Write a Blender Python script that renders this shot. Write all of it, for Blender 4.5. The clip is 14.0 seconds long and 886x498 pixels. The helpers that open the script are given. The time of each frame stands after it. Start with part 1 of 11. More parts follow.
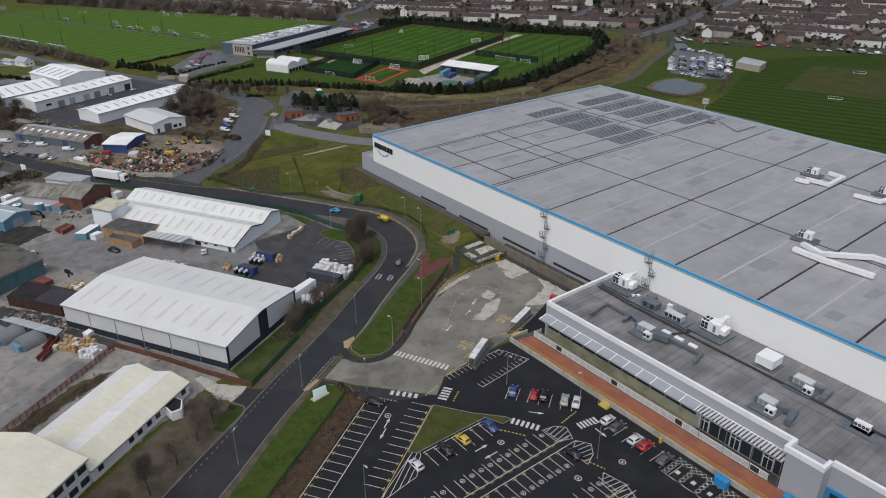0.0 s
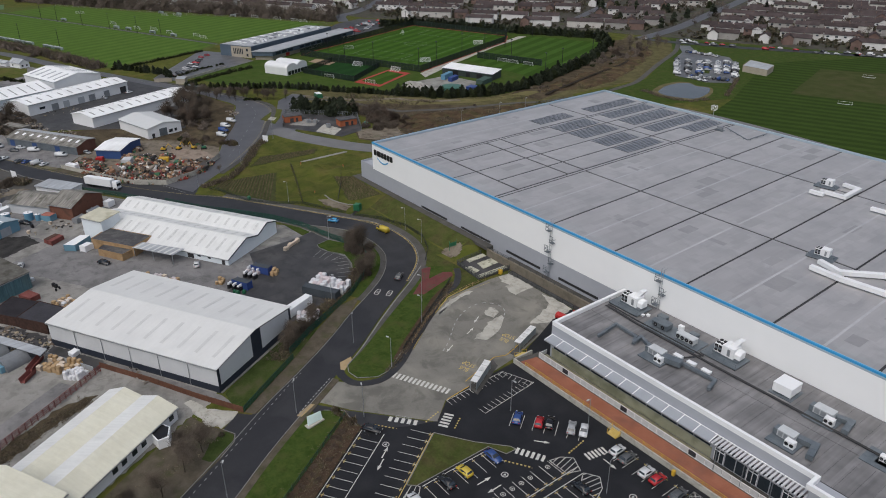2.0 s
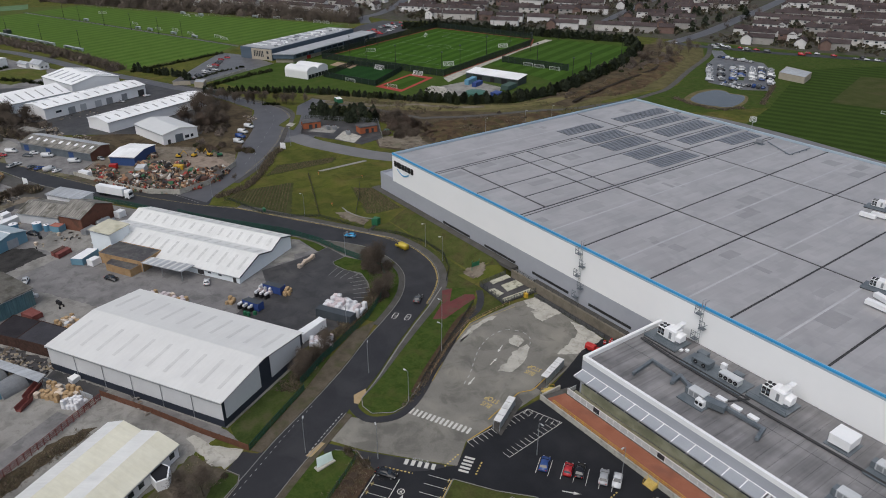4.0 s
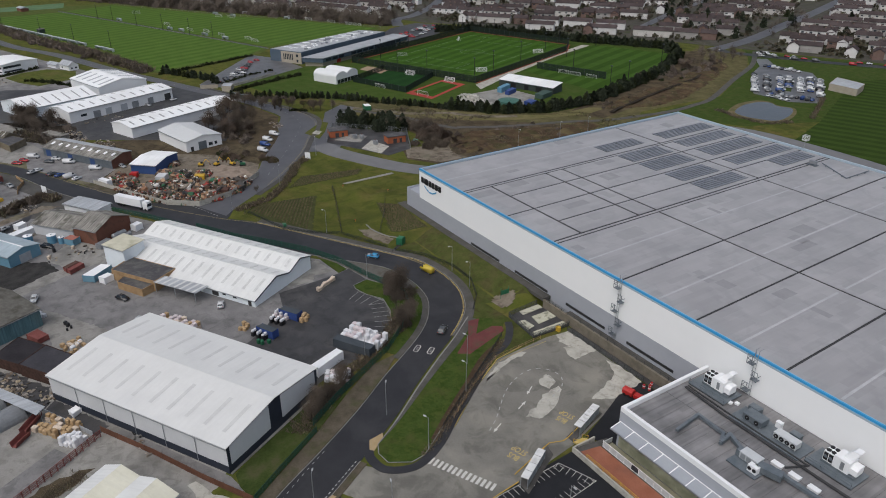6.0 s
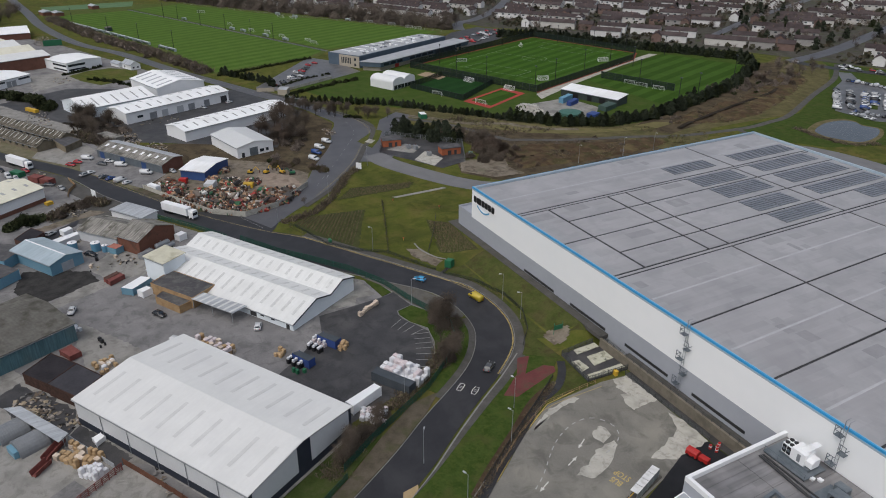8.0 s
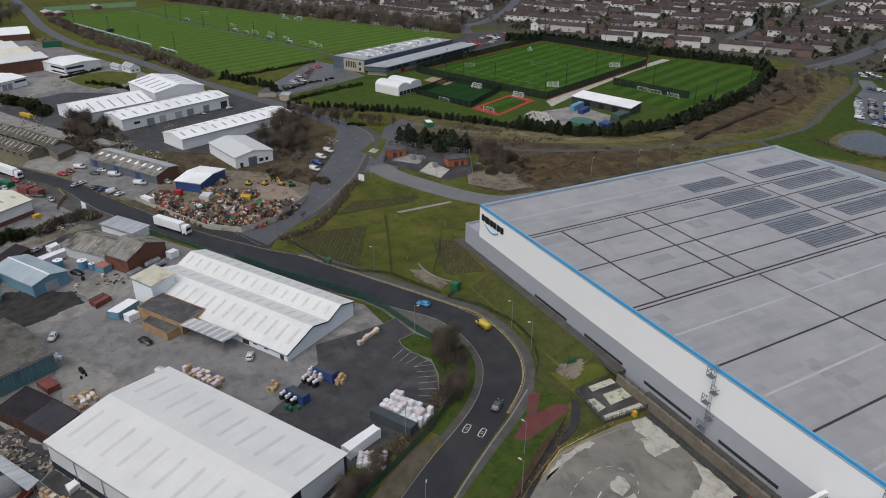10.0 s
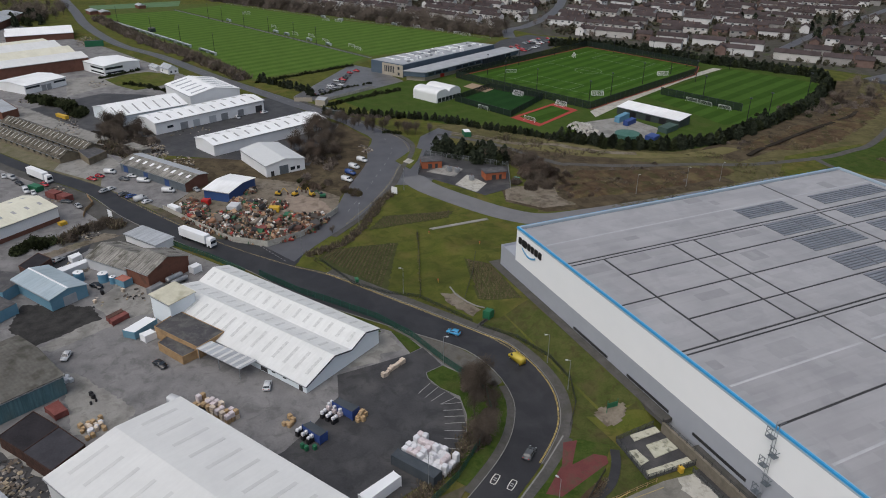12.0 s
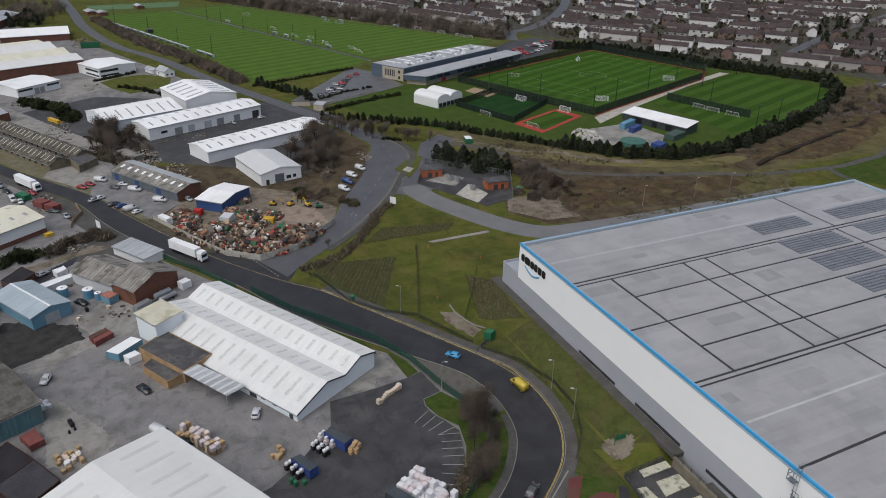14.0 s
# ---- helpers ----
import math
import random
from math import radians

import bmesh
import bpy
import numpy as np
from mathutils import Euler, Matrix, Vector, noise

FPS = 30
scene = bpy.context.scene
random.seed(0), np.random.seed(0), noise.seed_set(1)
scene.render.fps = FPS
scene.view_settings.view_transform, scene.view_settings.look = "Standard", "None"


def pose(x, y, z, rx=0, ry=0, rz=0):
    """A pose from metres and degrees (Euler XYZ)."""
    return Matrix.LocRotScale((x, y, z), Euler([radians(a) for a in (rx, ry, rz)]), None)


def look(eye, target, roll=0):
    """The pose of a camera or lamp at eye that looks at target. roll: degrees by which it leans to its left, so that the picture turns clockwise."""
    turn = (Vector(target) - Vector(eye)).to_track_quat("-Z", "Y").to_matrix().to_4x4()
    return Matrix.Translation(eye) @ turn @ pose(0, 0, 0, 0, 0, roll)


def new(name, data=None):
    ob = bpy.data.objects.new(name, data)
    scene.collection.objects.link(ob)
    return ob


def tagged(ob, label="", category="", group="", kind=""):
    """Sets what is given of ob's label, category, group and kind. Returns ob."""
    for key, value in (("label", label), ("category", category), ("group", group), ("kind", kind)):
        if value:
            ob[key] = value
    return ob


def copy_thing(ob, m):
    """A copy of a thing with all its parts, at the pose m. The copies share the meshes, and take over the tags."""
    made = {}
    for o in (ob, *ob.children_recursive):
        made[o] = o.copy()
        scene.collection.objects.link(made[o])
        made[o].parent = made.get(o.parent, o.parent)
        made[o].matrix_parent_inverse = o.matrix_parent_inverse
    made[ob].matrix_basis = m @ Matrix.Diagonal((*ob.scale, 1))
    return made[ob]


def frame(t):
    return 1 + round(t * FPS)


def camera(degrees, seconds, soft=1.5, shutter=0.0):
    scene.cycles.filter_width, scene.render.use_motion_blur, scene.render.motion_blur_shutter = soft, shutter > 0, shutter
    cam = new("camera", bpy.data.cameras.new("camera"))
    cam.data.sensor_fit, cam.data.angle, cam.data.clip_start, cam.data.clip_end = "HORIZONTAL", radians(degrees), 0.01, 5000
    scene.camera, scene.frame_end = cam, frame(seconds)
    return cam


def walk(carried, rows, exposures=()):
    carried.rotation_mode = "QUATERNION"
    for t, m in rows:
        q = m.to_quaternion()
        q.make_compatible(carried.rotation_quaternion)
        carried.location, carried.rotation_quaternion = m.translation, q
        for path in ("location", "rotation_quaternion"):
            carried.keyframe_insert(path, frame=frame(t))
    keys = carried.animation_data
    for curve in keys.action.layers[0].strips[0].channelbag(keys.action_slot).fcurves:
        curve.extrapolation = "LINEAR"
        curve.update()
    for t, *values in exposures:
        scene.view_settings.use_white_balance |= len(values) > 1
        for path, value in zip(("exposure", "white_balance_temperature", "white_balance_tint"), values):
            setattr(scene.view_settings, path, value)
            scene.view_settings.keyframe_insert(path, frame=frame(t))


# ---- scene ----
# camera: seconds, eye, compass turn, pitch, lean
cam = camera(63.34, 14.0, soft=1.0)
PATH = [
    (0, 236.07, -145.80, 105.09, -52.539, -26.221, -0.273),
    (0.5, 235.01, -144.73, 105.51, -52.586, -26.286, -0.288),
    (1, 233.23, -143.59, 105.56, -52.565, -26.280, -0.235),
    (1.5, 231.14, -141.95, 105.58, -52.616, -26.292, -0.175),
    (2, 228.73, -140.22, 105.66, -52.630, -26.305, -0.148),
    (4.3, 215.47, -130.83, 105.67, -55.382, -26.320, -0.134),
    (4.5, 214.24, -129.83, 105.69, -56.831, -26.295, -0.042),
    (5, 211.16, -127.35, 106.09, -57.025, -26.346, -0.037),
    (5.5, 208.08, -125.27, 106.28, -57.000, -26.335, 0.004),
    (6, 204.82, -122.90, 106.56, -57.029, -26.362, 0.006),
    (6.5, 201.77, -120.60, 106.85, -57.874, -26.370, 0.026),
    (7, 198.67, -118.34, 106.99, -60.922, -26.346, 0.155),
    (7.5, 195.45, -116.03, 107.05, -61.031, -26.336, 0.140),
    (8, 192.25, -113.91, 107.22, -61.837, -26.325, 0.171),
    (10.3, 177.26, -105.89, 107.42, -62.552, -26.351, 0.521),
    (10.5, 176.02, -105.11, 107.44, -63.256, -26.288, 0.491),
    (11, 172.91, -103.15, 107.54, -64.232, -26.297, 0.492),
    (11.5, 169.63, -101.71, 107.50, -64.932, -26.284, 0.639),
    (12, 166.57, -99.49, 107.69, -65.618, -26.332, 0.582),
    (12.5, 163.57, -97.85, 107.89, -65.962, -26.342, 0.628),
    (13, 160.88, -96.24, 108.28, -65.934, -26.362, 0.675),
    (13.5, 158.69, -95.35, 108.36, -65.834, -26.371, 0.707),
    (14, 157.41, -94.72, 108.05, -65.763, -26.359, 0.758),
]


def aim(x, y, z, yaw, pitch, lean):
    a, p = radians(yaw), radians(pitch)
    way = Vector((math.sin(a) * math.cos(p), math.cos(a) * math.cos(p), math.sin(p)))
    return look((x, y, z), Vector((x, y, z)) + 100 * way, lean)


walk(cam, [(t, aim(*row)) for t, *row in PATH])
scene.view_settings.exposure = 0.09

# overcast sky and a very soft sun behind the cloud
world = bpy.data.worlds.new("overcast")
scene.world = world
world.use_nodes = True
wn, wl = world.node_tree.nodes, world.node_tree.links
sky = wn.new("ShaderNodeTexSky")
sky.sky_type = "NISHITA"
sky.sun_disc = False
sky.sun_elevation, sky.sun_rotation = radians(58), radians(158)
sky.air_density, sky.dust_density, sky.ozone_density = 1.0, 4.0, 1.0
cloud = wn.new("ShaderNodeHueSaturation")
cloud.inputs["Saturation"].default_value = 0.75
wl.new(sky.outputs[0], cloud.inputs["Color"])
wl.new(cloud.outputs[0], wn["Background"].inputs[0])
wn["Background"].inputs[1].default_value = 0.101
sun = new("sun", bpy.data.lights.new("sun", "SUN"))
sun.data.energy, sun.data.angle, sun.data.color = 1.11, radians(75), (0.97, 0.985, 1.0)
sun.matrix_world = look((0, 0, 300), (-70, 175, 0))


# ---- materials ----
def mat(name, a, b=None, size=4.0, fine=0.3, rough=0.85, metal=0.0, bump=0.15, island=0.0, stain=None, stain_size=12.0, stain_amount=0.5, spec=0.3, grain=None):
    """A weathered surface: two tones mixed by broad and fine noise, optional stains, relief and a change from piece to piece."""
    m = bpy.data.materials.new(name)
    m.use_nodes = True
    n, l = m.node_tree.nodes, m.node_tree.links
    bs = n["Principled BSDF"]
    bs.inputs["Roughness"].default_value, bs.inputs["Metallic"].default_value = rough, metal
    bs.inputs["Specular IOR Level"].default_value = spec if rough < 0.95 else 0.06
    b = b or tuple(v * 0.8 for v in a)
    where = n.new("ShaderNodeNewGeometry")
    big, small = n.new("ShaderNodeTexNoise"), n.new("ShaderNodeTexNoise")
    big.inputs["Scale"].default_value, big.inputs["Detail"].default_value = 1 / size, 5
    small.inputs["Scale"].default_value, small.inputs["Detail"].default_value = 1 / fine, 3
    for t in (big, small):
        l.new(where.outputs["Position"], t.inputs["Vector"])
    if grain:
        pull = n.new("ShaderNodeVectorMath")
        pull.operation = "MULTIPLY"
        pull.inputs[1].default_value = grain
        l.new(where.outputs["Position"], pull.inputs[0])
        l.new(pull.outputs[0], small.inputs["Vector"])
    add = n.new("ShaderNodeMath")
    add.operation = "MULTIPLY_ADD"
    add.inputs[1].default_value = 0.45
    l.new(small.outputs["Fac"], add.inputs[0])
    l.new(big.outputs["Fac"], add.inputs[2])
    ramp = n.new("ShaderNodeMapRange")
    ramp.inputs["From Min"].default_value, ramp.inputs["From Max"].default_value = 0.52, 0.95
    l.new(add.outputs[0], ramp.inputs["Value"])
    mix = n.new("ShaderNodeMix")
    mix.data_type = "RGBA"
    mix.inputs["A"].default_value, mix.inputs["B"].default_value = (*a, 1), (*b, 1)
    l.new(ramp.outputs[0], mix.inputs["Factor"])
    out = mix.outputs["Result"]
    if stain:
        blot, cut, over = n.new("ShaderNodeTexNoise"), n.new("ShaderNodeMapRange"), n.new("ShaderNodeMix")
        blot.inputs["Scale"].default_value, blot.inputs["Detail"].default_value = 1 / stain_size, 7
        cut.inputs["From Min"].default_value, cut.inputs["From Max"].default_value = 0.52, 0.68
        cut.inputs["To Max"].default_value = stain_amount
        over.data_type = "RGBA"
        over.inputs["B"].default_value = (*stain, 1)
        l.new(where.outputs["Position"], blot.inputs["Vector"])
        l.new(blot.outputs["Fac"], cut.inputs["Value"])
        l.new(cut.outputs[0], over.inputs["Factor"])
        l.new(out, over.inputs["A"])
        out = over.outputs["Result"]
    if island:
        tone, info = n.new("ShaderNodeHueSaturation"), n.new("ShaderNodeObjectInfo")
        both, span = n.new("ShaderNodeMath"), n.new("ShaderNodeMapRange")
        both.operation = "ADD"
        l.new(info.outputs["Random"], both.inputs[0])
        l.new(where.outputs["Random Per Island"], both.inputs[1])
        span.inputs["From Max"].default_value = 2.0
        span.inputs["To Min"].default_value, span.inputs["To Max"].default_value = 1 - island, 1 + island
        l.new(both.outputs[0], span.inputs["Value"])
        l.new(span.outputs[0], tone.inputs["Value"])
        l.new(out, tone.inputs["Color"])
        out = tone.outputs[0]
    l.new(out, bs.inputs["Base Color"])
    if bump:
        relief = n.new("ShaderNodeBump")
        relief.inputs["Strength"].default_value, relief.inputs["Distance"].default_value = bump, fine * 0.3
        l.new(small.outputs["Fac"], relief.inputs["Height"])
        l.new(relief.outputs[0], bs.inputs["Normal"])
    return m


def stained(m, tone, size, amount, low=0.5, high=0.62):
    """A further layer of blotches over a material's colour."""
    n, l = m.node_tree.nodes, m.node_tree.links
    bs = n["Principled BSDF"]
    base = bs.inputs["Base Color"].links[0].from_socket
    where, shift = n.new("ShaderNodeNewGeometry"), n.new("ShaderNodeVectorMath")
    shift.inputs[1].default_value = (37.0, 11.0, 5.0)
    blot, cut, over = n.new("ShaderNodeTexNoise"), n.new("ShaderNodeMapRange"), n.new("ShaderNodeMix")
    blot.inputs["Scale"].default_value, blot.inputs["Detail"].default_value = 1 / size, 8
    blot.inputs["Roughness"].default_value, blot.inputs["Distortion"].default_value = 0.62, 0.6
    cut.inputs["From Min"].default_value, cut.inputs["From Max"].default_value = low, high
    cut.inputs["To Max"].default_value = amount
    over.data_type = "RGBA"
    over.inputs["B"].default_value = (*tone, 1)
    l.new(where.outputs["Position"], shift.inputs[0])
    l.new(shift.outputs[0], blot.inputs["Vector"])
    l.new(blot.outputs["Fac"], cut.inputs["Value"])
    l.new(cut.outputs[0], over.inputs["Factor"])
    l.new(base, over.inputs["A"])
    l.new(over.outputs["Result"], bs.inputs["Base Color"])
    return m


def ribbed(name, a, b, pitch=0.5, rough=0.5, metal=0.0, size=6.0, axis="x", stain=None, **more):
    """Profiled sheet: ribs run across the part's own axis."""
    m = mat(name, a, b, size=size, fine=0.8, rough=rough, metal=metal, bump=0, stain=stain, **more)
    n, l = m.node_tree.nodes, m.node_tree.links
    co, wave, relief = n.new("ShaderNodeTexCoord"), n.new("ShaderNodeTexWave"), n.new("ShaderNodeBump")
    wave.bands_direction = axis.upper()
    wave.inputs["Scale"].default_value = 0.314 / pitch
    l.new(co.outputs["Object"], wave.inputs["Vector"])
    relief.inputs["Strength"].default_value, relief.inputs["Distance"].default_value = 0.5, 0.05
    l.new(wave.outputs["Fac"], relief.inputs["Height"])
    l.new(relief.outputs[0], n["Principled BSDF"].inputs["Normal"])
    return m


def toned(m, value):
    """Multiplies a material's colour by the value a socket gives."""
    n, l = m.node_tree.nodes, m.node_tree.links
    bs = n["Principled BSDF"]
    base = bs.inputs["Base Color"].links[0].from_socket
    tone = n.new("ShaderNodeHueSaturation")
    l.new(value, tone.inputs["Value"])
    l.new(base, tone.inputs["Color"])
    l.new(tone.outputs[0], bs.inputs["Base Color"])
    return m


def maths(n, l, kind, a, b):
    q = n.new("ShaderNodeMath")
    q.operation = kind
    for i, v in enumerate((a, b)):
        if isinstance(v, (int, float)):
            q.inputs[i].default_value = v
        elif v is not None:
            l.new(v, q.inputs[i])
    return q.outputs[0]


def sheeted(m, w, long, amount):
    """Long sheets laid side by side, each a little lighter or darker than its neighbours."""
    n, l = m.node_tree.nodes, m.node_tree.links
    where, sep = n.new("ShaderNodeNewGeometry"), n.new("ShaderNodeSeparateXYZ")
    l.new(where.outputs["Position"], sep.inputs[0])
    i = maths(n, l, "FLOOR", maths(n, l, "DIVIDE", sep.outputs["X"], w), None)
    shift = n.new("ShaderNodeTexWhiteNoise")
    shift.noise_dimensions = "1D"
    l.new(i, shift.inputs["W"])
    j = maths(n, l, "FLOOR", maths(n, l, "ADD", maths(n, l, "DIVIDE", sep.outputs["Y"], long), shift.outputs["Value"]), None)
    both, pick, span = n.new("ShaderNodeCombineXYZ"), n.new("ShaderNodeTexWhiteNoise"), n.new("ShaderNodeMapRange")
    pick.noise_dimensions = "2D"
    l.new(i, both.inputs[0])
    l.new(j, both.inputs[1])
    l.new(both.outputs[0], pick.inputs["Vector"])
    span.inputs["To Min"].default_value, span.inputs["To Max"].default_value = 1 - amount, 1 + amount
    l.new(pick.outputs["Value"], span.inputs["Value"])
    return toned(m, span.outputs[0])


def streaked(m, amount, across=0.6, along=7.0, axis="x"):
    """Rain streaks that run down the slope of a roof or wall; the part's own axis runs across them."""
    n, l = m.node_tree.nodes, m.node_tree.links
    co, pull, grit, span = n.new("ShaderNodeTexCoord"), n.new("ShaderNodeVectorMath"), n.new("ShaderNodeTexNoise"), n.new("ShaderNodeMapRange")
    pull.operation = "MULTIPLY"
    pull.inputs[1].default_value = (1 / across, 1 / along, 1 / along) if axis == "x" else (1 / along, 1 / across, 1 / along)
    l.new(co.outputs["Object"], pull.inputs[0])
    grit.inputs["Scale"].default_value, grit.inputs["Detail"].default_value, grit.inputs["Roughness"].default_value = 1.0, 4, 0.65
    l.new(pull.outputs[0], grit.inputs["Vector"])
    span.inputs["From Min"].default_value, span.inputs["From Max"].default_value = 0.3, 0.7
    span.inputs["To Min"].default_value, span.inputs["To Max"].default_value = 1 - amount, 1 + amount
    l.new(grit.outputs["Fac"], span.inputs["Value"])
    return toned(m, span.outputs[0])


def striped(name, a, b, width, angle, rough=0.95):
    """Mown turf: stripes of two greens and fine grass noise."""
    m = mat(name, a, tuple(v * 0.8 for v in a), size=9, fine=0.7, rough=rough, bump=0.3)
    n, l = m.node_tree.nodes, m.node_tree.links
    bs = n["Principled BSDF"]
    base = bs.inputs["Base Color"].links[0].from_socket
    where, turn, sep = n.new("ShaderNodeNewGeometry"), n.new("ShaderNodeVectorRotate"), n.new("ShaderNodeSeparateXYZ")
    turn.rotation_type = "Z_AXIS"
    turn.inputs["Angle"].default_value = radians(-angle)
    l.new(where.outputs["Position"], turn.inputs["Vector"])
    l.new(turn.outputs[0], sep.inputs[0])
    swing, soft, mix = n.new("ShaderNodeMath"), n.new("ShaderNodeMapRange"), n.new("ShaderNodeMix")
    scale = n.new("ShaderNodeMath")
    scale.operation, swing.operation = "MULTIPLY", "SINE"
    scale.inputs[1].default_value = math.pi / width
    l.new(sep.outputs["X"], scale.inputs[0])
    l.new(scale.outputs[0], swing.inputs[0])
    soft.inputs["From Min"].default_value, soft.inputs["From Max"].default_value = -0.25, 0.25
    l.new(swing.outputs[0], soft.inputs["Value"])
    mix.data_type = "RGBA"
    mix.blend_type = "MULTIPLY"
    mix.inputs["B"].default_value = (*[v / w for v, w in zip(b, a)], 1)
    l.new(soft.outputs[0], mix.inputs["Factor"])
    l.new(base, mix.inputs["A"])
    l.new(mix.outputs["Result"], bs.inputs["Base Color"])
    return m


GRASS = mat("rough_grass", (0.074, 0.09, 0.018), (0.116, 0.116, 0.03), size=6, fine=0.6, rough=1, bump=0.8, stain=(0.145, 0.108, 0.042), stain_size=13, stain_amount=0.65)
BANK = mat("bank_grass", (0.066, 0.088, 0.018), (0.112, 0.118, 0.03), size=5, fine=0.5, rough=1, bump=0.7, stain=(0.135, 0.105, 0.042), stain_size=11, stain_amount=0.6)
LAWN = mat("lawn_grass", (0.031, 0.056, 0.011), (0.058, 0.085, 0.02), size=3, fine=0.5, rough=1, bump=0.8, stain=(0.085, 0.078, 0.03), stain_size=5, stain_amount=0.5)
SCRUB = mat("scrub_ground", (0.06, 0.046, 0.03), (0.105, 0.083, 0.054), size=7, fine=0.5, rough=1, bump=0.7, stain=(0.14, 0.115, 0.07), stain_size=10, stain_amount=0.6)
LITTER = mat("leaf_litter", (0.022, 0.018, 0.014), (0.042, 0.035, 0.027), size=5, fine=0.4, rough=1, bump=0.6, stain=(0.07, 0.062, 0.05), stain_size=6, stain_amount=0.55)
MUD = mat("bare_mud", (0.15, 0.125, 0.095), (0.24, 0.21, 0.17), size=5, fine=0.6, rough=0.95, bump=0.4, stain=(0.08, 0.08, 0.04), stain_size=9)
BEDSOIL = mat("planting_bed", (0.044, 0.05, 0.02), (0.07, 0.074, 0.03), size=3, fine=0.4, rough=1, bump=0.6)
ASPHALT = mat("road_asphalt", (0.022, 0.022, 0.025), (0.036, 0.036, 0.039), size=6, fine=0.25, rough=0.6, bump=0.12, stain=(0.026, 0.026, 0.029), stain_size=14, stain_amount=0.6, spec=0.35)
ROADGREY = mat("lighter_road_asphalt", (0.078, 0.078, 0.085), (0.105, 0.105, 0.112), size=6, fine=0.3, rough=0.55, bump=0.12, stain=(0.055, 0.055, 0.06), stain_size=14, stain_amount=0.6, spec=0.5)
WETTAR = mat("wet_car_park_tarmac", (0.10, 0.098, 0.10), (0.15, 0.147, 0.15), size=6, fine=0.4, rough=0.4, bump=0.1, stain=(0.06, 0.058, 0.06), stain_size=7, stain_amount=0.6, spec=0.5)
BLACKTOP = mat("new_blacktop", (0.012, 0.0125, 0.015), (0.02, 0.0205, 0.024), size=5, fine=0.25, rough=0.75, bump=0.12, stain=(0.036, 0.036, 0.039), stain_size=9, stain_amount=0.35, spec=0.25)
OLDTAR = mat("old_tarmac_yard", (0.172, 0.166, 0.165), (0.24, 0.232, 0.227), size=5, fine=0.5, rough=0.85, bump=0.3, stain=(0.10, 0.097, 0.097), stain_size=9, stain_amount=0.55)
DARKYARD = mat("damp_tarmac_yard", (0.039, 0.038, 0.04), (0.066, 0.064, 0.064), size=5, fine=0.4, rough=0.6, bump=0.25, stain=(0.105, 0.10, 0.096), stain_size=9, stain_amount=0.55, spec=0.4)
CONCRETE = mat("yard_concrete", (0.235, 0.225, 0.208), (0.31, 0.30, 0.275), size=6, fine=0.4, rough=0.9, bump=0.15, stain=(0.14, 0.135, 0.125), stain_size=9, stain_amount=0.75)
BUSTAR = mat("grey_bus_yard_tarmac", (0.16, 0.153, 0.135), (0.22, 0.21, 0.184), size=7, fine=0.35, rough=0.9, bump=0.15, stain=(0.30, 0.285, 0.24), stain_size=12, stain_amount=0.5)
PALECON = mat("worn_pale_concrete", (0.40, 0.385, 0.335), (0.48, 0.46, 0.41), size=3, fine=0.5, rough=0.9, stain=(0.26, 0.25, 0.22), stain_size=4, stain_amount=0.6)
PAVING = mat("pavement_flags", (0.068, 0.065, 0.061), (0.102, 0.097, 0.09), size=4, fine=0.5, rough=0.9, stain=(0.06, 0.058, 0.046), stain_size=6)
SOIL = mat("red_brown_soil", (0.054, 0.036, 0.025), (0.09, 0.061, 0.041), size=2, fine=0.3, rough=1, bump=0.5, stain=(0.06, 0.064, 0.026), stain_size=3, stain_amount=0.6)
DIRT = mat("leafy_roadside_dirt", (0.075, 0.063, 0.046), (0.125, 0.108, 0.082), size=2.5, fine=0.3, rough=1, bump=0.4, stain=(0.06, 0.066, 0.026), stain_size=4, stain_amount=0.65)
KERB = mat("kerb_concrete", (0.19, 0.185, 0.175), (0.25, 0.245, 0.23), size=2, fine=0.3)
REDTAR = mat("red_surfacing", (0.115, 0.034, 0.033), (0.155, 0.048, 0.044), size=3, fine=0.3, stain=(0.09, 0.05, 0.04), stain_size=3)
BRICKPAVE = mat("red_block_paving", (0.26, 0.095, 0.055), (0.33, 0.13, 0.08), size=3, fine=0.25, stain=(0.17, 0.08, 0.06), stain_size=5)
WHITELINE = mat("white_road_paint", (0.50, 0.49, 0.45), (0.62, 0.61, 0.57), size=1, fine=0.2, rough=0.8)
FADED = mat("faded_road_paint", (0.30, 0.30, 0.29), (0.42, 0.42, 0.40), size=1, fine=0.2, rough=0.8)
YELLOWLINE = mat("yellow_road_paint", (0.50, 0.36, 0.10), (0.58, 0.45, 0.17), size=1, fine=0.2, rough=0.8)
PITCH1 = striped("pitch_turf", (0.036, 0.086, 0.010), (0.053, 0.117, 0.015), 5.0, 24)
PITCH2 = striped("training_turf", (0.036, 0.077, 0.011), (0.055, 0.110, 0.018), 6.0, 20)
FIELD = striped("field_turf", (0.069, 0.126, 0.021), (0.09, 0.156, 0.029), 5.5, 20)
DARKTURF = striped("dark_artificial_turf", (0.016, 0.05, 0.014), (0.018, 0.055, 0.015), 5, 20)
PARK = striped("park_grass", (0.031, 0.054, 0.010), (0.043, 0.072, 0.014), 4.0, 112)
WATER = mat("pond_water", (0.06, 0.065, 0.07), (0.07, 0.075, 0.08), size=20, rough=0.12, bump=0.03, spec=0.5)

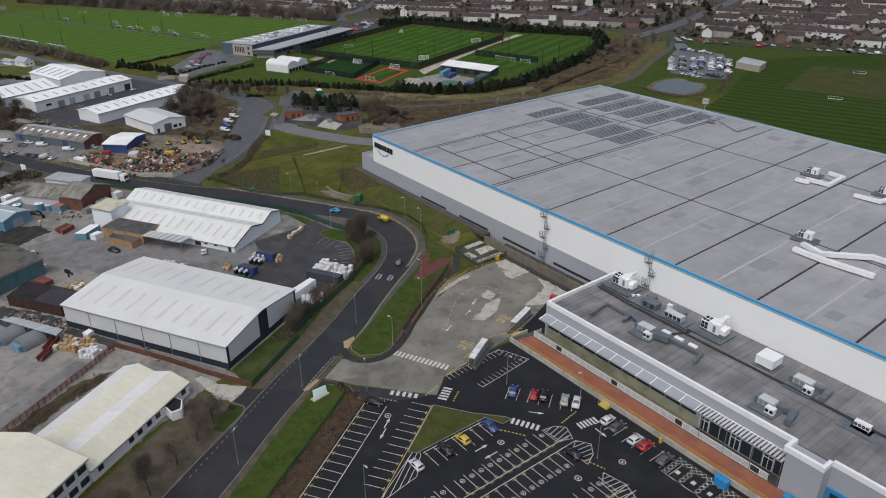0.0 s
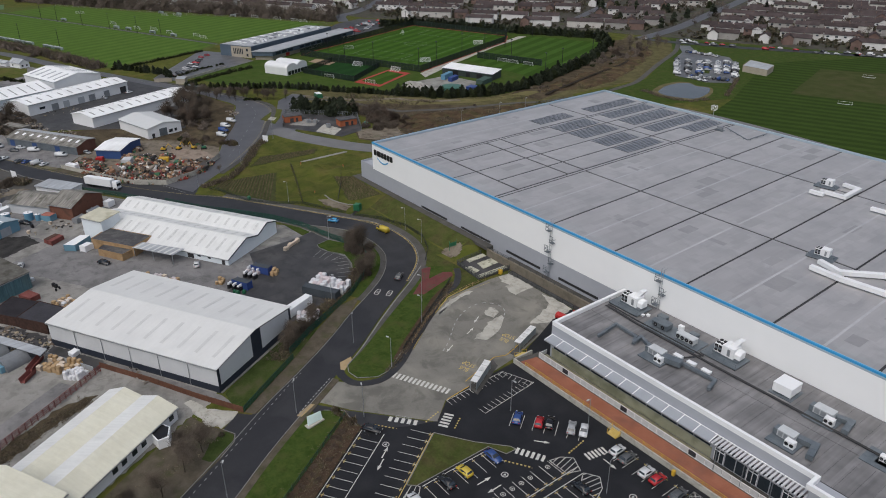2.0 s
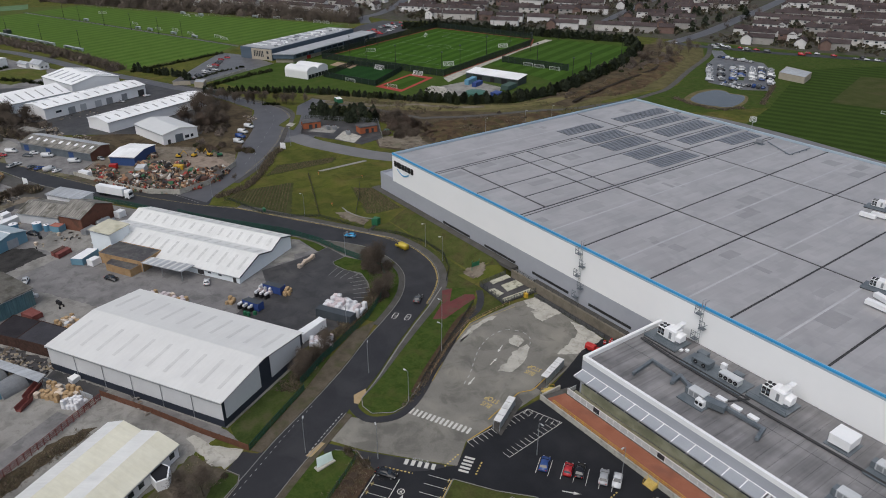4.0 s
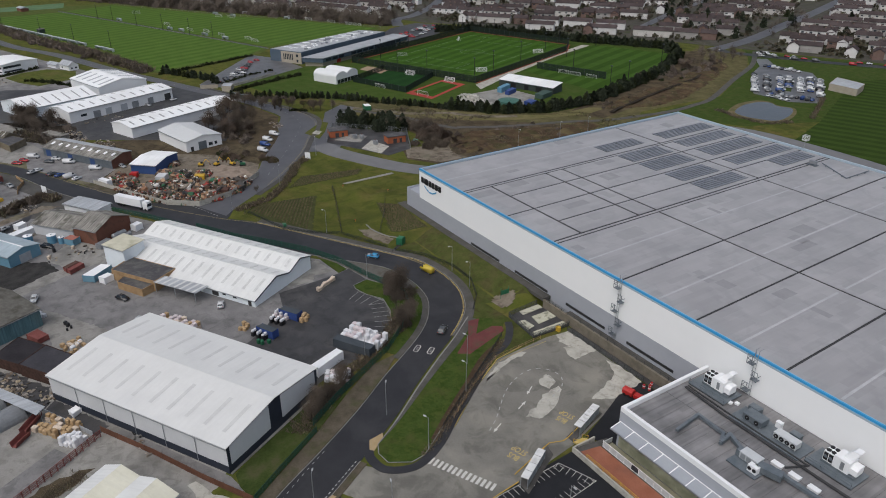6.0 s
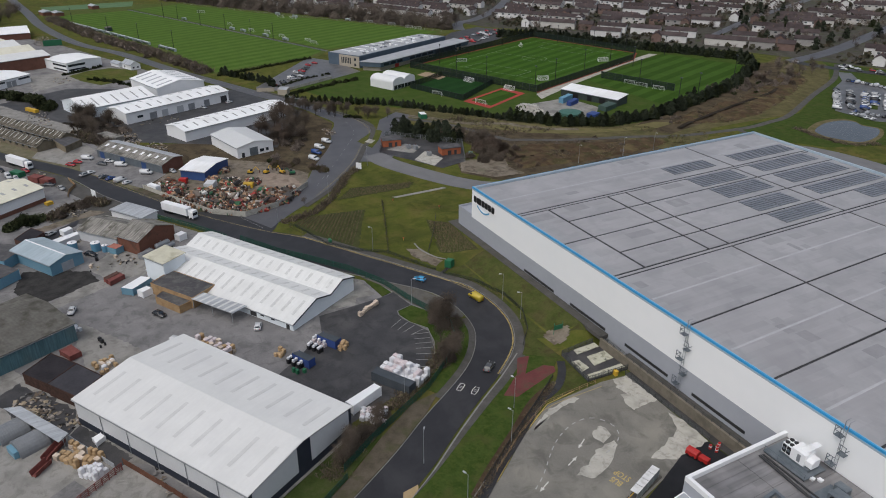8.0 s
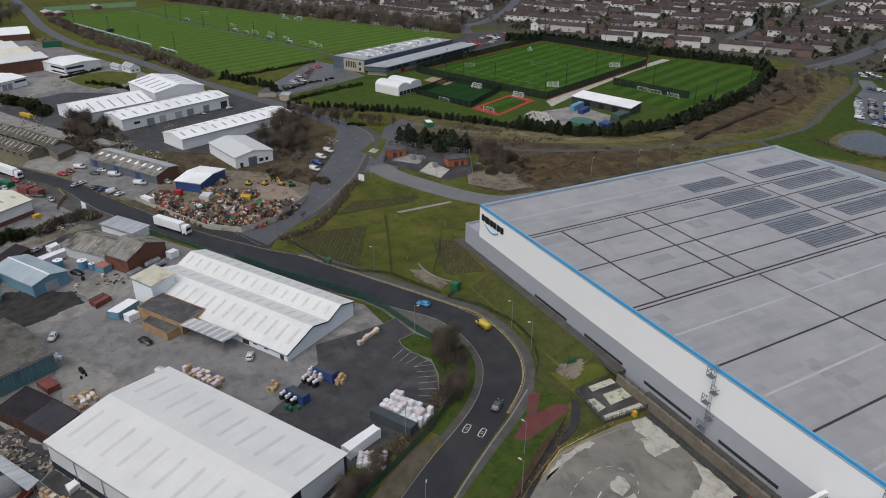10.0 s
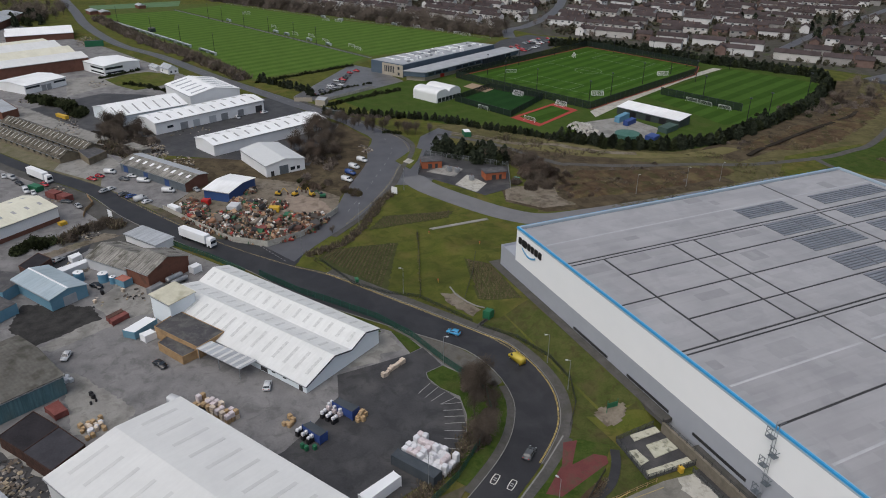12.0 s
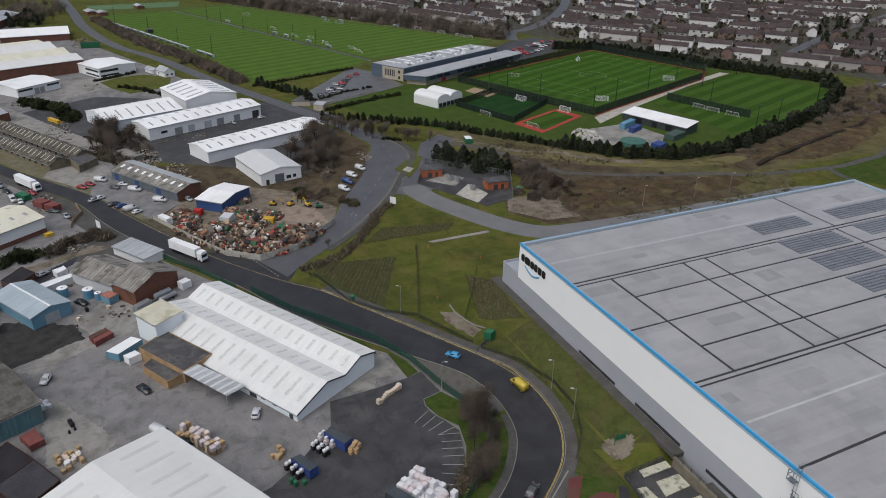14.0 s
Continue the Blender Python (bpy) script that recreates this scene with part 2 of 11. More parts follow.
CLAD_WHITE = mat("white_cladding", (0.87, 0.88, 0.88), (0.90, 0.905, 0.905), size=18, fine=3, rough=0.5, bump=0)
CLAD_GREY = mat("grey_cladding", (0.355, 0.372, 0.41), (0.395, 0.412, 0.45), size=12, fine=2, rough=0.5, bump=0)
CLAD_BLUE = mat("blue_trim", (0.035, 0.29, 0.58), (0.045, 0.33, 0.64), size=6, fine=1, rough=0.4, bump=0)
CLAD_PALE = mat("pale_parapet_capping", (0.36, 0.45, 0.52), (0.42, 0.50, 0.57), size=6, fine=1, rough=0.5, bump=0)
ROOFPANEL = mat("grey_membrane_roof", (0.316, 0.307, 0.310), (0.382, 0.372, 0.375), size=12, fine=1.3, rough=0.36, bump=0.03, island=0.05, stain=(0.40, 0.394, 0.398), stain_size=16, stain_amount=0.3, spec=0.75, grain=(1.0, 0.07, 1.0))
SEAM = mat("dark_gutter", (0.038, 0.038, 0.04), (0.062, 0.061, 0.062), size=5, fine=0.5, rough=0.85)
PALESEAM = mat("pale_lap_joint", (0.43, 0.43, 0.44), (0.50, 0.50, 0.51), size=3, fine=0.5, rough=0.6)
SOLAR = mat("solar_glass", (0.15, 0.16, 0.18), (0.20, 0.21, 0.235), size=3, fine=0.5, rough=0.3, spec=0.6, island=0.18)
BLACK = mat("black_plastic", (0.012, 0.012, 0.014), (0.02, 0.02, 0.022), size=2, rough=0.5)
LOGOBLUE = mat("pale_blue_sign", (0.10, 0.35, 0.60), size=2, rough=0.5, bump=0)
OFFICEROOF = mat("office_roof_membrane", (0.135, 0.132, 0.134), (0.265, 0.258, 0.26), size=7, fine=0.9, rough=0.6, bump=0.04, island=0.06, stain=(0.27, 0.257, 0.25), stain_size=7, stain_amount=0.3, grain=(1.0, 0.05, 1.0))
WHITEPAINT = mat("white_paint", (0.80, 0.81, 0.82), (0.84, 0.845, 0.85), size=4, fine=0.6, rough=0.5, bump=0, stain=(0.68, 0.68, 0.68), stain_size=6, stain_amount=0.3)
GALV = mat("galvanised_steel", (0.30, 0.315, 0.33), (0.38, 0.395, 0.41), size=2, fine=0.3, rough=0.45, metal=0.5, bump=0.05)
DUCT = mat("duct_steel", (0.13, 0.155, 0.175), (0.19, 0.215, 0.235), size=2, fine=0.4, rough=0.45, metal=0.3, bump=0.05)
GLASS = mat("dark_window_glass", (0.025, 0.032, 0.04), (0.04, 0.05, 0.06), size=3, rough=0.08, bump=0, spec=0.6)
S1ROOF = mat("white_sheet_roof", (0.665, 0.665, 0.645), (0.705, 0.705, 0.685), size=6, fine=0.8, rough=0.5, bump=0, stain=(0.62, 0.62, 0.61), stain_size=9)
S2ROOF = ribbed("worn_white_sheet_roof", (0.685, 0.688, 0.668), (0.735, 0.738, 0.718), 0.9, stain=(0.60, 0.60, 0.58), stain_size=5, stain_amount=0.35)
PALESHEET = ribbed("pale_grey_sheet_roof", (0.58, 0.59, 0.585), (0.63, 0.64, 0.635), 0.9, stain=(0.50, 0.50, 0.49))
SHEDROOF = ribbed("pale_sheet_roof", (0.86, 0.865, 0.86), (0.90, 0.905, 0.90), 0.9, stain=(0.68, 0.68, 0.66))
CREAMROOF = mat("cream_felt_roof", (0.665, 0.64, 0.515), (0.74, 0.72, 0.60), size=5, fine=0.8, rough=0.7, bump=0.05, stain=(0.58, 0.56, 0.45), stain_size=9, stain_amount=0.5)
DIRTYCREAM = mat("dirty_cream_roof", (0.50, 0.48, 0.37), (0.60, 0.575, 0.46), size=3, fine=0.5, rough=0.8, bump=0.05, stain=(0.30, 0.28, 0.19), stain_size=4, stain_amount=0.7)
GREYROOF = ribbed("grey_sheet_roof", (0.36, 0.38, 0.40), (0.42, 0.44, 0.46), 0.9, stain=(0.27, 0.27, 0.27))
ASBESTOS = ribbed("mossy_fibre_cement_roof", (0.17, 0.162, 0.145), (0.27, 0.256, 0.23), 0.8, rough=0.9, stain=(0.055, 0.052, 0.038), stain_size=3.5, stain_amount=0.8)
DERELICT = ribbed("rotten_fibre_cement_roof", (0.085, 0.076, 0.06), (0.16, 0.145, 0.118), 0.8, rough=0.95, stain=(0.035, 0.032, 0.025), stain_size=2.5, stain_amount=0.8)
PALEDOOR = ribbed("pale_roller_door", (0.40, 0.42, 0.44), (0.46, 0.48, 0.50), 0.3)
BLUEROOF = ribbed("pale_blue_sheet_roof", (0.33, 0.40, 0.44), (0.40, 0.47, 0.51), 0.9, stain=(0.24, 0.30, 0.33))
ROOFLIGHT = mat("fibreglass_rooflight", (0.56, 0.56, 0.545), (0.63, 0.63, 0.61), size=3, fine=0.5, rough=0.4, bump=0)
GREYLIGHT = mat("grey_rooflight", (0.30, 0.30, 0.295), (0.40, 0.40, 0.39), size=2, fine=0.4, rough=0.4, bump=0)
OLDLIGHT = mat("dirty_rooflight", (0.50, 0.505, 0.49), (0.66, 0.66, 0.64), size=0.8, fine=0.3, rough=0.5, bump=0)
PALEWALL = ribbed("pale_grey_sheet_wall", (0.56, 0.57, 0.58), (0.61, 0.62, 0.63), 0.6)
WHITEWALL = ribbed("white_sheet_wall", (0.79, 0.80, 0.805), (0.85, 0.855, 0.86), 0.6, stain=(0.66, 0.66, 0.64))
BLUEWHITE = ribbed("bluish_white_sheet_wall", (0.74, 0.80, 0.83), (0.80, 0.85, 0.88), 0.6)
NAVY = mat("navy_cladding", (0.022, 0.028, 0.042), (0.03, 0.036, 0.052), size=4, fine=1, rough=0.5, bump=0)
BLUEWALL = ribbed("blue_sheet_wall", (0.035, 0.075, 0.20), (0.045, 0.09, 0.24), 0.6)
LIGHTBLUE = ribbed("light_blue_sheet_wall", (0.13, 0.27, 0.36), (0.17, 0.32, 0.41), 0.6, stain=(0.10, 0.15, 0.17))
TEAL = ribbed("weathered_teal_sheet", (0.075, 0.155, 0.18), (0.11, 0.20, 0.22), 0.6, stain=(0.09, 0.08, 0.06))
BRICK = mat("red_brick", (0.15, 0.072, 0.05), (0.21, 0.10, 0.072), size=3, fine=0.25, rough=0.95, bump=0.2, stain=(0.09, 0.055, 0.042), stain_size=3, stain_amount=0.7)
ORANGEBRICK = mat("orange_brick", (0.34, 0.105, 0.05), (0.40, 0.14, 0.075), size=3, fine=0.25, rough=0.95)
BUFFBRICK = mat("buff_stone", (0.36, 0.32, 0.26), (0.42, 0.38, 0.31), size=3, fine=0.3, rough=0.95)
BROWNBRICK = mat("brown_brick", (0.15, 0.075, 0.055), (0.20, 0.10, 0.075), size=3, fine=0.3, rough=0.95)
DARKFLAT = mat("dark_felt_roof", (0.05, 0.047, 0.05), (0.085, 0.08, 0.08), size=3, fine=0.5, rough=0.6, stain=(0.14, 0.135, 0.125), stain_size=4, spec=0.4)
TIMBER = mat("tan_timber_boards", (0.29, 0.185, 0.095), (0.38, 0.26, 0.145), size=2, fine=0.3, rough=0.9, island=0.15, stain=(0.15, 0.10, 0.06), stain_size=3)
RUSTWOOD = mat("red_brown_fence", (0.10, 0.045, 0.028), (0.155, 0.07, 0.044), size=2, fine=0.3, rough=0.9, island=0.15)
RUST = mat("rusty_steel", (0.085, 0.05, 0.042), (0.13, 0.075, 0.06), size=1, fine=0.3, rough=0.95)
REDPAINT = mat("red_paint", (0.40, 0.02, 0.02), (0.46, 0.035, 0.03), size=2, rough=0.4, bump=0)
GREENFENCE = mat("green_mesh_fence", (0.025, 0.085, 0.065), (0.035, 0.105, 0.08), size=2, rough=0.6, bump=0)
GREENPAINT = mat("green_paint", (0.02, 0.12, 0.06), (0.03, 0.15, 0.075), size=2, rough=0.5, bump=0)
YELLOWPAINT = mat("yellow_paint", (0.55, 0.33, 0.03), (0.62, 0.40, 0.05), size=2, rough=0.5, bump=0)
BRIGHTBLUE = mat("bright_blue_panel", (0.03, 0.23, 0.52), (0.04, 0.27, 0.58), size=2, rough=0.5, bump=0)
BARK = mat("bark", (0.05, 0.04, 0.032), (0.08, 0.064, 0.05), size=1, fine=0.2, rough=1)
TWIGS = mat("bare_twigs", (0.085, 0.068, 0.054), (0.14, 0.115, 0.092), size=2, fine=0.3, rough=1, island=0.3)
TWIGRED = mat("reddish_twigs", (0.092, 0.070, 0.055), (0.138, 0.104, 0.082), size=2, fine=0.3, rough=1, island=0.3)
# Paler copy of TWIGS for far trees; distance haze is put into its colour.
HAZETWIGS = mat("haze_paled_twigs", (0.14, 0.115, 0.096), (0.20, 0.165, 0.138), size=2, fine=0.3, rough=1, island=0.35)
CONIFER = mat("dark_conifer", (0.026, 0.034, 0.023), (0.048, 0.056, 0.036), size=1.5, fine=0.3, rough=1, island=0.4)
EVERGREEN = mat("evergreen_leaves", (0.024, 0.032, 0.015), (0.044, 0.05, 0.024), size=1.5, fine=0.3, rough=1, island=0.4)
HEDGE = mat("brown_hedge", (0.07, 0.06, 0.035), (0.105, 0.088, 0.05), size=2, fine=0.3, rough=1, island=0.3)
NET = mat("dark_green_net", (0.012, 0.022, 0.016), (0.018, 0.03, 0.022), size=3, rough=0.9, bump=0)

for m, tone, size, amount in ((ROOFPANEL, (0.27, 0.266, 0.27), 8, 0.5), (BUSTAR, (0.085, 0.081, 0.07), 6, 0.5), (OLDTAR, (0.085, 0.082, 0.08), 3.5, 0.45), (CONCRETE, (0.12, 0.114, 0.10), 3.0, 0.45), (DARKYARD, (0.025, 0.025, 0.026), 4, 0.6),
                              (PALECON, (0.20, 0.19, 0.165), 1.6, 0.5), (GRASS, (0.05, 0.06, 0.014), 4.0, 0.55), (BANK, (0.046, 0.056, 0.014), 3.0, 0.55), (LAWN, (0.075, 0.092, 0.022), 1.6, 0.5), (ASPHALT, (0.052, 0.051, 0.053), 9, 0.4),
                              (PAVING, (0.06, 0.058, 0.045), 2.5, 0.5), (MUD, (0.07, 0.055, 0.04), 3.5, 0.6), (SCRUB, (0.035, 0.03, 0.02), 4, 0.6), (REDTAR, (0.07, 0.062, 0.035), 2.2, 0.6), (DARKFLAT, (0.17, 0.165, 0.15), 2.0, 0.4), (WETTAR, (0.045, 0.044, 0.046), 5, 0.5)):
    stained(m, tone, size, amount)
stained(GRASS, (0.045, 0.054, 0.016), 16.0, 0.6, 0.48, 0.66)
stained(BANK, (0.12, 0.105, 0.045), 12.0, 0.5, 0.5, 0.66)
sheeted(ROOFPANEL, 1.9, 8.0, 0.06)
sheeted(OFFICEROOF, 0.92, 14.0, 0.10)
streaked(ASBESTOS, 0.55, 0.5)
streaked(GREYROOF, 0.22, 0.6)
streaked(S2ROOF, 0.05, 0.8)
streaked(S1ROOF, 0.025, 0.9)
streaked(SHEDROOF, 0.05, 0.9)
streaked(BLUEROOF, 0.10, 0.8)
streaked(CREAMROOF, 0.05, 0.8)
streaked(TEAL, 0.3, 0.5)
streaked(DERELICT, 0.7, 0.7, 3.0)


# ---- building with meshes ----
class Geo:
    """Collects corners and faces of one mesh."""

    def __init__(self):
        self.v, self.f = [], []

    def add(self, v, f):
        k = len(self.v)
        self.v += v
        self.f += [tuple(k + i for i in q) for q in f]
        return self

    def box(self, x0, y0, z0, x1, y1, z1):
        return self.add([(x0, y0, z0), (x1, y0, z0), (x1, y1, z0), (x0, y1, z0), (x0, y0, z1), (x1, y0, z1), (x1, y1, z1), (x0, y1, z1)],
                        [(0, 3, 2, 1), (4, 5, 6, 7), (0, 1, 5, 4), (1, 2, 6, 5), (2, 3, 7, 6), (3, 0, 4, 7)])

    def prism(self, poly, z0, z1):
        """An upright prism over a plan outline, given counter-clockwise or clockwise."""
        area = sum(a[0] * b[1] - b[0] * a[1] for a, b in zip(poly, poly[1:] + poly[:1]))
        if area < 0:
            poly = poly[::-1]
        n = len(poly)
        return self.add([(x, y, z0) for x, y in poly] + [(x, y, z1) for x, y in poly],
                        [tuple(range(n))[::-1], tuple(range(n, 2 * n))] + [(i, (i + 1) % n, n + (i + 1) % n, n + i) for i in range(n)])

    def extrude_x(self, prof, x0, x1):
        """A profile in y, z carried along x."""
        n = len(prof)
        return self.add([(x0, y, z) for y, z in prof] + [(x1, y, z) for y, z in prof],
                        [tuple(range(n)), tuple(range(n, 2 * n))[::-1]] + [(i, n + i, n + (i + 1) % n, (i + 1) % n) for i in range(n)])

    def tube(self, a, b, r0, r1=None, sides=6):
        a, b = Vector(a), Vector(b)
        r1 = r0 if r1 is None else r1
        w = (b - a).normalized()
        u = w.orthogonal().normalized()
        s = w.cross(u)
        ring = [(math.cos(2 * math.pi * i / sides), math.sin(2 * math.pi * i / sides)) for i in range(sides)]
        v = [tuple(a + r0 * (c * u + d * s)) for c, d in ring] + [tuple(b + r1 * (c * u + d * s)) for c, d in ring]
        return self.add(v, [(i, (i + 1) % sides, sides + (i + 1) % sides, sides + i) for i in range(sides)] + [tuple(range(sides))[::-1], tuple(range(sides, 2 * sides))])

    def mesh(self, name, material, smooth=False):
        me = bpy.data.meshes.new(name)
        me.from_pydata(self.v, [], self.f)
        me.materials.append(material)
        if smooth:
            me.shade_smooth()
        return me


def part(name, geo, material, parent, label="", smooth=False):
    ob = new(name, geo.mesh(name, material, smooth) if isinstance(geo, Geo) else geo)
    ob.parent = parent
    return tagged(ob, label)


def thing(name, label, category, place=None, group="", kind=""):
    ob = new(name)
    ob.empty_display_size = 0.5
    if place is not None:
        ob.matrix_world = place
    return tagged(ob, label, category, group, kind)


def single(name, geo, material, label, category, group="", kind="", place=None, smooth=False):
    ob = new(name, geo.mesh(name, material, smooth))
    if place is not None:
        ob.matrix_world = place
    return tagged(ob, label, category, group, kind)


def curve_through(points, steps=5):
    """Catmull-Rom through plan points."""
    p = [Vector(q) for q in points]
    p = [2 * p[0] - p[1]] + p + [2 * p[-1] - p[-2]]
    out = []
    for a, b, c, d in zip(p, p[1:], p[2:], p[3:]):
        for i in range(steps):
            t = i / steps
            out.append(tuple(0.5 * (2 * b + (c - a) * t + (2 * a - 5 * b + 4 * c - d) * t * t + (3 * b - a - 3 * c + d) * t ** 3)))
    return out + [tuple(p[-2])]


def offset(line, d):
    """A plan line moved d to its left."""
    out = []
    for i, q in enumerate(line):
        a, b = Vector(line[max(i - 1, 0)]), Vector(line[min(i + 1, len(line) - 1)])
        w = (b - a).normalized()
        out.append((q[0] - w.y * d, q[1] + w.x * d))
    return out


def band(geo, left, right, z0, z1):
    """A strip between two plan lines of the same count, with thickness."""
    n = len(left)
    v = [(x, y, z1) for x, y in left] + [(x, y, z1) for x, y in right] + [(x, y, z0) for x, y in left] + [(x, y, z0) for x, y in right]
    f = []
    for i in range(n - 1):
        f += [(n + i, n + i + 1, i + 1, i), (i, i + 1, 2 * n + i + 1, 2 * n + i), (3 * n + i, 3 * n + i + 1, n + i + 1, n + i)]
    f += [(0, 2 * n, 3 * n, n), (n - 1, 2 * n - 1, 4 * n - 1, 3 * n - 1)]
    return geo.add(v, f)


def strip(name, line, width, z, material, label, category, thick=0.2, steps=5, kind="structure"):
    c = curve_through(line, steps)
    return single(name, band(Geo(), offset(c, width / 2), offset(c, -width / 2), z - thick, z), material, label, category, kind=kind)


def resample(line, n):
    p = np.array(curve_through(line, 6))
    s = np.r_[0, np.cumsum(np.hypot(*np.diff(p, axis=0).T))]
    u = np.linspace(0, s[-1], n)
    return [(float(a), float(b)) for a, b in zip(np.interp(u, s, p[:, 0]), np.interp(u, s, p[:, 1]))]


def ragged(poly, step, jit):
    """A plan outline broken into short uneven steps."""
    rnd = random.Random(len(poly) + int(poly[0][0] * 7))
    out = []
    for a, b in zip(poly, poly[1:] + poly[:1]):
        a, b = Vector(a), Vector(b)
        k = max(1, int((b - a).length / step))
        side = Vector((a.y - b.y, b.x - a.x)).normalized()
        for i in range(k):
            p = a + (b - a) * i / k + side * rnd.gauss(0, jit)
            out.append((p.x, p.y))
    return out


def slab(name, poly, z, material, label, category, thick=0.3, kind="structure"):
    if name in ("concrete_patch", "yard_patch", "heath_mud", "bare_patch", "plant_bed"):
        poly = ragged([tuple(q) for q in poly], 0.9, 0.22)
    return single(name, Geo().prism([tuple(q) for q in poly], z - thick, z), material, label, category, kind=kind)


def dashes(geo, line, z, width, on, off, smooth=True):
    """Painted dashes along a plan line."""
    c = np.array(curve_through(line, 6) if smooth else line, float)
    s = np.r_[0, np.cumsum(np.hypot(*np.diff(c, axis=0).T))]
    at = lambda u: np.array([np.interp(u, s, c[:, 0]), np.interp(u, s, c[:, 1])])
    u = 0.0
    while u < s[-1]:
        e = min(u + on, s[-1])
        k = max(2, int((e - u) / 1.5) + 1)
        pts = [tuple(at(q)) for q in np.linspace(u, e, k)]
        if e - u > 0.05:
            band(geo, offset(pts, width / 2), offset(pts, -width / 2), z - 0.01, z)
        u += on + off
    return geo


def frame_at(corner, along):
    """The pose of a building whose own x runs from corner towards along."""
    a = math.degrees(math.atan2(along[1] - corner[1], along[0] - corner[0]))
    return pose(corner[0], corner[1], 0, 0, 0, a)


# ---- ground ----
def ease(u):
    u = min(1.0, max(0.0, u))
    return u * u * (3 - 2 * u)


DITCH = [(-10.6, -17.7), (-22.5, -12.9), (-30.9, -4.4), (-33.8, 5.6)]


def height(x, y):
    """The ground is level but for the bank that carries the warehouse and two low mounds."""
    z = 3.2 * ease((y + 13) / 10) * ease((x + 34) / 22) * ease((70 - x) / 6) * ease((150 - y) / 30)
    for (xa, ya), (xb, yb) in zip(DITCH, DITCH[1:]):
        t = min(1.0, max(0.0, ((x - xa) * (xb - xa) + (y - ya) * (yb - ya)) / ((xb - xa) ** 2 + (yb - ya) ** 2)))
        d = math.hypot(x - xa - (xb - xa) * t, y - ya - (yb - ya) * t)
        if d < 9:
            z += (0.9 * math.exp(-((d - 5) / 2.2) ** 2) - 0.5 * math.exp(-(d / 2.0) ** 2)) * 0.5
    z += 1.2 * math.exp(-(((x + 34) / 9) ** 2 + ((y + 8) / 6) ** 2))
    return z


def ground_sheet():
    xs = [-4500, -2500, -1500, -900, -600, -400, -260, -180, -140, -110] + list(range(-90, -50, 3)) + list(range(-50, 80, 2)) + list(range(80, 96, 3)) + [110, 140, 200, 300, 500, 900, 2000, 4500]
    ys = [-4500, -2500, -1200, -700, -450, -300, -220, -160, -120, -95, -80, -70] + list(range(-60, -32, 3)) + list(range(-32, 16, 2)) + list(range(16, 30, 3)) + [40, 60, 90, 120, 135, 150, 180, 240, 350, 500, 700, 1000, 1600, 2600, 4500]
    g = Geo()
    n = len(xs)
    g.v = [(x, y, height(x, y)) for y in ys for x in xs]
    g.f = [(j * n + i, j * n + i + 1, (j + 1) * n + i + 1, (j + 1) * n + i) for j in range(len(ys) - 1) for i in range(n - 1)]
    return single("ground", g, GRASS, "rough winter grassland with yellowed patches", "ground", kind="structure", smooth=True)


ground_sheet()

# yards and other large surfaces
slab("yard_estate", [(140, -190), (92, -119), (86, -104), (70, -72), (64, -58), (60, -44), (50, -33), (40, -30.5), (30, -31), (18, -36), (4, -48), (-20, -63), (-50, -81), (-75, -97), (-100, -125), (-140, -220)], 0.03, OLDTAR, "worn grey tarmac of the trading estate with damp patches", "yard")
slab("yard_storage", [(66, -60), (62.4, -46.6), (53.1, -41.7), (44, -39), (39, -40.8), (35.1, -42.6), (30.7, -42.2), (29.5, -37.2), (20, -38.6), (21.2, -43), (22, -51), (22.7, -62.8), (31, -65), (39.3, -73.9), (44.6, -81.3), (47, -92), (70, -72)], 0.05, DARKYARD, "dark damp tarmac storage yard", "yard")
slab("yard_concrete", [(36, -125), (84, -96), (91, -104), (88, -112), (60, -128), (96, -185), (20, -190), (10, -140)], 0.055, CONCRETE, "stained pale concrete yard", "yard")
slab("yard_scrap", [(-57, -64), (-74, -34.5), (-90, -28), (-112, -40), (-128, -60), (-117, -82), (-104, -91)], 0.043, MUD, "muddy scrapyard ground", "yard")
slab("yard_units", [(-104, -93), (-117, -82), (-160, -104), (-172, -100), (-172, -112), (-138, -114)], 0.047, OLDTAR, "tarmac parking yard before the brick units", "yard")
slab("yard_white_sheds", [(-130, -30), (-150, -58), (-190, -120), (-270, -160), (-300, -110), (-250, -20), (-185, 0)], 0.04, DARKYARD, "dark tarmac yard between white sheds", "yard")
slab("yard_far_estate", [(-150, -117), (-190, -141), (-300, -205), (-420, -270), (-540, -300), (-600, -180), (-450, -105), (-330, -60), (-250, -30), (-240, -60), (-200, -90), (-172, -100)], 0.02, OLDTAR, "grey yards of the far trading estate", "yard")
slab("yard_west", [(-95, -112), (-150, -137), (-230, -180), (-200, -260), (-60, -190)], 0.035, OLDTAR, "tarmac yard with parked vehicles", "yard")

slab("brown_ground", [(-104, -93), (-112, -40), (-90, -28), (-96, -23), (-123, -6), (-140, 0), (-156, 7), (-190, 1), (-186, -8), (-152, -56), (-168, -100), (-160, -108), (-130, -96)], 0.036, SCRUB, "brown weedy ground beside the sheds", "ground")
slab("brown_ground", [(-168, -100), (-190, -118), (-214, -130), (-222, -116), (-200, -92), (-176, -88)], 0.052, LITTER, "littered brown ground under bare trees", "ground")

slab("west_verge", [(-66, -92), (-100, -110), (-132, -123), (-160, -141), (-222, -180), (-322, -241), (-320, -262), (-226, -190), (-150, -146), (-96, -124), (-84, -128), (-74, -112)], 0.033, PAVING, "worn stony verge of the west yard", "ground")

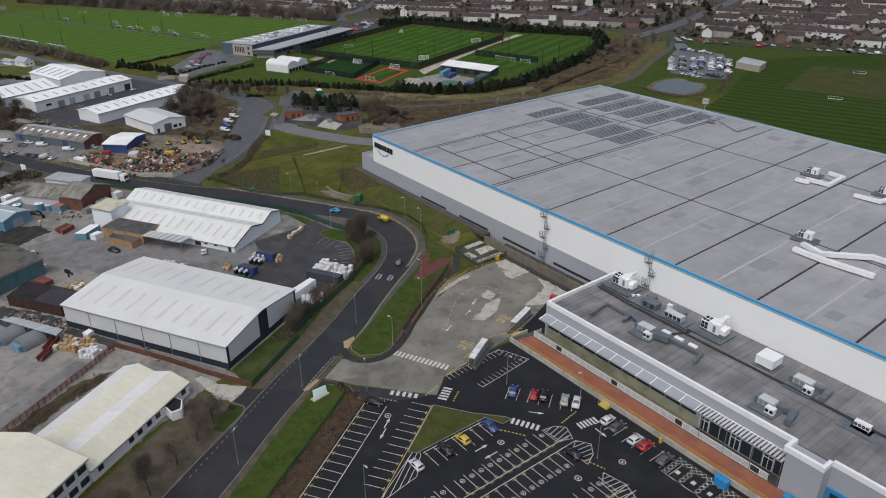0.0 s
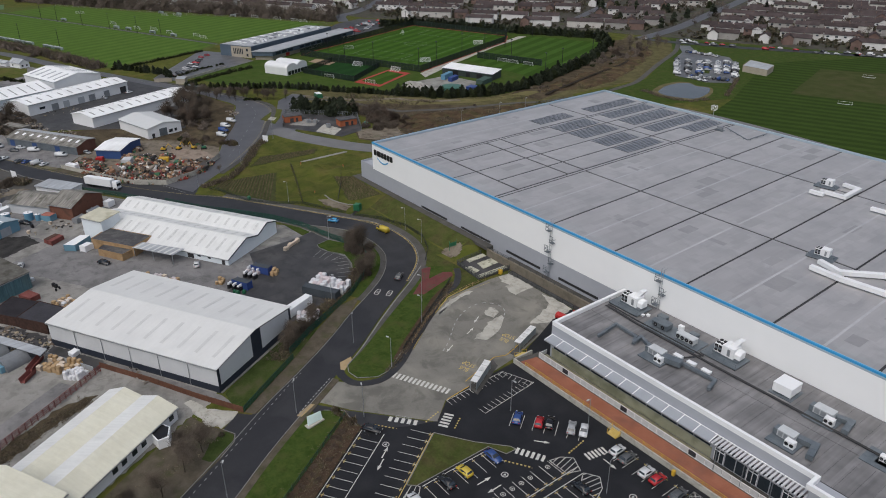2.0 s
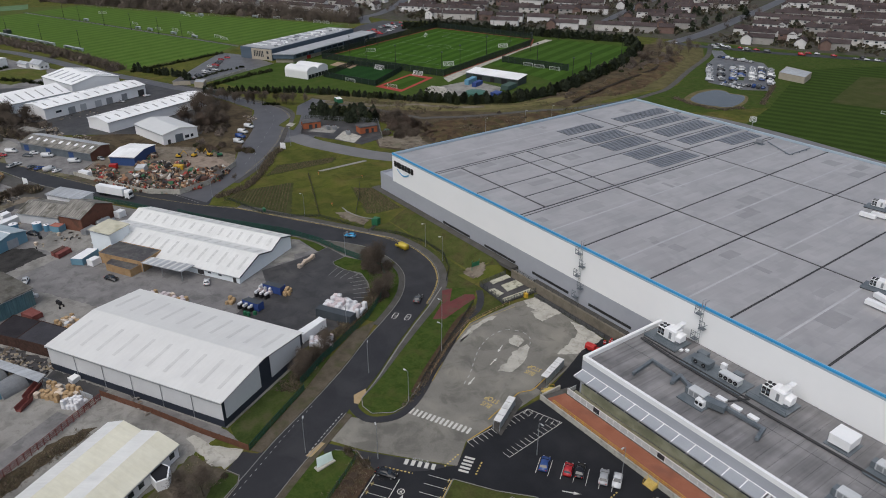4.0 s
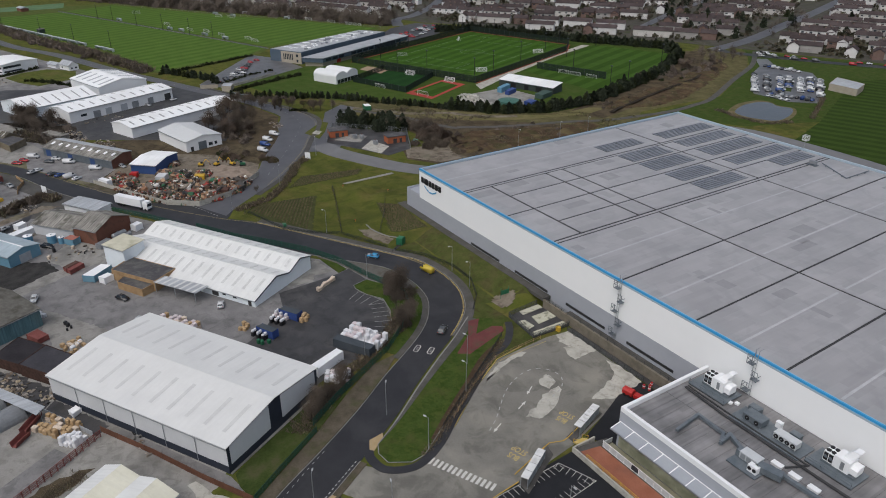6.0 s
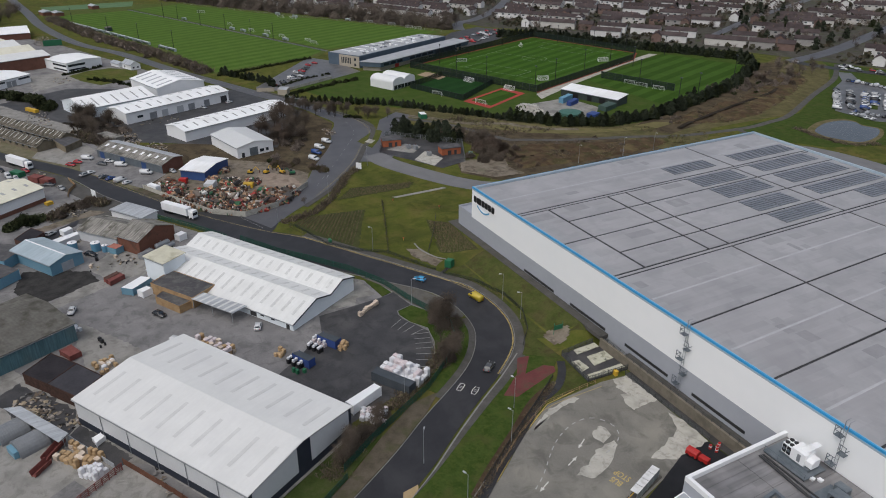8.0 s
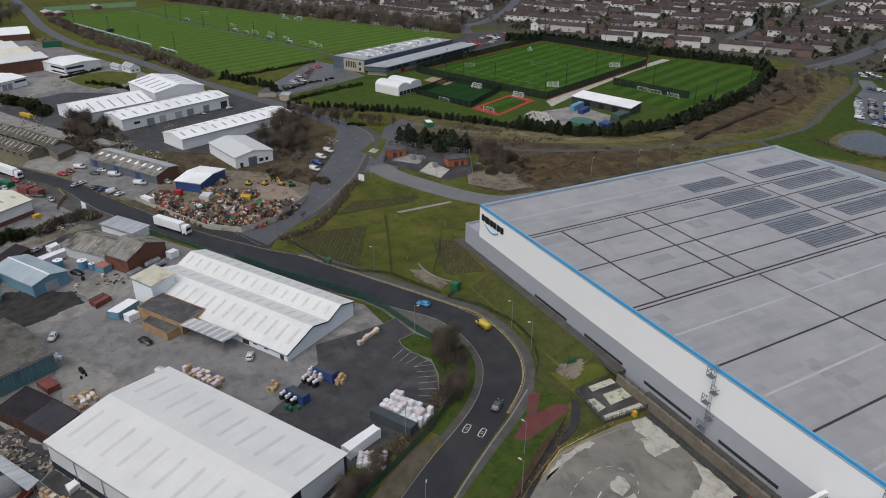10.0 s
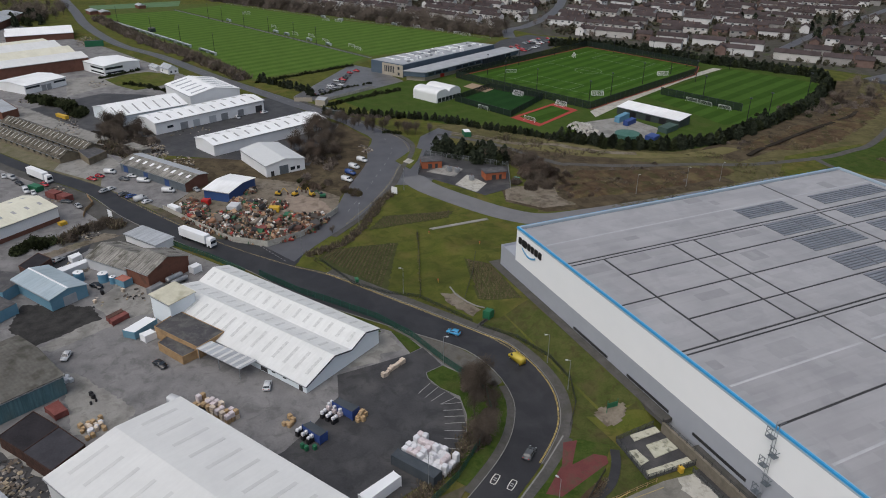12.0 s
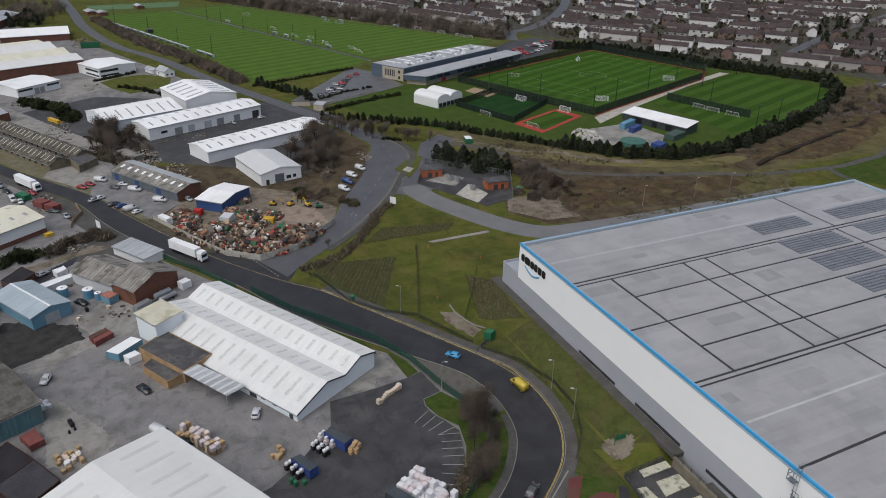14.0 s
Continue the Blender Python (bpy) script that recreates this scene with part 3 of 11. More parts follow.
slab("road_verge", [(-100, -94.4), (-140, -115.2), (-179, -142.2), (-230, -171.6), (-330, -229.6), (-326, -214), (-226, -160), (-180, -131), (-150, -113), (-112, -94)], 0.031, mat("tan_weedy_verge", (0.13, 0.118, 0.075), (0.185, 0.168, 0.115), size=4, fine=0.5, rough=1, bump=0.5, stain=(0.10, 0.105, 0.04), stain_size=6, stain_amount=0.6), "tan weedy verge along the road", "grass")
slab("yard_apron", [(-166.5, -132), (-174.7, -129.6), (-176.9, -120.3), (-179.8, -110), (-163.8, -105.6), (-145.3, -116.4)], 0.06, CONCRETE, "cracked pale apron before the derelict sheds", "yard")
slab("road_verge", [(-88, -99.6), (-101.2, -107.1), (-133, -120), (-162, -139.2), (-222, -176.2), (-322, -237.2), (-322, -243), (-222, -182), (-160, -143), (-132, -125), (-98, -112), (-84, -104)], 0.045, PAVING, "worn stony verge along the road", "ground")

# main road round the bend, as two edges
road_r = [(147, -149), (126.8, -117.2), (114.3, -99.5), (106.3, -87), (98.8, -74.5), (90.8, -61.8), (83, -51.5), (76, -41.5), (70.4, -33.0), (63.6, -24.6), (57.6, -19.8), (49, -16.2), (38.4, -15.2), (27.1, -16.8), (20.6, -20.4), (7.6, -27.8), (-13.7, -40.4), (-30.7, -50.6), (-40, -59), (-65.6, -77), (-98.5, -94.3), (-140, -115.5), (-179, -142.6), (-230, -172), (-330, -230)]
road_l = [(138, -154), (117.2, -121.5), (105.2, -102.5), (98.5, -92.3), (91.2, -79.5), (83.3, -66.8), (75.5, -55.8), (69.3, -46), (64.0, -38.6), (58.5, -33.0), (51.5, -28.4), (45.5, -26.6), (38.4, -26.0), (30, -27.2), (22.5, -30.6), (6.5, -43.2), (-10, -55.5), (-26.5, -65.5), (-42, -73), (-70.9, -90.3), (-101.2, -107), (-133, -119.8), (-162, -139), (-222, -176), (-322, -237)]
single("road", band(Geo(), resample(road_r, 160), resample(road_l, 160), -0.2, 0.07), ASPHALT, "dark asphalt estate road sweeping round a bend", "road", kind="structure")
# branch road to the training ground
br_l = [(-60, -66), (-62.5, -55), (-67.5, -43.7), (-81, -32.0), (-96, -23.6), (-123, -6.1), (-140, 0), (-156, 8), (-172, 5.3), (-191.5, 1.3), (-230, -14), (-262, -26), (-326, -50), (-400, -74), (-460, -100), (-560, -122), (-661, -133), (-800, -150)]
br_r = [(-42, -58), (-48, -52), (-54.5, -44), (-69.5, -26), (-79, -18), (-95, -5), (-113, 6), (-121, 12), (-142, 22), (-166, 18), (-192, 9), (-228, -4), (-258, -16), (-322, -40), (-396, -64), (-458, -91), (-558, -113), (-661, -124), (-800, -141)]
single("road_branch", band(Geo(), resample(br_r, 120), resample(br_l, 120), -0.2, 0.074), ROADGREY, "asphalt side road with worn centre line", "road", kind="structure")
slab("road_corner", [(-36, -62), (-41, -57), (-46, -54), (-58, -60), (-66, -72), (-72, -84), (-50, -72)], 0.066, ASPHALT, "asphalt road junction mouth", "road")
slab("road_corner", [(-112, 5), (-128, 12), (-135, 23), (-150, 31), (-160, 45), (-150, 50), (-138, 36), (-118, 30), (-96, 16), (-88, 8), (-95, -6)], 0.068, ROADGREY, "asphalt junction by the substation", "road")
# service road behind the warehouse
acc = [(-100, 6), (-86, 7.5), (-66, 15.5), (-50, 24), (-40, 34), (-37, 50), (-35, 80), (-34, 120), (-32, 160), (-10, 190), (40, 196), (120, 190)]
strip("service_road", acc, 10.5, 0.085, mat("pale_service_road", (0.15, 0.15, 0.155), (0.19, 0.19, 0.195), size=6, fine=0.4, stain=(0.11, 0.11, 0.11)), "pale grey service road curving behind the warehouse", "road")

# pavements with kerbs
pr = resample(road_r, 200)
pl = resample(road_l, 200)
near = min(range(len(pr)), key=lambda i: math.dist(pr[i], (70.6, -33)))
last = min(range(len(pr)), key=lambda i: math.dist(pr[i], (-33, -52.5)))
single("pavement_outer", band(Geo(), offset(pr[near:last], -2.7), offset(pr[near:last], -0.1), -0.1, 0.17), PAVING, "grey pavement along the bend", "pavement", kind="structure")
single("pavement_near", band(Geo(), offset(pr[0:30], -1.7), offset(pr[0:30], -0.1), -0.1, 0.17), DIRT, "narrow litter-strewn pavement beside the road", "pavement", kind="structure")
ia, ib = (min(range(len(pl)), key=lambda i: math.dist(pl[i], p)) for p in ((71, -48.6), (40.5, -26.1)))
single("pavement_inner", band(Geo(), offset(pl[ia:ib], 0.1), offset(pl[ia:ib], 1.9), -0.1, 0.17), PAVING, "grey pavement inside the bend", "pavement", kind="structure")
slab("worn_corner", [(6.8, -43.6), (12.4, -38.9), (22.4, -30.8), (30, -27.4), (38.2, -26.2), (41.6, -26.5), (42.6, -28.8), (38.8, -31.0), (36.9, -32.8), (29.9, -36.2), (16, -39.6)], 0.165, mat("worn_stony_verge", (0.10, 0.095, 0.086), (0.15, 0.143, 0.128), size=3, fine=0.35, rough=1, bump=0.4, stain=(0.07, 0.062, 0.045), stain_size=3, stain_amount=0.6), "worn stony ground inside the bend", "ground")
kb = Geo()
band(kb, offset(pr[near:last], -0.1), offset(pr[near:last], 0.06), -0.1, 0.19)
band(kb, offset(pr[0:30], -0.1), offset(pr[0:30], 0.06), -0.1, 0.19)
band(kb, offset(pl[2:124], -0.06), offset(pl[2:124], 0.1), -0.1, 0.19)
yl = Geo()
for o in (0.3, 0.52):
    band(yl, offset(pr[near:last], o), offset(pr[near:last], o + 0.1), 0.0, 0.078)
single("edge_line", yl, YELLOWLINE, "worn double yellow line round the bend", "road marking", kind="structure")
single("kerb", kb, KERB, "pale concrete kerbs", "kerb", kind="structure")
br = resample(br_r, 150)
single("pavement_side_road", band(Geo(), offset(br[4:44], -2.4), offset(br[4:44], -0.1), -0.1, 0.17), PAVING, "grey pavement beside the side road", "pavement", kind="structure")

SHEETS = [mat("pale_membrane_sheet", (0.35, 0.344, 0.348), (0.385, 0.378, 0.382), size=3, fine=0.8, rough=0.45, bump=0.02, spec=0.5), mat("dark_membrane_sheet", (0.275, 0.27, 0.274), (0.315, 0.309, 0.313), size=3, fine=0.8, rough=0.45, bump=0.02, spec=0.5), mat("mid_membrane_sheet", (0.315, 0.309, 0.313), (0.345, 0.339, 0.343), size=3, fine=0.8, rough=0.45, bump=0.02, spec=0.5)]


# ---- the large warehouse ----
def warehouse():
    ob = thing("warehouse", "vast white and grey clad warehouse with blue roof trim", "warehouse")
    L, D, T = 262.0, 134.0, 19.9
    part("upper_wall", Geo().box(0, 0, 9.0, L, D, 18.9), CLAD_WHITE, ob, "smooth white cladding")
    part("lower_wall", Geo().box(-9.0, 0.02, 0, L - 0.02, D - 0.02, 8.99).box(-9.0, 0.02, 8.99, -0.02, D - 0.02, 9.3), CLAD_GREY, ob, "grey cladding band")
    # parapet of the low wing
    part("wing_parapet", Geo().box(-9.0, 0.02, 9.3, -0.02, 0.35, 10.0).box(-9.0, 0.35, 9.3, -8.65, D, 10.0), CLAD_GREY, ob)
    par = Geo().box(0, 0, 18.9, L, 0.6, T).box(0, 0.6, 18.9, 0.6, D - 0.6, T).box(0, D - 0.6, 18.9, L, D, T).box(L - 0.6, 0.6, 18.9, L, D - 0.6, T)
    part("parapet", par, CLAD_PALE, ob, "pale metal parapet")
    blue = Geo().box(-0.06, -0.06, 19.5, L, 0.0, T + 0.06).box(-0.06, 0, 19.5, 0, D, T + 0.06).box(-0.06, 0.0, T, L, 0.32, T + 0.06)
    part("blue_trim", blue, CLAD_BLUE, ob, "bright blue roof-edge trim")
    lt = Geo().box(-0.09, -0.09, 19.38, L, 0.0, 19.5).box(0, 0.32, T, L, 0.6, T + 0.05)
    part("pale_trim", lt, mat("pale_blue_edge", (0.30, 0.52, 0.68), size=5, rough=0.4, bump=0), ob)
    part("roof_deck", Geo().box(0.6, 0.6, 18.7, L - 0.6, D - 0.6, 19.08), SEAM, ob, "dark valley gutters between roof bays")
    # roof bays between the gutters
    e = D - 0.6
    cells = [(0.6, 25.7, 0.6, 95.0), (0.6, 25.7, 95.0, e), (25.7, 48.6, 0.6, 12.0), (48.6, 70.5, 0.6, 12.0)]
    fine = [25.7, 36.5, 48.6, 59.8, 70.5]
    for x0, x1 in zip(fine, fine[1:]):
        cells += [(x0, x1, 12.0, 35.4), (x0, x1, 35.4, 43.0), (x0, x1, 43.0, 93.5), (x0, x1, 93.5, e)]
    wide = [70.5] + [96.2 + 22.9 * i for i in range(8)]
    wide[-1] = L - 0.6
    for x0, x1 in zip(wide, wide[1:]):
        cells += [(x0, x1, 0.6, 42.5), (x0, x1, 42.5, 93.5), (x0, x1, 93.5, e)]
    z = 19.2
    for x0, x1, y0, y1 in cells:
        ga, gb = (1.05 if x in (25.7, 70.5) else 0.32 for x in (x0, x1))
        skew = lambda x, y: x - (3.4 * y / D if 90 < x < 250 else 0.0)
        q = [(skew(x0, y0) + ga, y0 + 0.38), (skew(x1, y0) - gb, y0 + 0.38), (skew(x1, y1) - gb, y1 - 0.38), (skew(x0, y1) + ga, y1 - 0.38)]
        bay = part("roof_panel", Geo().prism(q, 18.9, z), ROOFPANEL, ob)
        if x1 - x0 > 15 and y1 - y0 > 15:
            m = (x0 + x1) / 2
            ma, mb = (skew(x0, y0) + skew(x1, y0)) / 2, (skew(x0, y1) + skew(x1, y1)) / 2
            part("lap_joint", Geo().prism([(ma - 0.3, y0 + 1.5), (ma + 0.3, y0 + 1.5), (mb + 0.3, y1 - 1.5), (mb - 0.3, y1 - 1.5)], z - 0.05, z + 0.015), PALESEAM, bay)
    for x in (25.7, 70.5):
        part("roof_walkway", Geo().box(x - 0.42, 1.2, 18.9, x + 0.42, e - 0.6, 19.16), ROOFPANEL, ob)
    # sheets of the membrane laid beside one another, a little lighter or darker
    rnd = random.Random(5)
    for x0, x1, y0, y1 in cells:
        for k in range(max(1, int((x1 - x0) * (y1 - y0) / 210))):
            w, h = rnd.uniform(2.0, 5.5), rnd.uniform(1.5, 9.0)
            x, y = rnd.uniform(x0 + 1.2, max(x0 + 1.3, x1 - w - 5.0)), rnd.uniform(y0 + 1.2, max(y0 + 1.3, y1 - h - 1.2))
            if x + w < x1 - 0.5 and y + h < y1 - 0.5:
                part("roof_sheet", Geo().box(x, y, z - 0.05, x + w, y + h, z + 0.004 + 0.003 * (k % 3)), rnd.choice(SHEETS), ob)
    # solar arrays: long rows of tilted modules
    arr = [(14.4, 22.6, 69.5, 89.5), (26.6, 35.2, 69.5, 90.5), (37.4, 46.8, 69.5, 90.5), (49.6, 58.6, 69.3, 88), (60.6, 68.6, 69.5, 90.5), (15, 23, 101, 130.5), (26.6, 34.6, 100, 129),
           (37.6, 46.5, 100, 129.5), (50.2, 58.4, 99, 131.5), (60, 67.5, 111.5, 130.5)]
    for x0, x1, y0, y1 in arr:
        n = int((x1 - x0) / 1.22)
        for i in range(n):
            x = x0 + 1.22 * i
            for c, d in ((y0, (y0 + y1) / 2 - 0.2), ((y0 + y1) / 2 + 0.2, y1)):
                g = Geo().add([(x, c, 19.34), (x, d, 19.34), (x + 1.04, d, 19.46), (x + 1.04, c, 19.46), (x, c, 19.2), (x, d, 19.2), (x + 1.04, d, 19.2), (x + 1.04, c, 19.2)],
                              [(0, 3, 2, 1), (4, 5, 6, 7), (0, 1, 5, 4), (1, 2, 6, 5), (2, 3, 7, 6), (3, 0, 4, 7)])
                part("solar_panel", g, SOLAR, ob)
    # ladders caged against the front wall
    for x, z0 in ((97.6, 2.6), (136.3, 9.6)):
        lad = part("ladder", Geo().box(x - 0.35, -0.5, z0, x - 0.27, -0.42, 21.0).box(x + 0.27, -0.5, z0, x + 0.35, -0.42, 21.0), GALV, ob, "galvanised access ladder")
        for k in range(12):
            zz = z0 + 0.5 + k * (20.2 - z0) / 12
            part("rung", Geo().box(x - 0.3, -0.48, zz, x + 0.3, -0.44, zz + 0.05), GALV, lad)
        zz = z0 + 1.6
        k = 0
        while zz < 18.2:
            s = 1.5 if k % 2 else -1.5
            land = part("landing", Geo().box(x + min(0, s), -1.35, zz, x + max(0, s), -0.02, zz + 0.08), DUCT, lad, "grey landing with guard rails")
            k += 1
            g = Geo()
            for u in (x + 0.25 * s, x + s):
                g.box(u - 0.05, -1.35, zz, u + 0.05, -1.25, zz + 2.3)
            g.box(min(x, x + s), -1.35, zz + 1.1, max(x, x + s), -1.27, zz + 1.2).box(min(x, x + s), -1.35, zz + 2.2, max(x, x + s), -1.27, zz + 2.3)
            g.box(x + s - 0.05, -1.3, zz + 1.1, x + s + 0.05, -0.05, zz + 1.2)
            part("guard_frame", g, DUCT, lad)
            zz += 3.4
        for u in (-0.4, 0.4):
            part("hand_bar", Geo().box(x + u - 0.04, -0.52, 19.9, x + u + 0.04, -0.44, 21.6).box(x + u - 0.04, -0.52, 21.55, x + u + 0.04, 0.9, 21.62), GALV, lad)
    # long dark louvres low in the wall
    for k in range(4):
        x = 32.4 + 23.0 * k
        lv = part("louvre", Geo().box(x, -0.06, 3.45, x + 15.2, 0.05, 4.25), BLACK, ob, "long dark louvre strip")
        for i in range(3):
            part("slat", Geo().box(x, -0.12, 3.55 + 0.24 * i, x + 15.2, -0.06, 3.66 + 0.24 * i), SEAM, lv)
    return ob


warehouse()
single("wall_path", Geo().box(-11.8, -2.7, 2.2, 72, 0.0, 3.26).box(-11.8, 0.0, 2.2, -9.05, 134, 3.26), PAVING, "narrow pale path along the warehouse wall", "path", kind="structure")


def sign_letters():
    """Wordmark shown as plain black strokes with a pale blue curve below."""
    ob = thing("wall_sign", "black wordmark strokes with a pale blue curve on white cladding", "sign")
    x = 1.5
    for w in (1.6, 2.6, 1.6, 1.5, 1.7, 1.6):
        k, z0, z1 = 0.3, 15.25, 17.4
        g = Geo()
        o = [(x + k, z0), (x + w - k, z0), (x + w, z0 + k), (x + w, z1 - k), (x + w - k, z1), (x + k, z1), (x, z1 - k), (x, z0 + k)]
        g.v = [(u, -0.22, v) for u, v in o] + [(u, -0.02, v) for u, v in o]
        g.f = [tuple(range(8)), tuple(range(8, 16))[::-1]] + [(i, 8 + i, 8 + (i + 1) % 8, (i + 1) % 8) for i in range(8)]
        part("stroke", g, BLACK, ob)
        x += w + 0.42
    c = Geo()
    n = 14
    for i in range(n):
        a, b = i / n, (i + 1) / n
        za, zb = 14.6 - 1.3 * math.sin(math.pi * a), 14.6 - 1.3 * math.sin(math.pi * b)
        xa, xb = 3.6 + 7.5 * a, 3.6 + 7.5 * b
        ta, tb = 0.25 + 0.35 * a, 0.25 + 0.35 * b
        c.add([(xa, -0.2, za - ta), (xb, -0.2, zb - tb), (xb, -0.2, zb), (xa, -0.2, za), (xa, -0.02, za - ta), (xb, -0.02, zb - tb), (xb, -0.02, zb), (xa, -0.02, za)],
              [(0, 1, 2, 3), (4, 7, 6, 5), (0, 4, 5, 1), (3, 2, 6, 7)])
    part("curve", c, LOGOBLUE, ob, "pale blue curved stroke")


sign_letters()


# ---- sheds ----
def shed(name, label, corner, along, width, prof, wall, roof, lights=None, light_mat=None, length=None, plinth=None, doors=(), windows=(), over=0.35, category="shed", edge=None):
    """A long building under one or more pitched roofs. prof: (y, z) of the roof line across its width."""
    L = length or math.dist(corner, along)
    ob = thing(name, label, category, frame_at(corner, along))
    part("wall", Geo().extrude_x([(0, 0)] + [(y, z - 0.12) for y, z in prof] + [(width, 0)], 0, L), wall, ob)
    for k, ((y0, z0), (y1, z1)) in enumerate(zip(prof, prof[1:])):
        o0 = over if y0 == prof[0][0] else 0.0
        o1 = over if y1 == prof[-1][0] else 0.0
        s = (z1 - z0) / (y1 - y0)
        a, b = (y0 - o0, z0 - o0 * s), (y1 + o1, z1 + o1 * s)
        slope = part("roof", Geo().extrude_x([a, (a[0], a[1] + 0.16), (b[0], b[1] + 0.16), b][::-1], -over, L + over), roof[k] if isinstance(roof, list) else roof, ob)
        if edge:
            part("verge_trim", Geo().extrude_x([(a[0], a[1] - 0.2), (a[0], a[1] + 0.18), (b[0], b[1] + 0.18), (b[0], b[1] - 0.2)][::-1], L + over, L + over + 0.08), edge, ob)
        if lights and not (k and isinstance(roof, list)):
            n, lo, hi, w = lights
            g0, g1 = (lo, hi) if s > 0 else (1 - hi, 1 - lo)
            for i in range(n):
                x = L * (i + 0.6) / (n + 0.2)
                ya, yb = y0 + g0 * (y1 - y0), y0 + g1 * (y1 - y0)
                za, zb = z0 + g0 * (z1 - z0) + 0.16, z0 + g1 * (z1 - z0) + 0.16
                part("rooflight", Geo().extrude_x([(ya, za), (ya, za + 0.05), (yb, zb + 0.05), (yb, zb)][::-1], x - w / 2, x + w / 2), light_mat or ROOFLIGHT, slope)
    for y, z in (prof[0], prof[-1]):
        part("gutter", Geo().box(-over, y - (over + 0.15 if y == prof[0][0] else -over + 0.02), z - 0.28, L + over, y + (-over + 0.02 if y == prof[0][0] else over + 0.15), z - 0.1), GALV, ob)
    if plinth:
        h, m = plinth
        part("plinth", Geo().box(-0.06, -0.06, 0, L + 0.06, 0, h).box(-0.06, width, 0, L + 0.06, width + 0.06, h).box(-0.06, 0, 0, 0, width, h).box(L, 0, 0, L + 0.06, width, h), m, ob)
    side = {"s": lambda u, w, z0, z1: Geo().box(u, -0.07, z0, u + w, 0.0, z1), "n": lambda u, w, z0, z1: Geo().box(u, width, z0, u + w, width + 0.07, z1),
            "e": lambda u, w, z0, z1: Geo().box(L, u, z0, L + 0.07, u + w, z1), "w": lambda u, w, z0, z1: Geo().box(-0.07, u, z0, 0, u + w, z1)}
    for s, u, w, z0, z1, m in doors:
        part("door", side[s](u, w, z0, z1), m, ob)
    for s, u, w, z0, z1 in windows:
        part("window", side[s](u, w, z0, z1), GLASS, ob)
    return ob


OLDWALL = mat("grimy_tan_brick", (0.17, 0.145, 0.105), (0.24, 0.205, 0.15), size=2, fine=0.3, rough=0.95, stain=(0.09, 0.08, 0.06), stain_size=3)


def gable(w, eave, ridge):
    return [(0, eave), (w / 2, ridge), (w, eave)]


BIG = shed("industrial_shed", "large shed with white sheet roof, pale walls and navy plinth", (41.4, -125.7), (87.7, -98.9), 30.3, gable(30.3, 6.9, 8.8), PALEWALL, S1ROOF, lights=(10, 0.2, 0.75, 0.9), plinth=(1.9, NAVY))
LB = math.dist((41.4, -125.7), (87.7, -98.9))
part("end_wall", Geo().extrude_x([(0, 0), (0, 6.85), (15.15, 8.75), (30.3, 6.85), (30.3, 0)], LB, LB + 0.1), NAVY, BIG, "navy clad gable end")
for u, w in ((0.8, 12.4), (17.2, 12.2)):
    part("wall_panel", Geo().add([(LB + 0.1, u, 2.0), (LB + 0.16, u, 2.0), (LB + 0.16, u + w, 2.0), (LB + 0.1, u + w, 2.0), (LB + 0.1, u, 6.6 + (0 if u < 5 else 1.6)), (LB + 0.16, u, 6.6 + (0 if u < 5 else 1.6)), (LB + 0.16, u + w, 6.6 + (1.6 if u < 5 else 0)), (LB + 0.1, u + w, 6.6 + (1.6 if u < 5 else 0))],
                               [(0, 3, 2, 1), (4, 5, 6, 7), (0, 1, 5, 4), (1, 2, 6, 5), (2, 3, 7, 6), (3, 0, 4, 7)]), PALEWALL, BIG, "pale grey clad panel")
for u in (9, 18, 27, 36, 45):
    part("downpipe", Geo().box(u, -0.18, 0, u + 0.12, -0.06, 6.7), GALV, BIG)
shed("warehouse_shed", "white twin-gabled warehouse with rooflight strips", (-24.9, -101.9), (26.9, -71.6), 26.7, [(0, 2.3), (9.8, 5.5), (15.8, 3.9), (21.4, 6.2), (26.7, 4.6)], BLUEWHITE, S2ROOF, lights=(15, 0.25, 0.8, 0.9), light_mat=OLDLIGHT, edge=NAVY, doors=(("s", 57.5, 1.2, 0, 2.1, SEAM), ("s", 44, 2.4, 0.2, 2.3, SEAM)), windows=(("s", 48, 1.2, 1.2, 2.1), ("s", 52, 1.2, 1.2, 2.1)))
shed("annex", "tall annex with a dirty cream roof beside the white warehouse", (-24.1, -102.2), (-16.1, -97.8), 7.9, [(0, 7.3), (7.9, 7.7)], BLUEWHITE, DIRTYCREAM)
shed("white_shed", "white shed with grey sheet roof and roller door", (-148.7, -56), (-122.4, -50.1), 17.8, gable(17.8, 5.0, 6.6), WHITEWALL, PALESHEET, doors=(("e", 6, 4, 0, 3.8, DUCT), ("e", 2, 1.4, 0, 2.2, SEAM)), windows=(("e", 11, 2, 1, 2.4), ("e", 14, 1.3, 1, 2.4)))
shed("white_shed", "long white shed with dirty roof beside bare trees", (-158.3, -66.1), (-181.3, -7.7), 16.8, gable(16.8, 5.2, 6.6), WHITEWALL, SHEDROOF, lights=(11, 0.3, 0.8, 0.9), light_mat=GREYLIGHT)
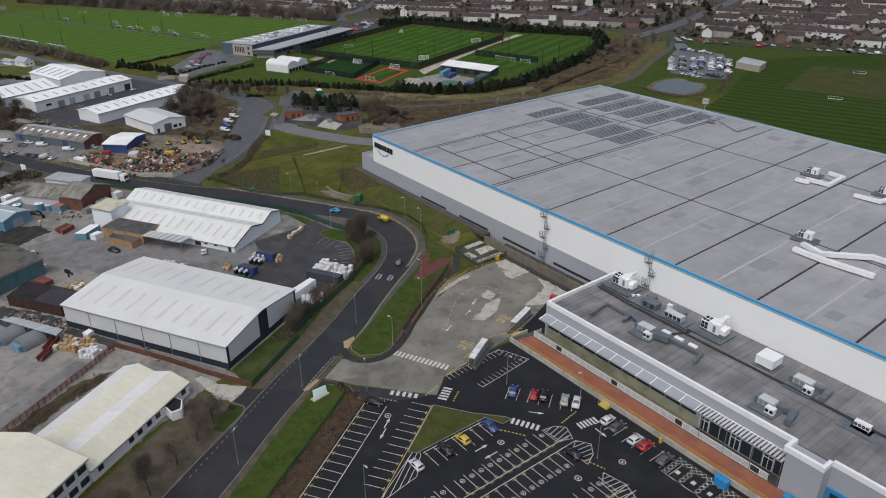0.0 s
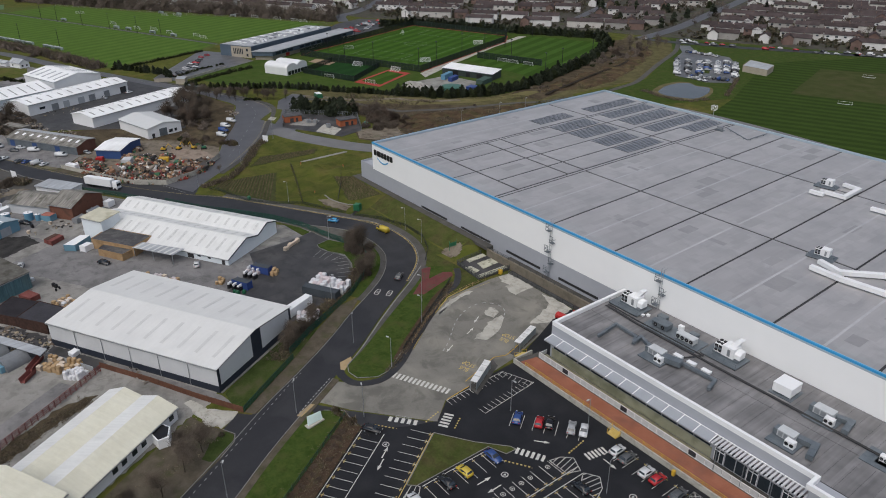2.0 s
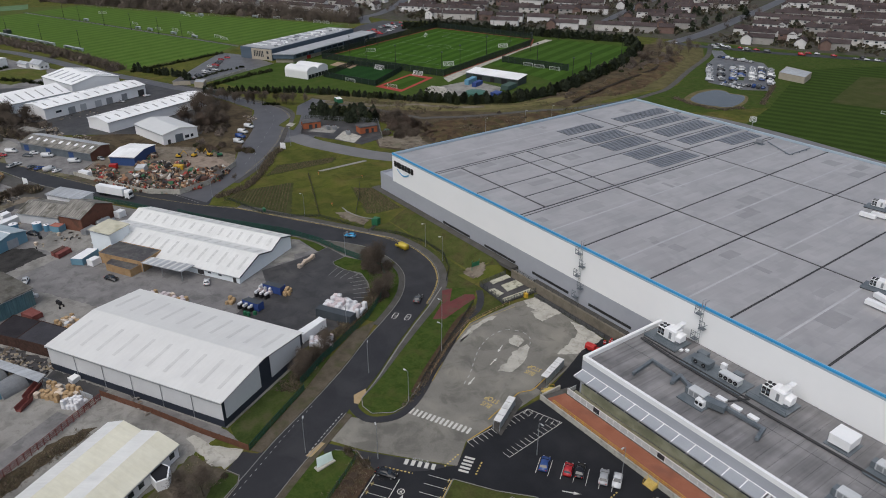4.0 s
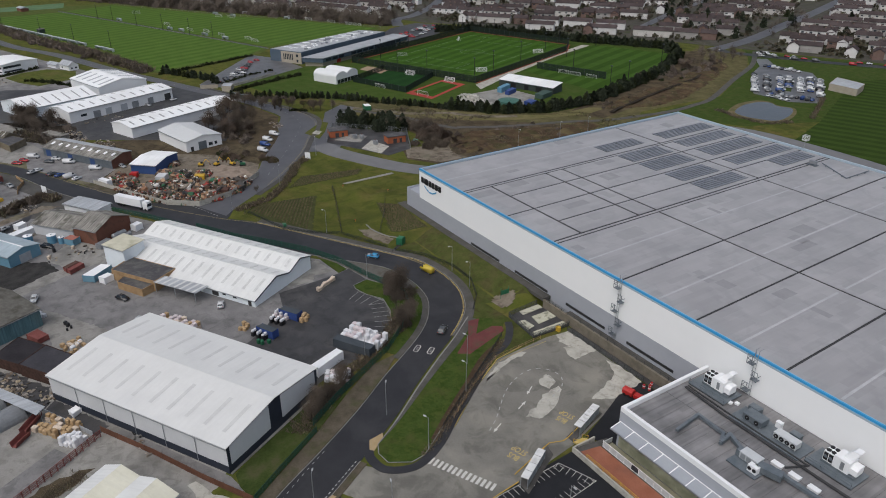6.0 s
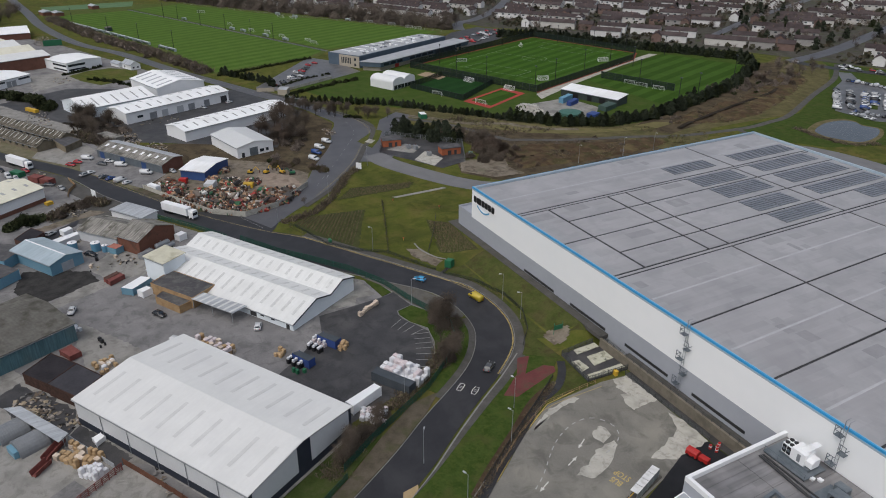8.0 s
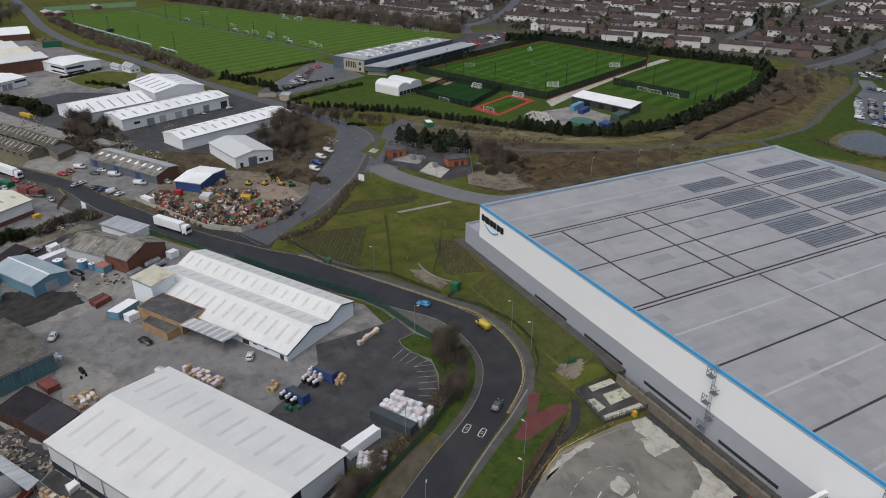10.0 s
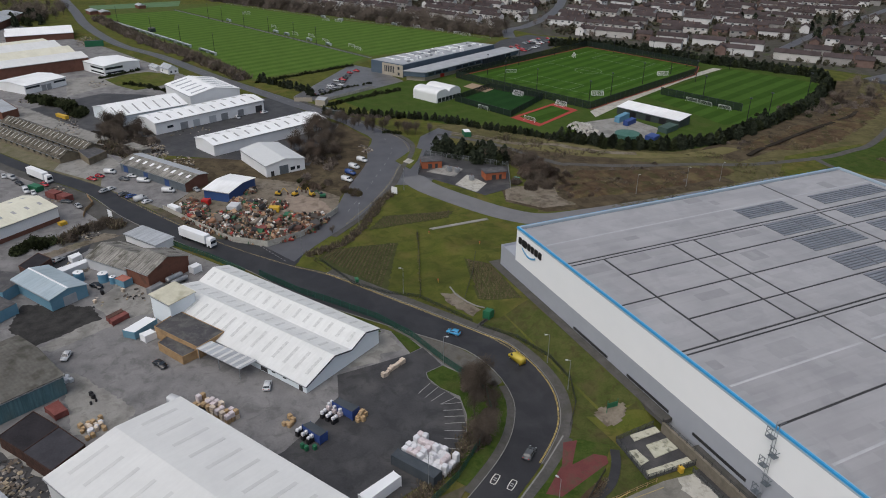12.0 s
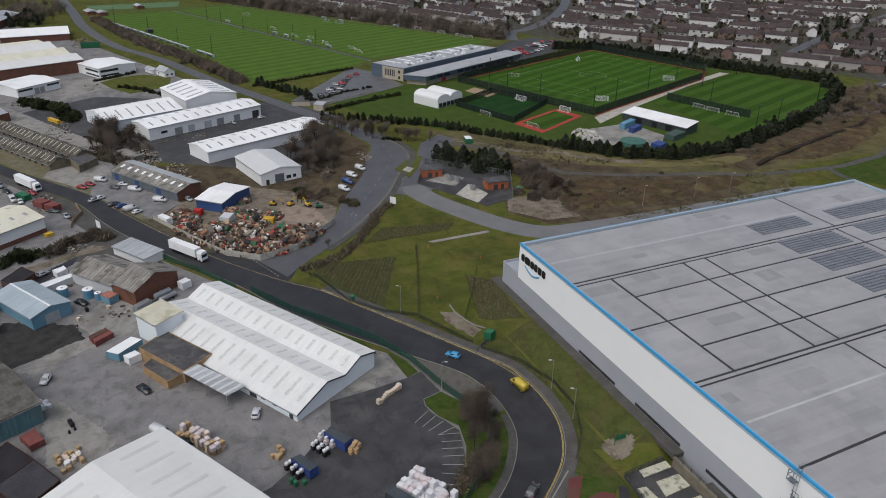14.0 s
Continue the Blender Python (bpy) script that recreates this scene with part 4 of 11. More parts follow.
shed("white_shed", "long white shed with a row of bay doors", (-201.8, -87.5), (-226, -30), 18, gable(18, 5.9, 7.3), WHITEWALL, SHEDROOF, lights=(10, 0.25, 0.75, 0.9), light_mat=GREYLIGHT, doors=(("s", 13, 4, 0, 3.6, GALV), ("s", 20, 3.6, 0, 3.6, PALEDOOR), ("s", 29, 4, 0, 3.6, PALEDOOR), ("s", 36, 4, 0, 3.6, GALV), ("s", 46, 3.5, 0, 3.6, GALV), ("s", 57, 4, 0, 3.6, SEAM)), windows=(("s", 6, 3.2, 2.2, 3.4),))
shed("white_shed", "wide white shed with long rooflights", (-222.1, -105.6), (-235.2, -68.7), 28, gable(28, 5.4, 8.6), BLUEWHITE, SHEDROOF, lights=(7, 0.1, 0.75, 0.8), light_mat=GREYLIGHT)
shed("white_shed", "tall white shed with rows of grey solar panels", (-277, -76), (-243, -66), 29, gable(29, 7.4, 10.2), WHITEWALL, SHEDROOF, lights=(5, 0.15, 0.8, 1.8), light_mat=GREYROOF)
shed("blue_shed", "blue-walled shed with a white roof in the scrapyard", (-108.5, -77.2), (-100.5, -68.9), 17.7, gable(17.7, 4.0, 5.0), BLUEWALL, SHEDROOF)
UNITROW = shed("workshop_units", "long brick workshop units with grey roof and rooflights", (-154.5, -105.5), (-118, -83), 11, [(0, 3.8), (6.6, 5.6), (11, 4.8)], BROWNBRICK, [ASBESTOS, GREYROOF], lights=(9, 0.45, 0.75, 1.4), light_mat=WHITEPAINT, doors=tuple(("s", 2 + 4.6 * i, 3.0, 0, 2.9, DUCT if i % 3 else BLUEWALL) for i in range(9)))
part("front_wall", Geo().box(0.02, -0.05, 0, math.dist((-154.5, -105.5), (-118, -83)) - 0.02, -0.005, 3.55), DUCT, UNITROW, "blue-grey sheeted front")
shed("office_unit", "white office unit with dark ribbon windows", (-371, -120), (-347.5, -107.6), 25, gable(25, 6.0, 7.0), WHITEWALL, SHEDROOF, windows=(("s", 10, 16, 3.4, 4.6), ("s", 10, 16, 0.8, 1.8), ("e", 1, 12, 3.4, 4.8), ("e", 1, 12, 0.8, 1.8)), doors=(("w", 6, 3, 0, 3.4, GALV), ("w", 12, 3, 0, 3.4, GALV)))
shed("office_unit", "white office unit with dark ribbon windows", (-312.5, -150.8), (-329.7, -129.6), 25, gable(25, 5.0, 6.0), WHITEWALL, SHEDROOF, windows=(("s", 0.6, 9, 2.9, 4.0), ("s", 19, 8, 2.9, 4.0), ("e", 1, 9, 2.9, 4.0)), doors=(("s", 10.5, 3, 0, 3.4, GALV), ("s", 14, 3, 0, 3.4, GALV)))
shed("brick_works", "huge brick works under several pale roofs", (-335, -218), (-372, -116), 90, [(0, 8), (12, 10), (24, 8), (36, 10.5), (50, 8), (64, 10.5), (78, 8), (90, 8)], BROWNBRICK, [S2ROOF, S2ROOF, CREAMROOF, CREAMROOF, S2ROOF, S2ROOF, CREAMROOF])
shed("cream_roof_shed", "white-walled shed with cream rooflit roof", (-83, -160), (-107, -128), 20, gable(20, 5.6, 7.6), WHITEWALL, CREAMROOF, lights=(8, 0.42, 0.62, 1.1), light_mat=GREYLIGHT, plinth=(1.6, BROWNBRICK))
BLUESHOP = shed("pale_blue_workshop", "pale blue workshop with white ridge line", (-56, -139), (-38.4, -128.3), 11, gable(11, 3.9, 5.2), LIGHTBLUE, BLUEROOF, doors=(("e", 3.6, 4.0, 0, 3.0, GREYROOF),))
part("ridge_cap", Geo().extrude_x([(5.2, 5.32), (5.5, 5.42), (5.8, 5.32)][::-1], -0.3, math.dist((-56, -139), (-38.4, -128.3)) + 0.3), WHITEPAINT, BLUESHOP, "white ridge line")
shed("brick_barn", "old brick workshop with mossy fibre-cement roof", (-49.1, -107.7), (-40.7, -102), 15, gable(15, 5.2, 8.0), BRICK, ASBESTOS)
shed("old_workshop", "low workshop with mossy patched roof", (-63.5, -119), (-49.6, -108.0), 13, gable(13, 3.8, 6.0), PALEWALL, ASBESTOS)
shed("flat_store", "pale flat-roofed store beside the road", (-79.5, -107), (-65.9, -98.1), 7, [(0, 2.9), (7, 3.1)], WHITEWALL, GREYROOF)
shed("derelict_shed", "derelict brick shed with mossy patched roof", (-240, -168), (-174, -129.4), 9, gable(9, 2.6, 4.8), OLDWALL, DERELICT, lights=(21, 0.3, 0.95, 0.35), light_mat=OLDLIGHT, windows=tuple(("s", 2 + 5.2 * i, 1.8, 1.0, 2.0) for i in range(14)))
shed("derelict_shed", "derelict brick shed with mossy patched roof", (-246, -158), (-181, -120), 9, gable(9, 2.6, 4.8), OLDWALL, DERELICT, lights=(21, 0.3, 0.95, 0.35), light_mat=OLDLIGHT, windows=tuple(("s", 2 + 5.2 * i, 1.8, 1.0, 2.0) for i in range(14)))
shed("school_block", "long cream-roofed single-storey block with small windows", (107.4, -135.4), (91, -110), 18.5, [(0, 3.2), (4.8, 5.0), (9.4, 3.8), (14, 5.0), (18.5, 3.2)], WHITEWALL, [CREAMROOF, S2ROOF, CREAMROOF, S2ROOF], windows=tuple(("s", u, 1.4, 1.2, 2.5) for u in (1.6, 10.4, 13.0, 16.0, 18.8, 27.6)))


# ---- front office block, terrace and its roof plant ----
OLIVEWALL = mat("mossy_olive_render", (0.32, 0.315, 0.22), (0.39, 0.38, 0.28), size=3, fine=0.4, stain=(0.10, 0.11, 0.06), stain_size=4)


def front_block():
    ob = thing("office_block", "grey flat-roofed office block with white parapet against the warehouse", "building")
    outline = [(125, -0.1), (125, -27), (192.2, -27), (192.2, -30.1), (199.3, -30.1), (199.3, -27), (262, -27), (262, -0.1)]
    part("wall", Geo().prism(outline, 0.02, 9.9), CLAD_GREY, ob, "smooth grey clad walls")
    part("roof_deck", Geo().prism([(125.6, -0.1), (125.6, -26.4), (261.4, -26.4), (261.4, -0.1)], 9.9, 9.96), SEAM, ob)
    # membrane strips
    x = 125.8
    k = 0
    while x < 261:
        w = 2.7
        for y0, y1 in ((-26.3, -14.2), (-14.1, -0.3)):
            part("roof_strip", Geo().box(x, y0, 9.95, min(x + w, 261.3), y1, 10.02 + 0.004 * (k % 2)), OFFICEROOF, ob)
        x += 2.75
        k += 1
    p = Geo()
    inner = 0.75
    p.box(125, -26.25, 9.9, 125 + inner, -0.1, 11).box(125, -27, 9.9, 192.2, -26.25, 11).box(192.2 - inner, -30.1, 9.9, 192.2, -27, 11)
    p.box(192.2, -30.1, 9.9, 199.3, -29.35, 11).box(198.55, -29.35, 9.9, 199.3, -27, 11).box(199.3, -27, 9.9, 262, -26.25, 11)
    part("parapet", p, WHITEPAINT, ob, "broad white parapet")
    # rendered ground floor under the canopy, shopfront glazing at its end
    part("ground_floor", Geo().box(125.6, -27.1, 0.9, 171.5, -27.0, 3.5), OLIVEWALL, ob, "mossy olive rendered ground floor")
    # Row of dark glossy panels from the render up towards the canopy.
    for i in range(11):
        x = 126.2 + 4.1 * i
        part("window", Geo().box(x, -27.06, 3.6, x + 3.8, -27.0, 6.4), GLASS, ob, "dark glossy strip above the render")
    for i in range(8):
        x = 172.2 + 2.45 * i
        win = part("window", Geo().box(x, -27.06, 1.0, x + 2.2, -27.0, 5.4), GLASS, ob, "dark glazed shopfront")
        if i % 3 == 0:
            for u in (0.0, 1.05, 2.1):
                part("mullion", Geo().box(x + u, -27.14, 1.0, x + u + 0.12, -27.06, 5.4), WHITEPAINT, win)
            part("transom", Geo().box(x, -27.14, 3.6, x + 2.2, -27.06, 3.75), WHITEPAINT, win)
    part("entrance", Geo().box(199.6, -27.35, 0, 210, -27.0, 5.2), BRIGHTBLUE, ob, "bright blue entrance surround")
    part("door", Geo().box(200.4, -27.4, 0, 209.2, -27.35, 4.4), GLASS, ob)
    return ob


front_block()


def canopy():
    """Glazed canopy on white frames along the office front, louvred at its far end."""
    ob = thing("canopy", "long canopy of grey glass panes in white frames", "canopy")
    x0, x1, xs = 125.4, 191.8, 172.0
    part("beam", Geo().box(x0, -30.0, 6.75, x1, -29.8, 7.0), GALV, ob)
    part("beam", Geo().box(x0, -27.25, 7.3, x1, -27.05, 7.5), WHITEPAINT, ob)
    n = 12
    step = (xs - x0) / n
    for i in range(n + 1):
        x = x0 + step * i
        part("rafter", Geo().add([(x, -29.95, 6.85), (x + 0.2, -29.95, 6.85), (x + 0.2, -27.1, 7.4), (x, -27.1, 7.4), (x, -29.95, 7.03), (x + 0.2, -29.95, 7.03), (x + 0.2, -27.1, 7.58), (x, -27.1, 7.58)],
                                 [(0, 3, 2, 1), (4, 5, 6, 7), (0, 1, 5, 4), (1, 2, 6, 5), (2, 3, 7, 6), (3, 0, 4, 7)]), WHITEPAINT, ob)
        if i < n:
            part("pane", Geo().add([(x + 0.2, -29.8, 6.93), (x + step, -29.8, 6.93), (x + step, -27.25, 7.42), (x + 0.2, -27.25, 7.42), (x + 0.2, -29.8, 6.97), (x + step, -29.8, 6.97), (x + step, -27.25, 7.46), (x + 0.2, -27.25, 7.46)],
                                   [(0, 3, 2, 1), (4, 5, 6, 7), (0, 1, 5, 4), (1, 2, 6, 5), (2, 3, 7, 6), (3, 0, 4, 7)]), CANOPYGLASS, ob)
    x = xs + 0.5
    while x < x1 - 0.3:
        part("slat", Geo().box(x, -29.9, 6.95, x + 0.42, -27.1, 7.2), PALESLAT, ob)
        x += 0.82
    for x in [174 + 5.9 * i for i in range(4)]:
        part("post", Geo().box(x, -29.98, 1.0, x + 0.16, -29.82, 6.75), DUCT, ob)
    return ob


PALESLAT = mat("pale_grey_slat", (0.52, 0.53, 0.55), (0.58, 0.59, 0.61), size=2, rough=0.5, bump=0)
CANOPYGLASS = mat("frosted_canopy_glass", (0.31, 0.33, 0.365), (0.36, 0.38, 0.41), size=4, rough=0.35, bump=0, spec=0.5)
canopy()

# raised brick-paved terrace with walls, rails and screens
slab("terrace", [(121.0, -35.4), (190.5, -35.4), (200, -35.4), (200, -27.2), (122.5, -27.2)], 0.9, PAVING, "raised terrace before the office front", "terrace", thick=0.9)
slab("terrace_paving", [(122.6, -34.9), (199.6, -34.9), (199.6, -30.25), (123.6, -30.25)], 0.93, BRICKPAVE, "red block paving along the terrace", "paving", thick=0.1)
slab("terrace_path", [(124.2, -29.75), (172.0, -29.75), (172.0, -27.3), (124.2, -27.3)], 0.925, mat("mossy_gravel_strip", (0.26, 0.25, 0.17), (0.33, 0.32, 0.23), size=3, fine=0.3), "mossy gravel strip under the canopy", "path", thick=0.1)
single("terrace_wall", Geo().box(120.9, -35.75, 0, 200, -35.4, 1.35).box(120.9, -35.4, 0, 121.25, -29.5, 1.35), PALECON, "pale low wall along the terrace edge", "wall", kind="structure")


def terrace_screen(x0, x1, y):
    ob = thing("terrace_screen", "pale glass terrace screen in white frames", "fence")
    part("rail", Geo().box(x0, y - 0.05, 2.45, x1, y + 0.05, 2.57), WHITEPAINT, ob)
    part("rail", Geo().box(x0, y - 0.05, 0.95, x1, y + 0.05, 1.07), WHITEPAINT, ob)
    x = x0
    k = 0
    while x < x1:
        part("post", Geo().box(x, y - 0.06, 0.9, x + 0.1, y + 0.06, 2.6), WHITEPAINT, ob)
        w = min(1.9, x1 - x - 0.1)
        if w > 0.3:
            part("panel", Geo().box(x + 0.1, y - 0.02, 1.07, x + w, y + 0.02, 2.45), GLASS if k % 9 == 4 else SCREENWHITE, ob)
        x += 2.0
        k += 1
    return ob


SCREENWHITE = mat("pale_glass_screen", (0.40, 0.425, 0.43), (0.54, 0.56, 0.565), size=0.6, fine=0.15, rough=0.5)
terrace_screen(124.0, 190.0, -29.9)
sc = thing("terrace_screen", "white slatted terrace screen at the terrace end", "fence")
part("rail", Geo().box(123.9, -29.9, 2.05, 124.0, -27.1, 2.17), WHITEPAINT, sc)
part("panel", Geo().box(123.93, -29.9, 0.95, 123.97, -27.1, 2.05), SCREENWHITE, sc)


def handrail(x0, x1, y, z):
    ob = thing("handrail", "yellow-topped handrail on the terrace wall", "handrail")
    part("rail", Geo().tube((x0, y, z + 1.0), (x1, y, z + 1.0), 0.05), YELLOWPAINT, ob)
    part("rail", Geo().tube((x0, y, z + 0.5), (x1, y, z + 0.5), 0.04), YELLOWPAINT, ob)
    x = x0
    while x <= x1:
        part("post", Geo().tube((x, y, z), (x, y, z + 1.0), 0.045), YELLOWPAINT, ob)
        x += 2.4
    return ob


handrail(125.0, 199.0, -35.55, 1.35)


def steps(place, w, label):
    ob = thing("steps", label, "steps", place)
    for k in range(5):
        part("tread", Geo().box(0, 0.32 * k, 0, w, 0.32 * (k + 1), 0.18 * (k + 1)), YELLOWLINE, ob)
    for x in (0, w):
        part("rail", Geo().tube((x, 0, 1.0), (x, 1.6, 1.9), 0.05).tube((x, 0, 0), (x, 0, 1.0), 0.05).tube((x, 1.6, 0.9), (x, 1.6, 1.9), 0.05), YELLOWPAINT, ob, "yellow handrail")
    return ob


steps(pose(152.9, -37.4, 0.06), 2.4, "yellow painted steps with yellow handrails")
steps(pose(119.0, -31.0, 0.06, 0, 0, -90), 2.6, "yellow painted steps with yellow handrails")


def steel_bin(x, y, w, d, h, m, name, label, cat):
    ob = thing(name, label, cat, pose(x, y, 0))
    part("body", Geo().box(0, 0, 0.05, w, d, h), m, ob)
    part("lid", Geo().box(-0.05, -0.05, h, w + 0.05, d + 0.05, h + 0.12), m, ob)
    return ob


steel_bin(183.4, -38.2, 2.6, 1.5, 1.9, BRIGHTBLUE, "storage_box", "bright blue box beside the terrace wall", "box")
steel_bin(194.4, -32.5, 1.4, 1.4, 2.0, BRIGHTBLUE, "storage_box", "bright blue cabinet on the terrace", "box")
steel_bin(169.2, -36.8, 0.6, 0.6, 1.1, YELLOWPAINT, "grit_bin", "yellow grit bin beside the terrace wall", "bin")


# roof plant
def plant(name, label, x, y, z, w, d, h, cat="roof plant", m=None, fans=0, base=True, rot=0):
    ob = thing(name, label, cat, pose(x, y, z, 0, 0, rot))
    if base:
        part("base_frame", Geo().box(-0.5, -0.5, 0, w + 0.5, d + 0.5, 0.18), DUCT, ob)
        for px, py in ((0, 0), (w - 0.15, 0), (0, d - 0.15), (w - 0.15, d - 0.15)):
            part("leg", Geo().box(px, py, 0.18, px + 0.15, py + 0.15, 0.6), GALV, ob)
        z0 = 0.6
    else:
        z0 = 0.0
    part("casing", Geo().box(0, 0, z0, w, d, z0 + h).box(-0.05, -0.05, z0 + h, w + 0.05, d + 0.05, z0 + h + 0.08), m or WHITEPAINT, ob)
    for i in range(fans):
        fx = w * (i + 0.5) / fans
        fan = part("fan", Geo().tube((fx, -0.02, z0 + h * 0.5), (fx, -0.1, z0 + h * 0.5), min(h * 0.4, w / fans * 0.42), sides=12), BLACK, ob, "black fan grille")
        part("hub", Geo().tube((fx, -0.1, z0 + h * 0.5), (fx, -0.14, z0 + h * 0.5), 0.14, sides=8), GALV, fan)
    return ob


def duct(name, label, pts, w, h, m, z):
    """A square duct that runs through plan points, on short stands."""
    ob = thing(name, label, "duct")
    for k0, ((xa, ya), (xb, yb)) in enumerate(zip(pts, pts[1:])):
        a = math.atan2(yb - ya, xb - xa)
        n = math.dist((xa, ya), (xb, yb))
        dx, dy = -math.sin(a) * w / 2, math.cos(a) * w / 2
        ex, ey = math.cos(a) * w / 2, math.sin(a) * w / 2
        q = [(xa - ex + dx, ya - ey + dy), (xa - ex - dx, ya - ey - dy), (xb + ex - dx, yb + ey - dy), (xb + ex + dx, yb + ey + dy)]
        sec = part("section", Geo().prism(q, z - 0.006 * k0, z + h + 0.008 * k0), m, ob)
        k = max(1, int(n / 4))
        for i in range(k):
            t = (i + 0.5) / k
            cx, cy = xa + (xb - xa) * t, ya + (yb - ya) * t
            part("stand", Geo().box(cx - 0.12, cy - 0.12, z - 0.45, cx + 0.12, cy + 0.12, z), DUCT, sec)
            g = Geo()
            q2 = [(cx + s * math.cos(a) * 0.08 + u * dx * 1.06, cy + s * math.sin(a) * 0.08 + u * dy * 1.06) for s, u in ((-1, 1), (-1, -1), (1, -1), (1, 1))]
            part("flange", g.prism(q2, z - 0.03, z + h + 0.03), m, sec)
    return ob


def air_handler(x, y, z, rot=0, s=1.0, hood=True):
    """White boxed unit with black fans at one end, a tall hood and a square outlet, on a railed platform."""
    ob = thing("air_handler", "white rooftop air handler with black fans and hood", "roof plant", pose(x, y, z, 0, 0, rot) @ Matrix.Diagonal((s, s, s, 1)), group="rooftop air handlers")
    part("platform", Geo().box(-2.0, -2.4, 0.25, 7.2, 3.6, 0.5), DUCT, ob, "blue-grey steel platform")
    part("skirt", Geo().box(-1.9, -2.3, 0, 7.1, -2.2, 0.25), SEAM, ob)
    part("skirt", Geo().box(-1.9, 3.4, 0, 7.1, 3.5, 0.25), SEAM, ob)
    for px in (-1.9, 1.1, 4.1, 7.0):
        part("rail_post", Geo().box(px, -2.35, 0.5, px + 0.08, -2.27, 1.6), DUCT, ob)
    part("rail", Geo().box(-1.9, -2.35, 1.55, 7.1, -2.27, 1.62).box(-1.9, -2.35, 1.0, 7.1, -2.29, 1.06), DUCT, ob)
    part("base_frame", Geo().box(-0.2, -0.2, 0.5, 6.2, 2.8, 0.95), DUCT, ob)
    part("fan_box", Geo().box(0, 0, 0.95, 2.0, 2.6, 3.1), WHITEPAINT, ob)
    part("casing", Geo().box(2.0, -0.2, 0.95, 5.0, 2.8, 3.5), WHITEPAINT, ob)
    if hood:
        part("hood", Geo().add([(3.0, 0.8, 3.5), (4.6, 0.8, 3.5), (4.6, 2.8, 3.5), (3.0, 2.8, 3.5), (4.4, 1.4, 5.3), (5.6, 1.4, 5.3), (5.6, 3.0, 5.3), (4.4, 3.0, 5.3)],
                           [(0, 3, 2, 1), (4, 5, 6, 7), (0, 1, 5, 4), (1, 2, 6, 5), (2, 3, 7, 6), (3, 0, 4, 7)]), WHITEPAINT, ob)
        part("outlet", Geo().extrude_x([(0.2, 1.2), (0.2, 2.4), (0.9, 2.9), (2.4, 2.9), (2.4, 1.2)], 5.0, 6.4), WHITEPAINT, ob)
    for i in range(2):
        fan = part("fan", Geo().box(0.12 + 0.95 * i, -0.08, 1.2, 0.9 + 0.95 * i, 0.0, 2.9), BLACK, ob, "black fan panel")
        part("grille", Geo().tube((0.5 + 0.95 * i, -0.12, 2.05), (0.5 + 0.95 * i, -0.08, 2.05), 0.36, sides=10), DUCT, fan)
        side = part("fan", Geo().box(-0.08, 0.2 + 1.2 * i, 1.2, 0.0, 1.2 + 1.2 * i, 2.9), BLACK, ob, "black fan panel")
        for j in range(2):
            part("top_fan", Geo().tube((0.5 + 0.98 * j, 0.65 + 1.25 * i, 3.1), (0.5 + 0.98 * j, 0.65 + 1.25 * i, 3.25), 0.44, sides=12), BLACK, ob)
    part("access_door", Geo().box(3.4, -0.26, 1.3, 4.1, -0.2, 3.0), GALV, ob)
    return ob


def roof_set(x, y, z, L, label):
    """A pale long air unit with a twin-fan end, on a blue-grey platform with intake duct."""
    ob = thing("roof_unit", label, "roof plant", pose(x, y, z), group="rooftop air units")
    part("platform", Geo().box(-1.0, -3.4, 0.2, L + 1.4, 1.3, 0.42), DUCT, ob)
    for px in (-0.9, L * 0.5, L + 1.2):
        part("leg", Geo().box(px, -3.3, 0, px + 0.14, -3.16, 0.2), GALV, ob)
        part("leg", Geo().box(px, 1.0, 0, px + 0.14, 1.14, 0.2), GALV, ob)
    part("casing", Geo().box(0, -1.1, 0.7, L, 1.0, 2.1).box(-0.04, -1.14, 2.1, L + 0.04, 1.04, 2.18), PALEGREY, ob, "pale grey panelled casing")
    part("skid", Geo().box(0, -1.0, 0.42, L, 0.9, 0.7), DUCT, ob)
    for k in range(3):
        part("access_door", Geo().box(0.3 + k * L / 3, -1.16, 0.85, 0.2 + (k + 0.85) * L / 3, -1.1, 1.95), GALV, ob)
    part("intake", Geo().box(-0.9, -0.9, 0.5, 0, 0.8, 1.9), DUCT, ob)
    end = part("fan_box", Geo().box(L - 1.0, -2.5, 0.42, L + 0.9, -1.3, 1.9), WHITEPAINT, ob, "white twin-fan box")
    for k in range(2):
        part("fan", Geo().tube((L - 0.55 + 1.0 * k, -2.5, 1.2), (L - 0.55 + 1.0 * k, -2.58, 1.2), 0.4, sides=12), BLACK, end)
    return ob


PALEGREY = mat("pale_grey_casing", (0.50, 0.52, 0.53), (0.57, 0.59, 0.60), size=2, fine=0.4, rough=0.5, bump=0)
z = 10.02
air_handler(128.6, -5.6, z)
air_handler(156.6, -6.4, z)
plant("roof_unit", "plain white boxed roof unit on a steel frame", 172.6, -9.0, z, 4.1, 4.3, 2.0)
plant("roof_unit", "grey roof unit on a railed platform", 140.6, -8.4, z, 4.2, 2.6, 1.3, m=DUCT, fans=2)
plant("roof_box", "small grey ducted roof box", 139.6, -5.2, z, 2.4, 1.6, 1.6, m=DUCT, base=False)
plant("roof_box", "slim white roof vent", 145.8, -5.0, z, 1.2, 0.9, 1.6, base=False)
plant("roof_unit", "pale condenser with fan openings", 147.6, -8.4, z, 4.8, 1.9, 1.3, m=PALEGREY, fans=4)
plant("roof_platform", "blue-grey roof platform under the condensers", 138.6, -10.0, z, 15.4, 5.6, 0.25, m=DUCT, base=False)
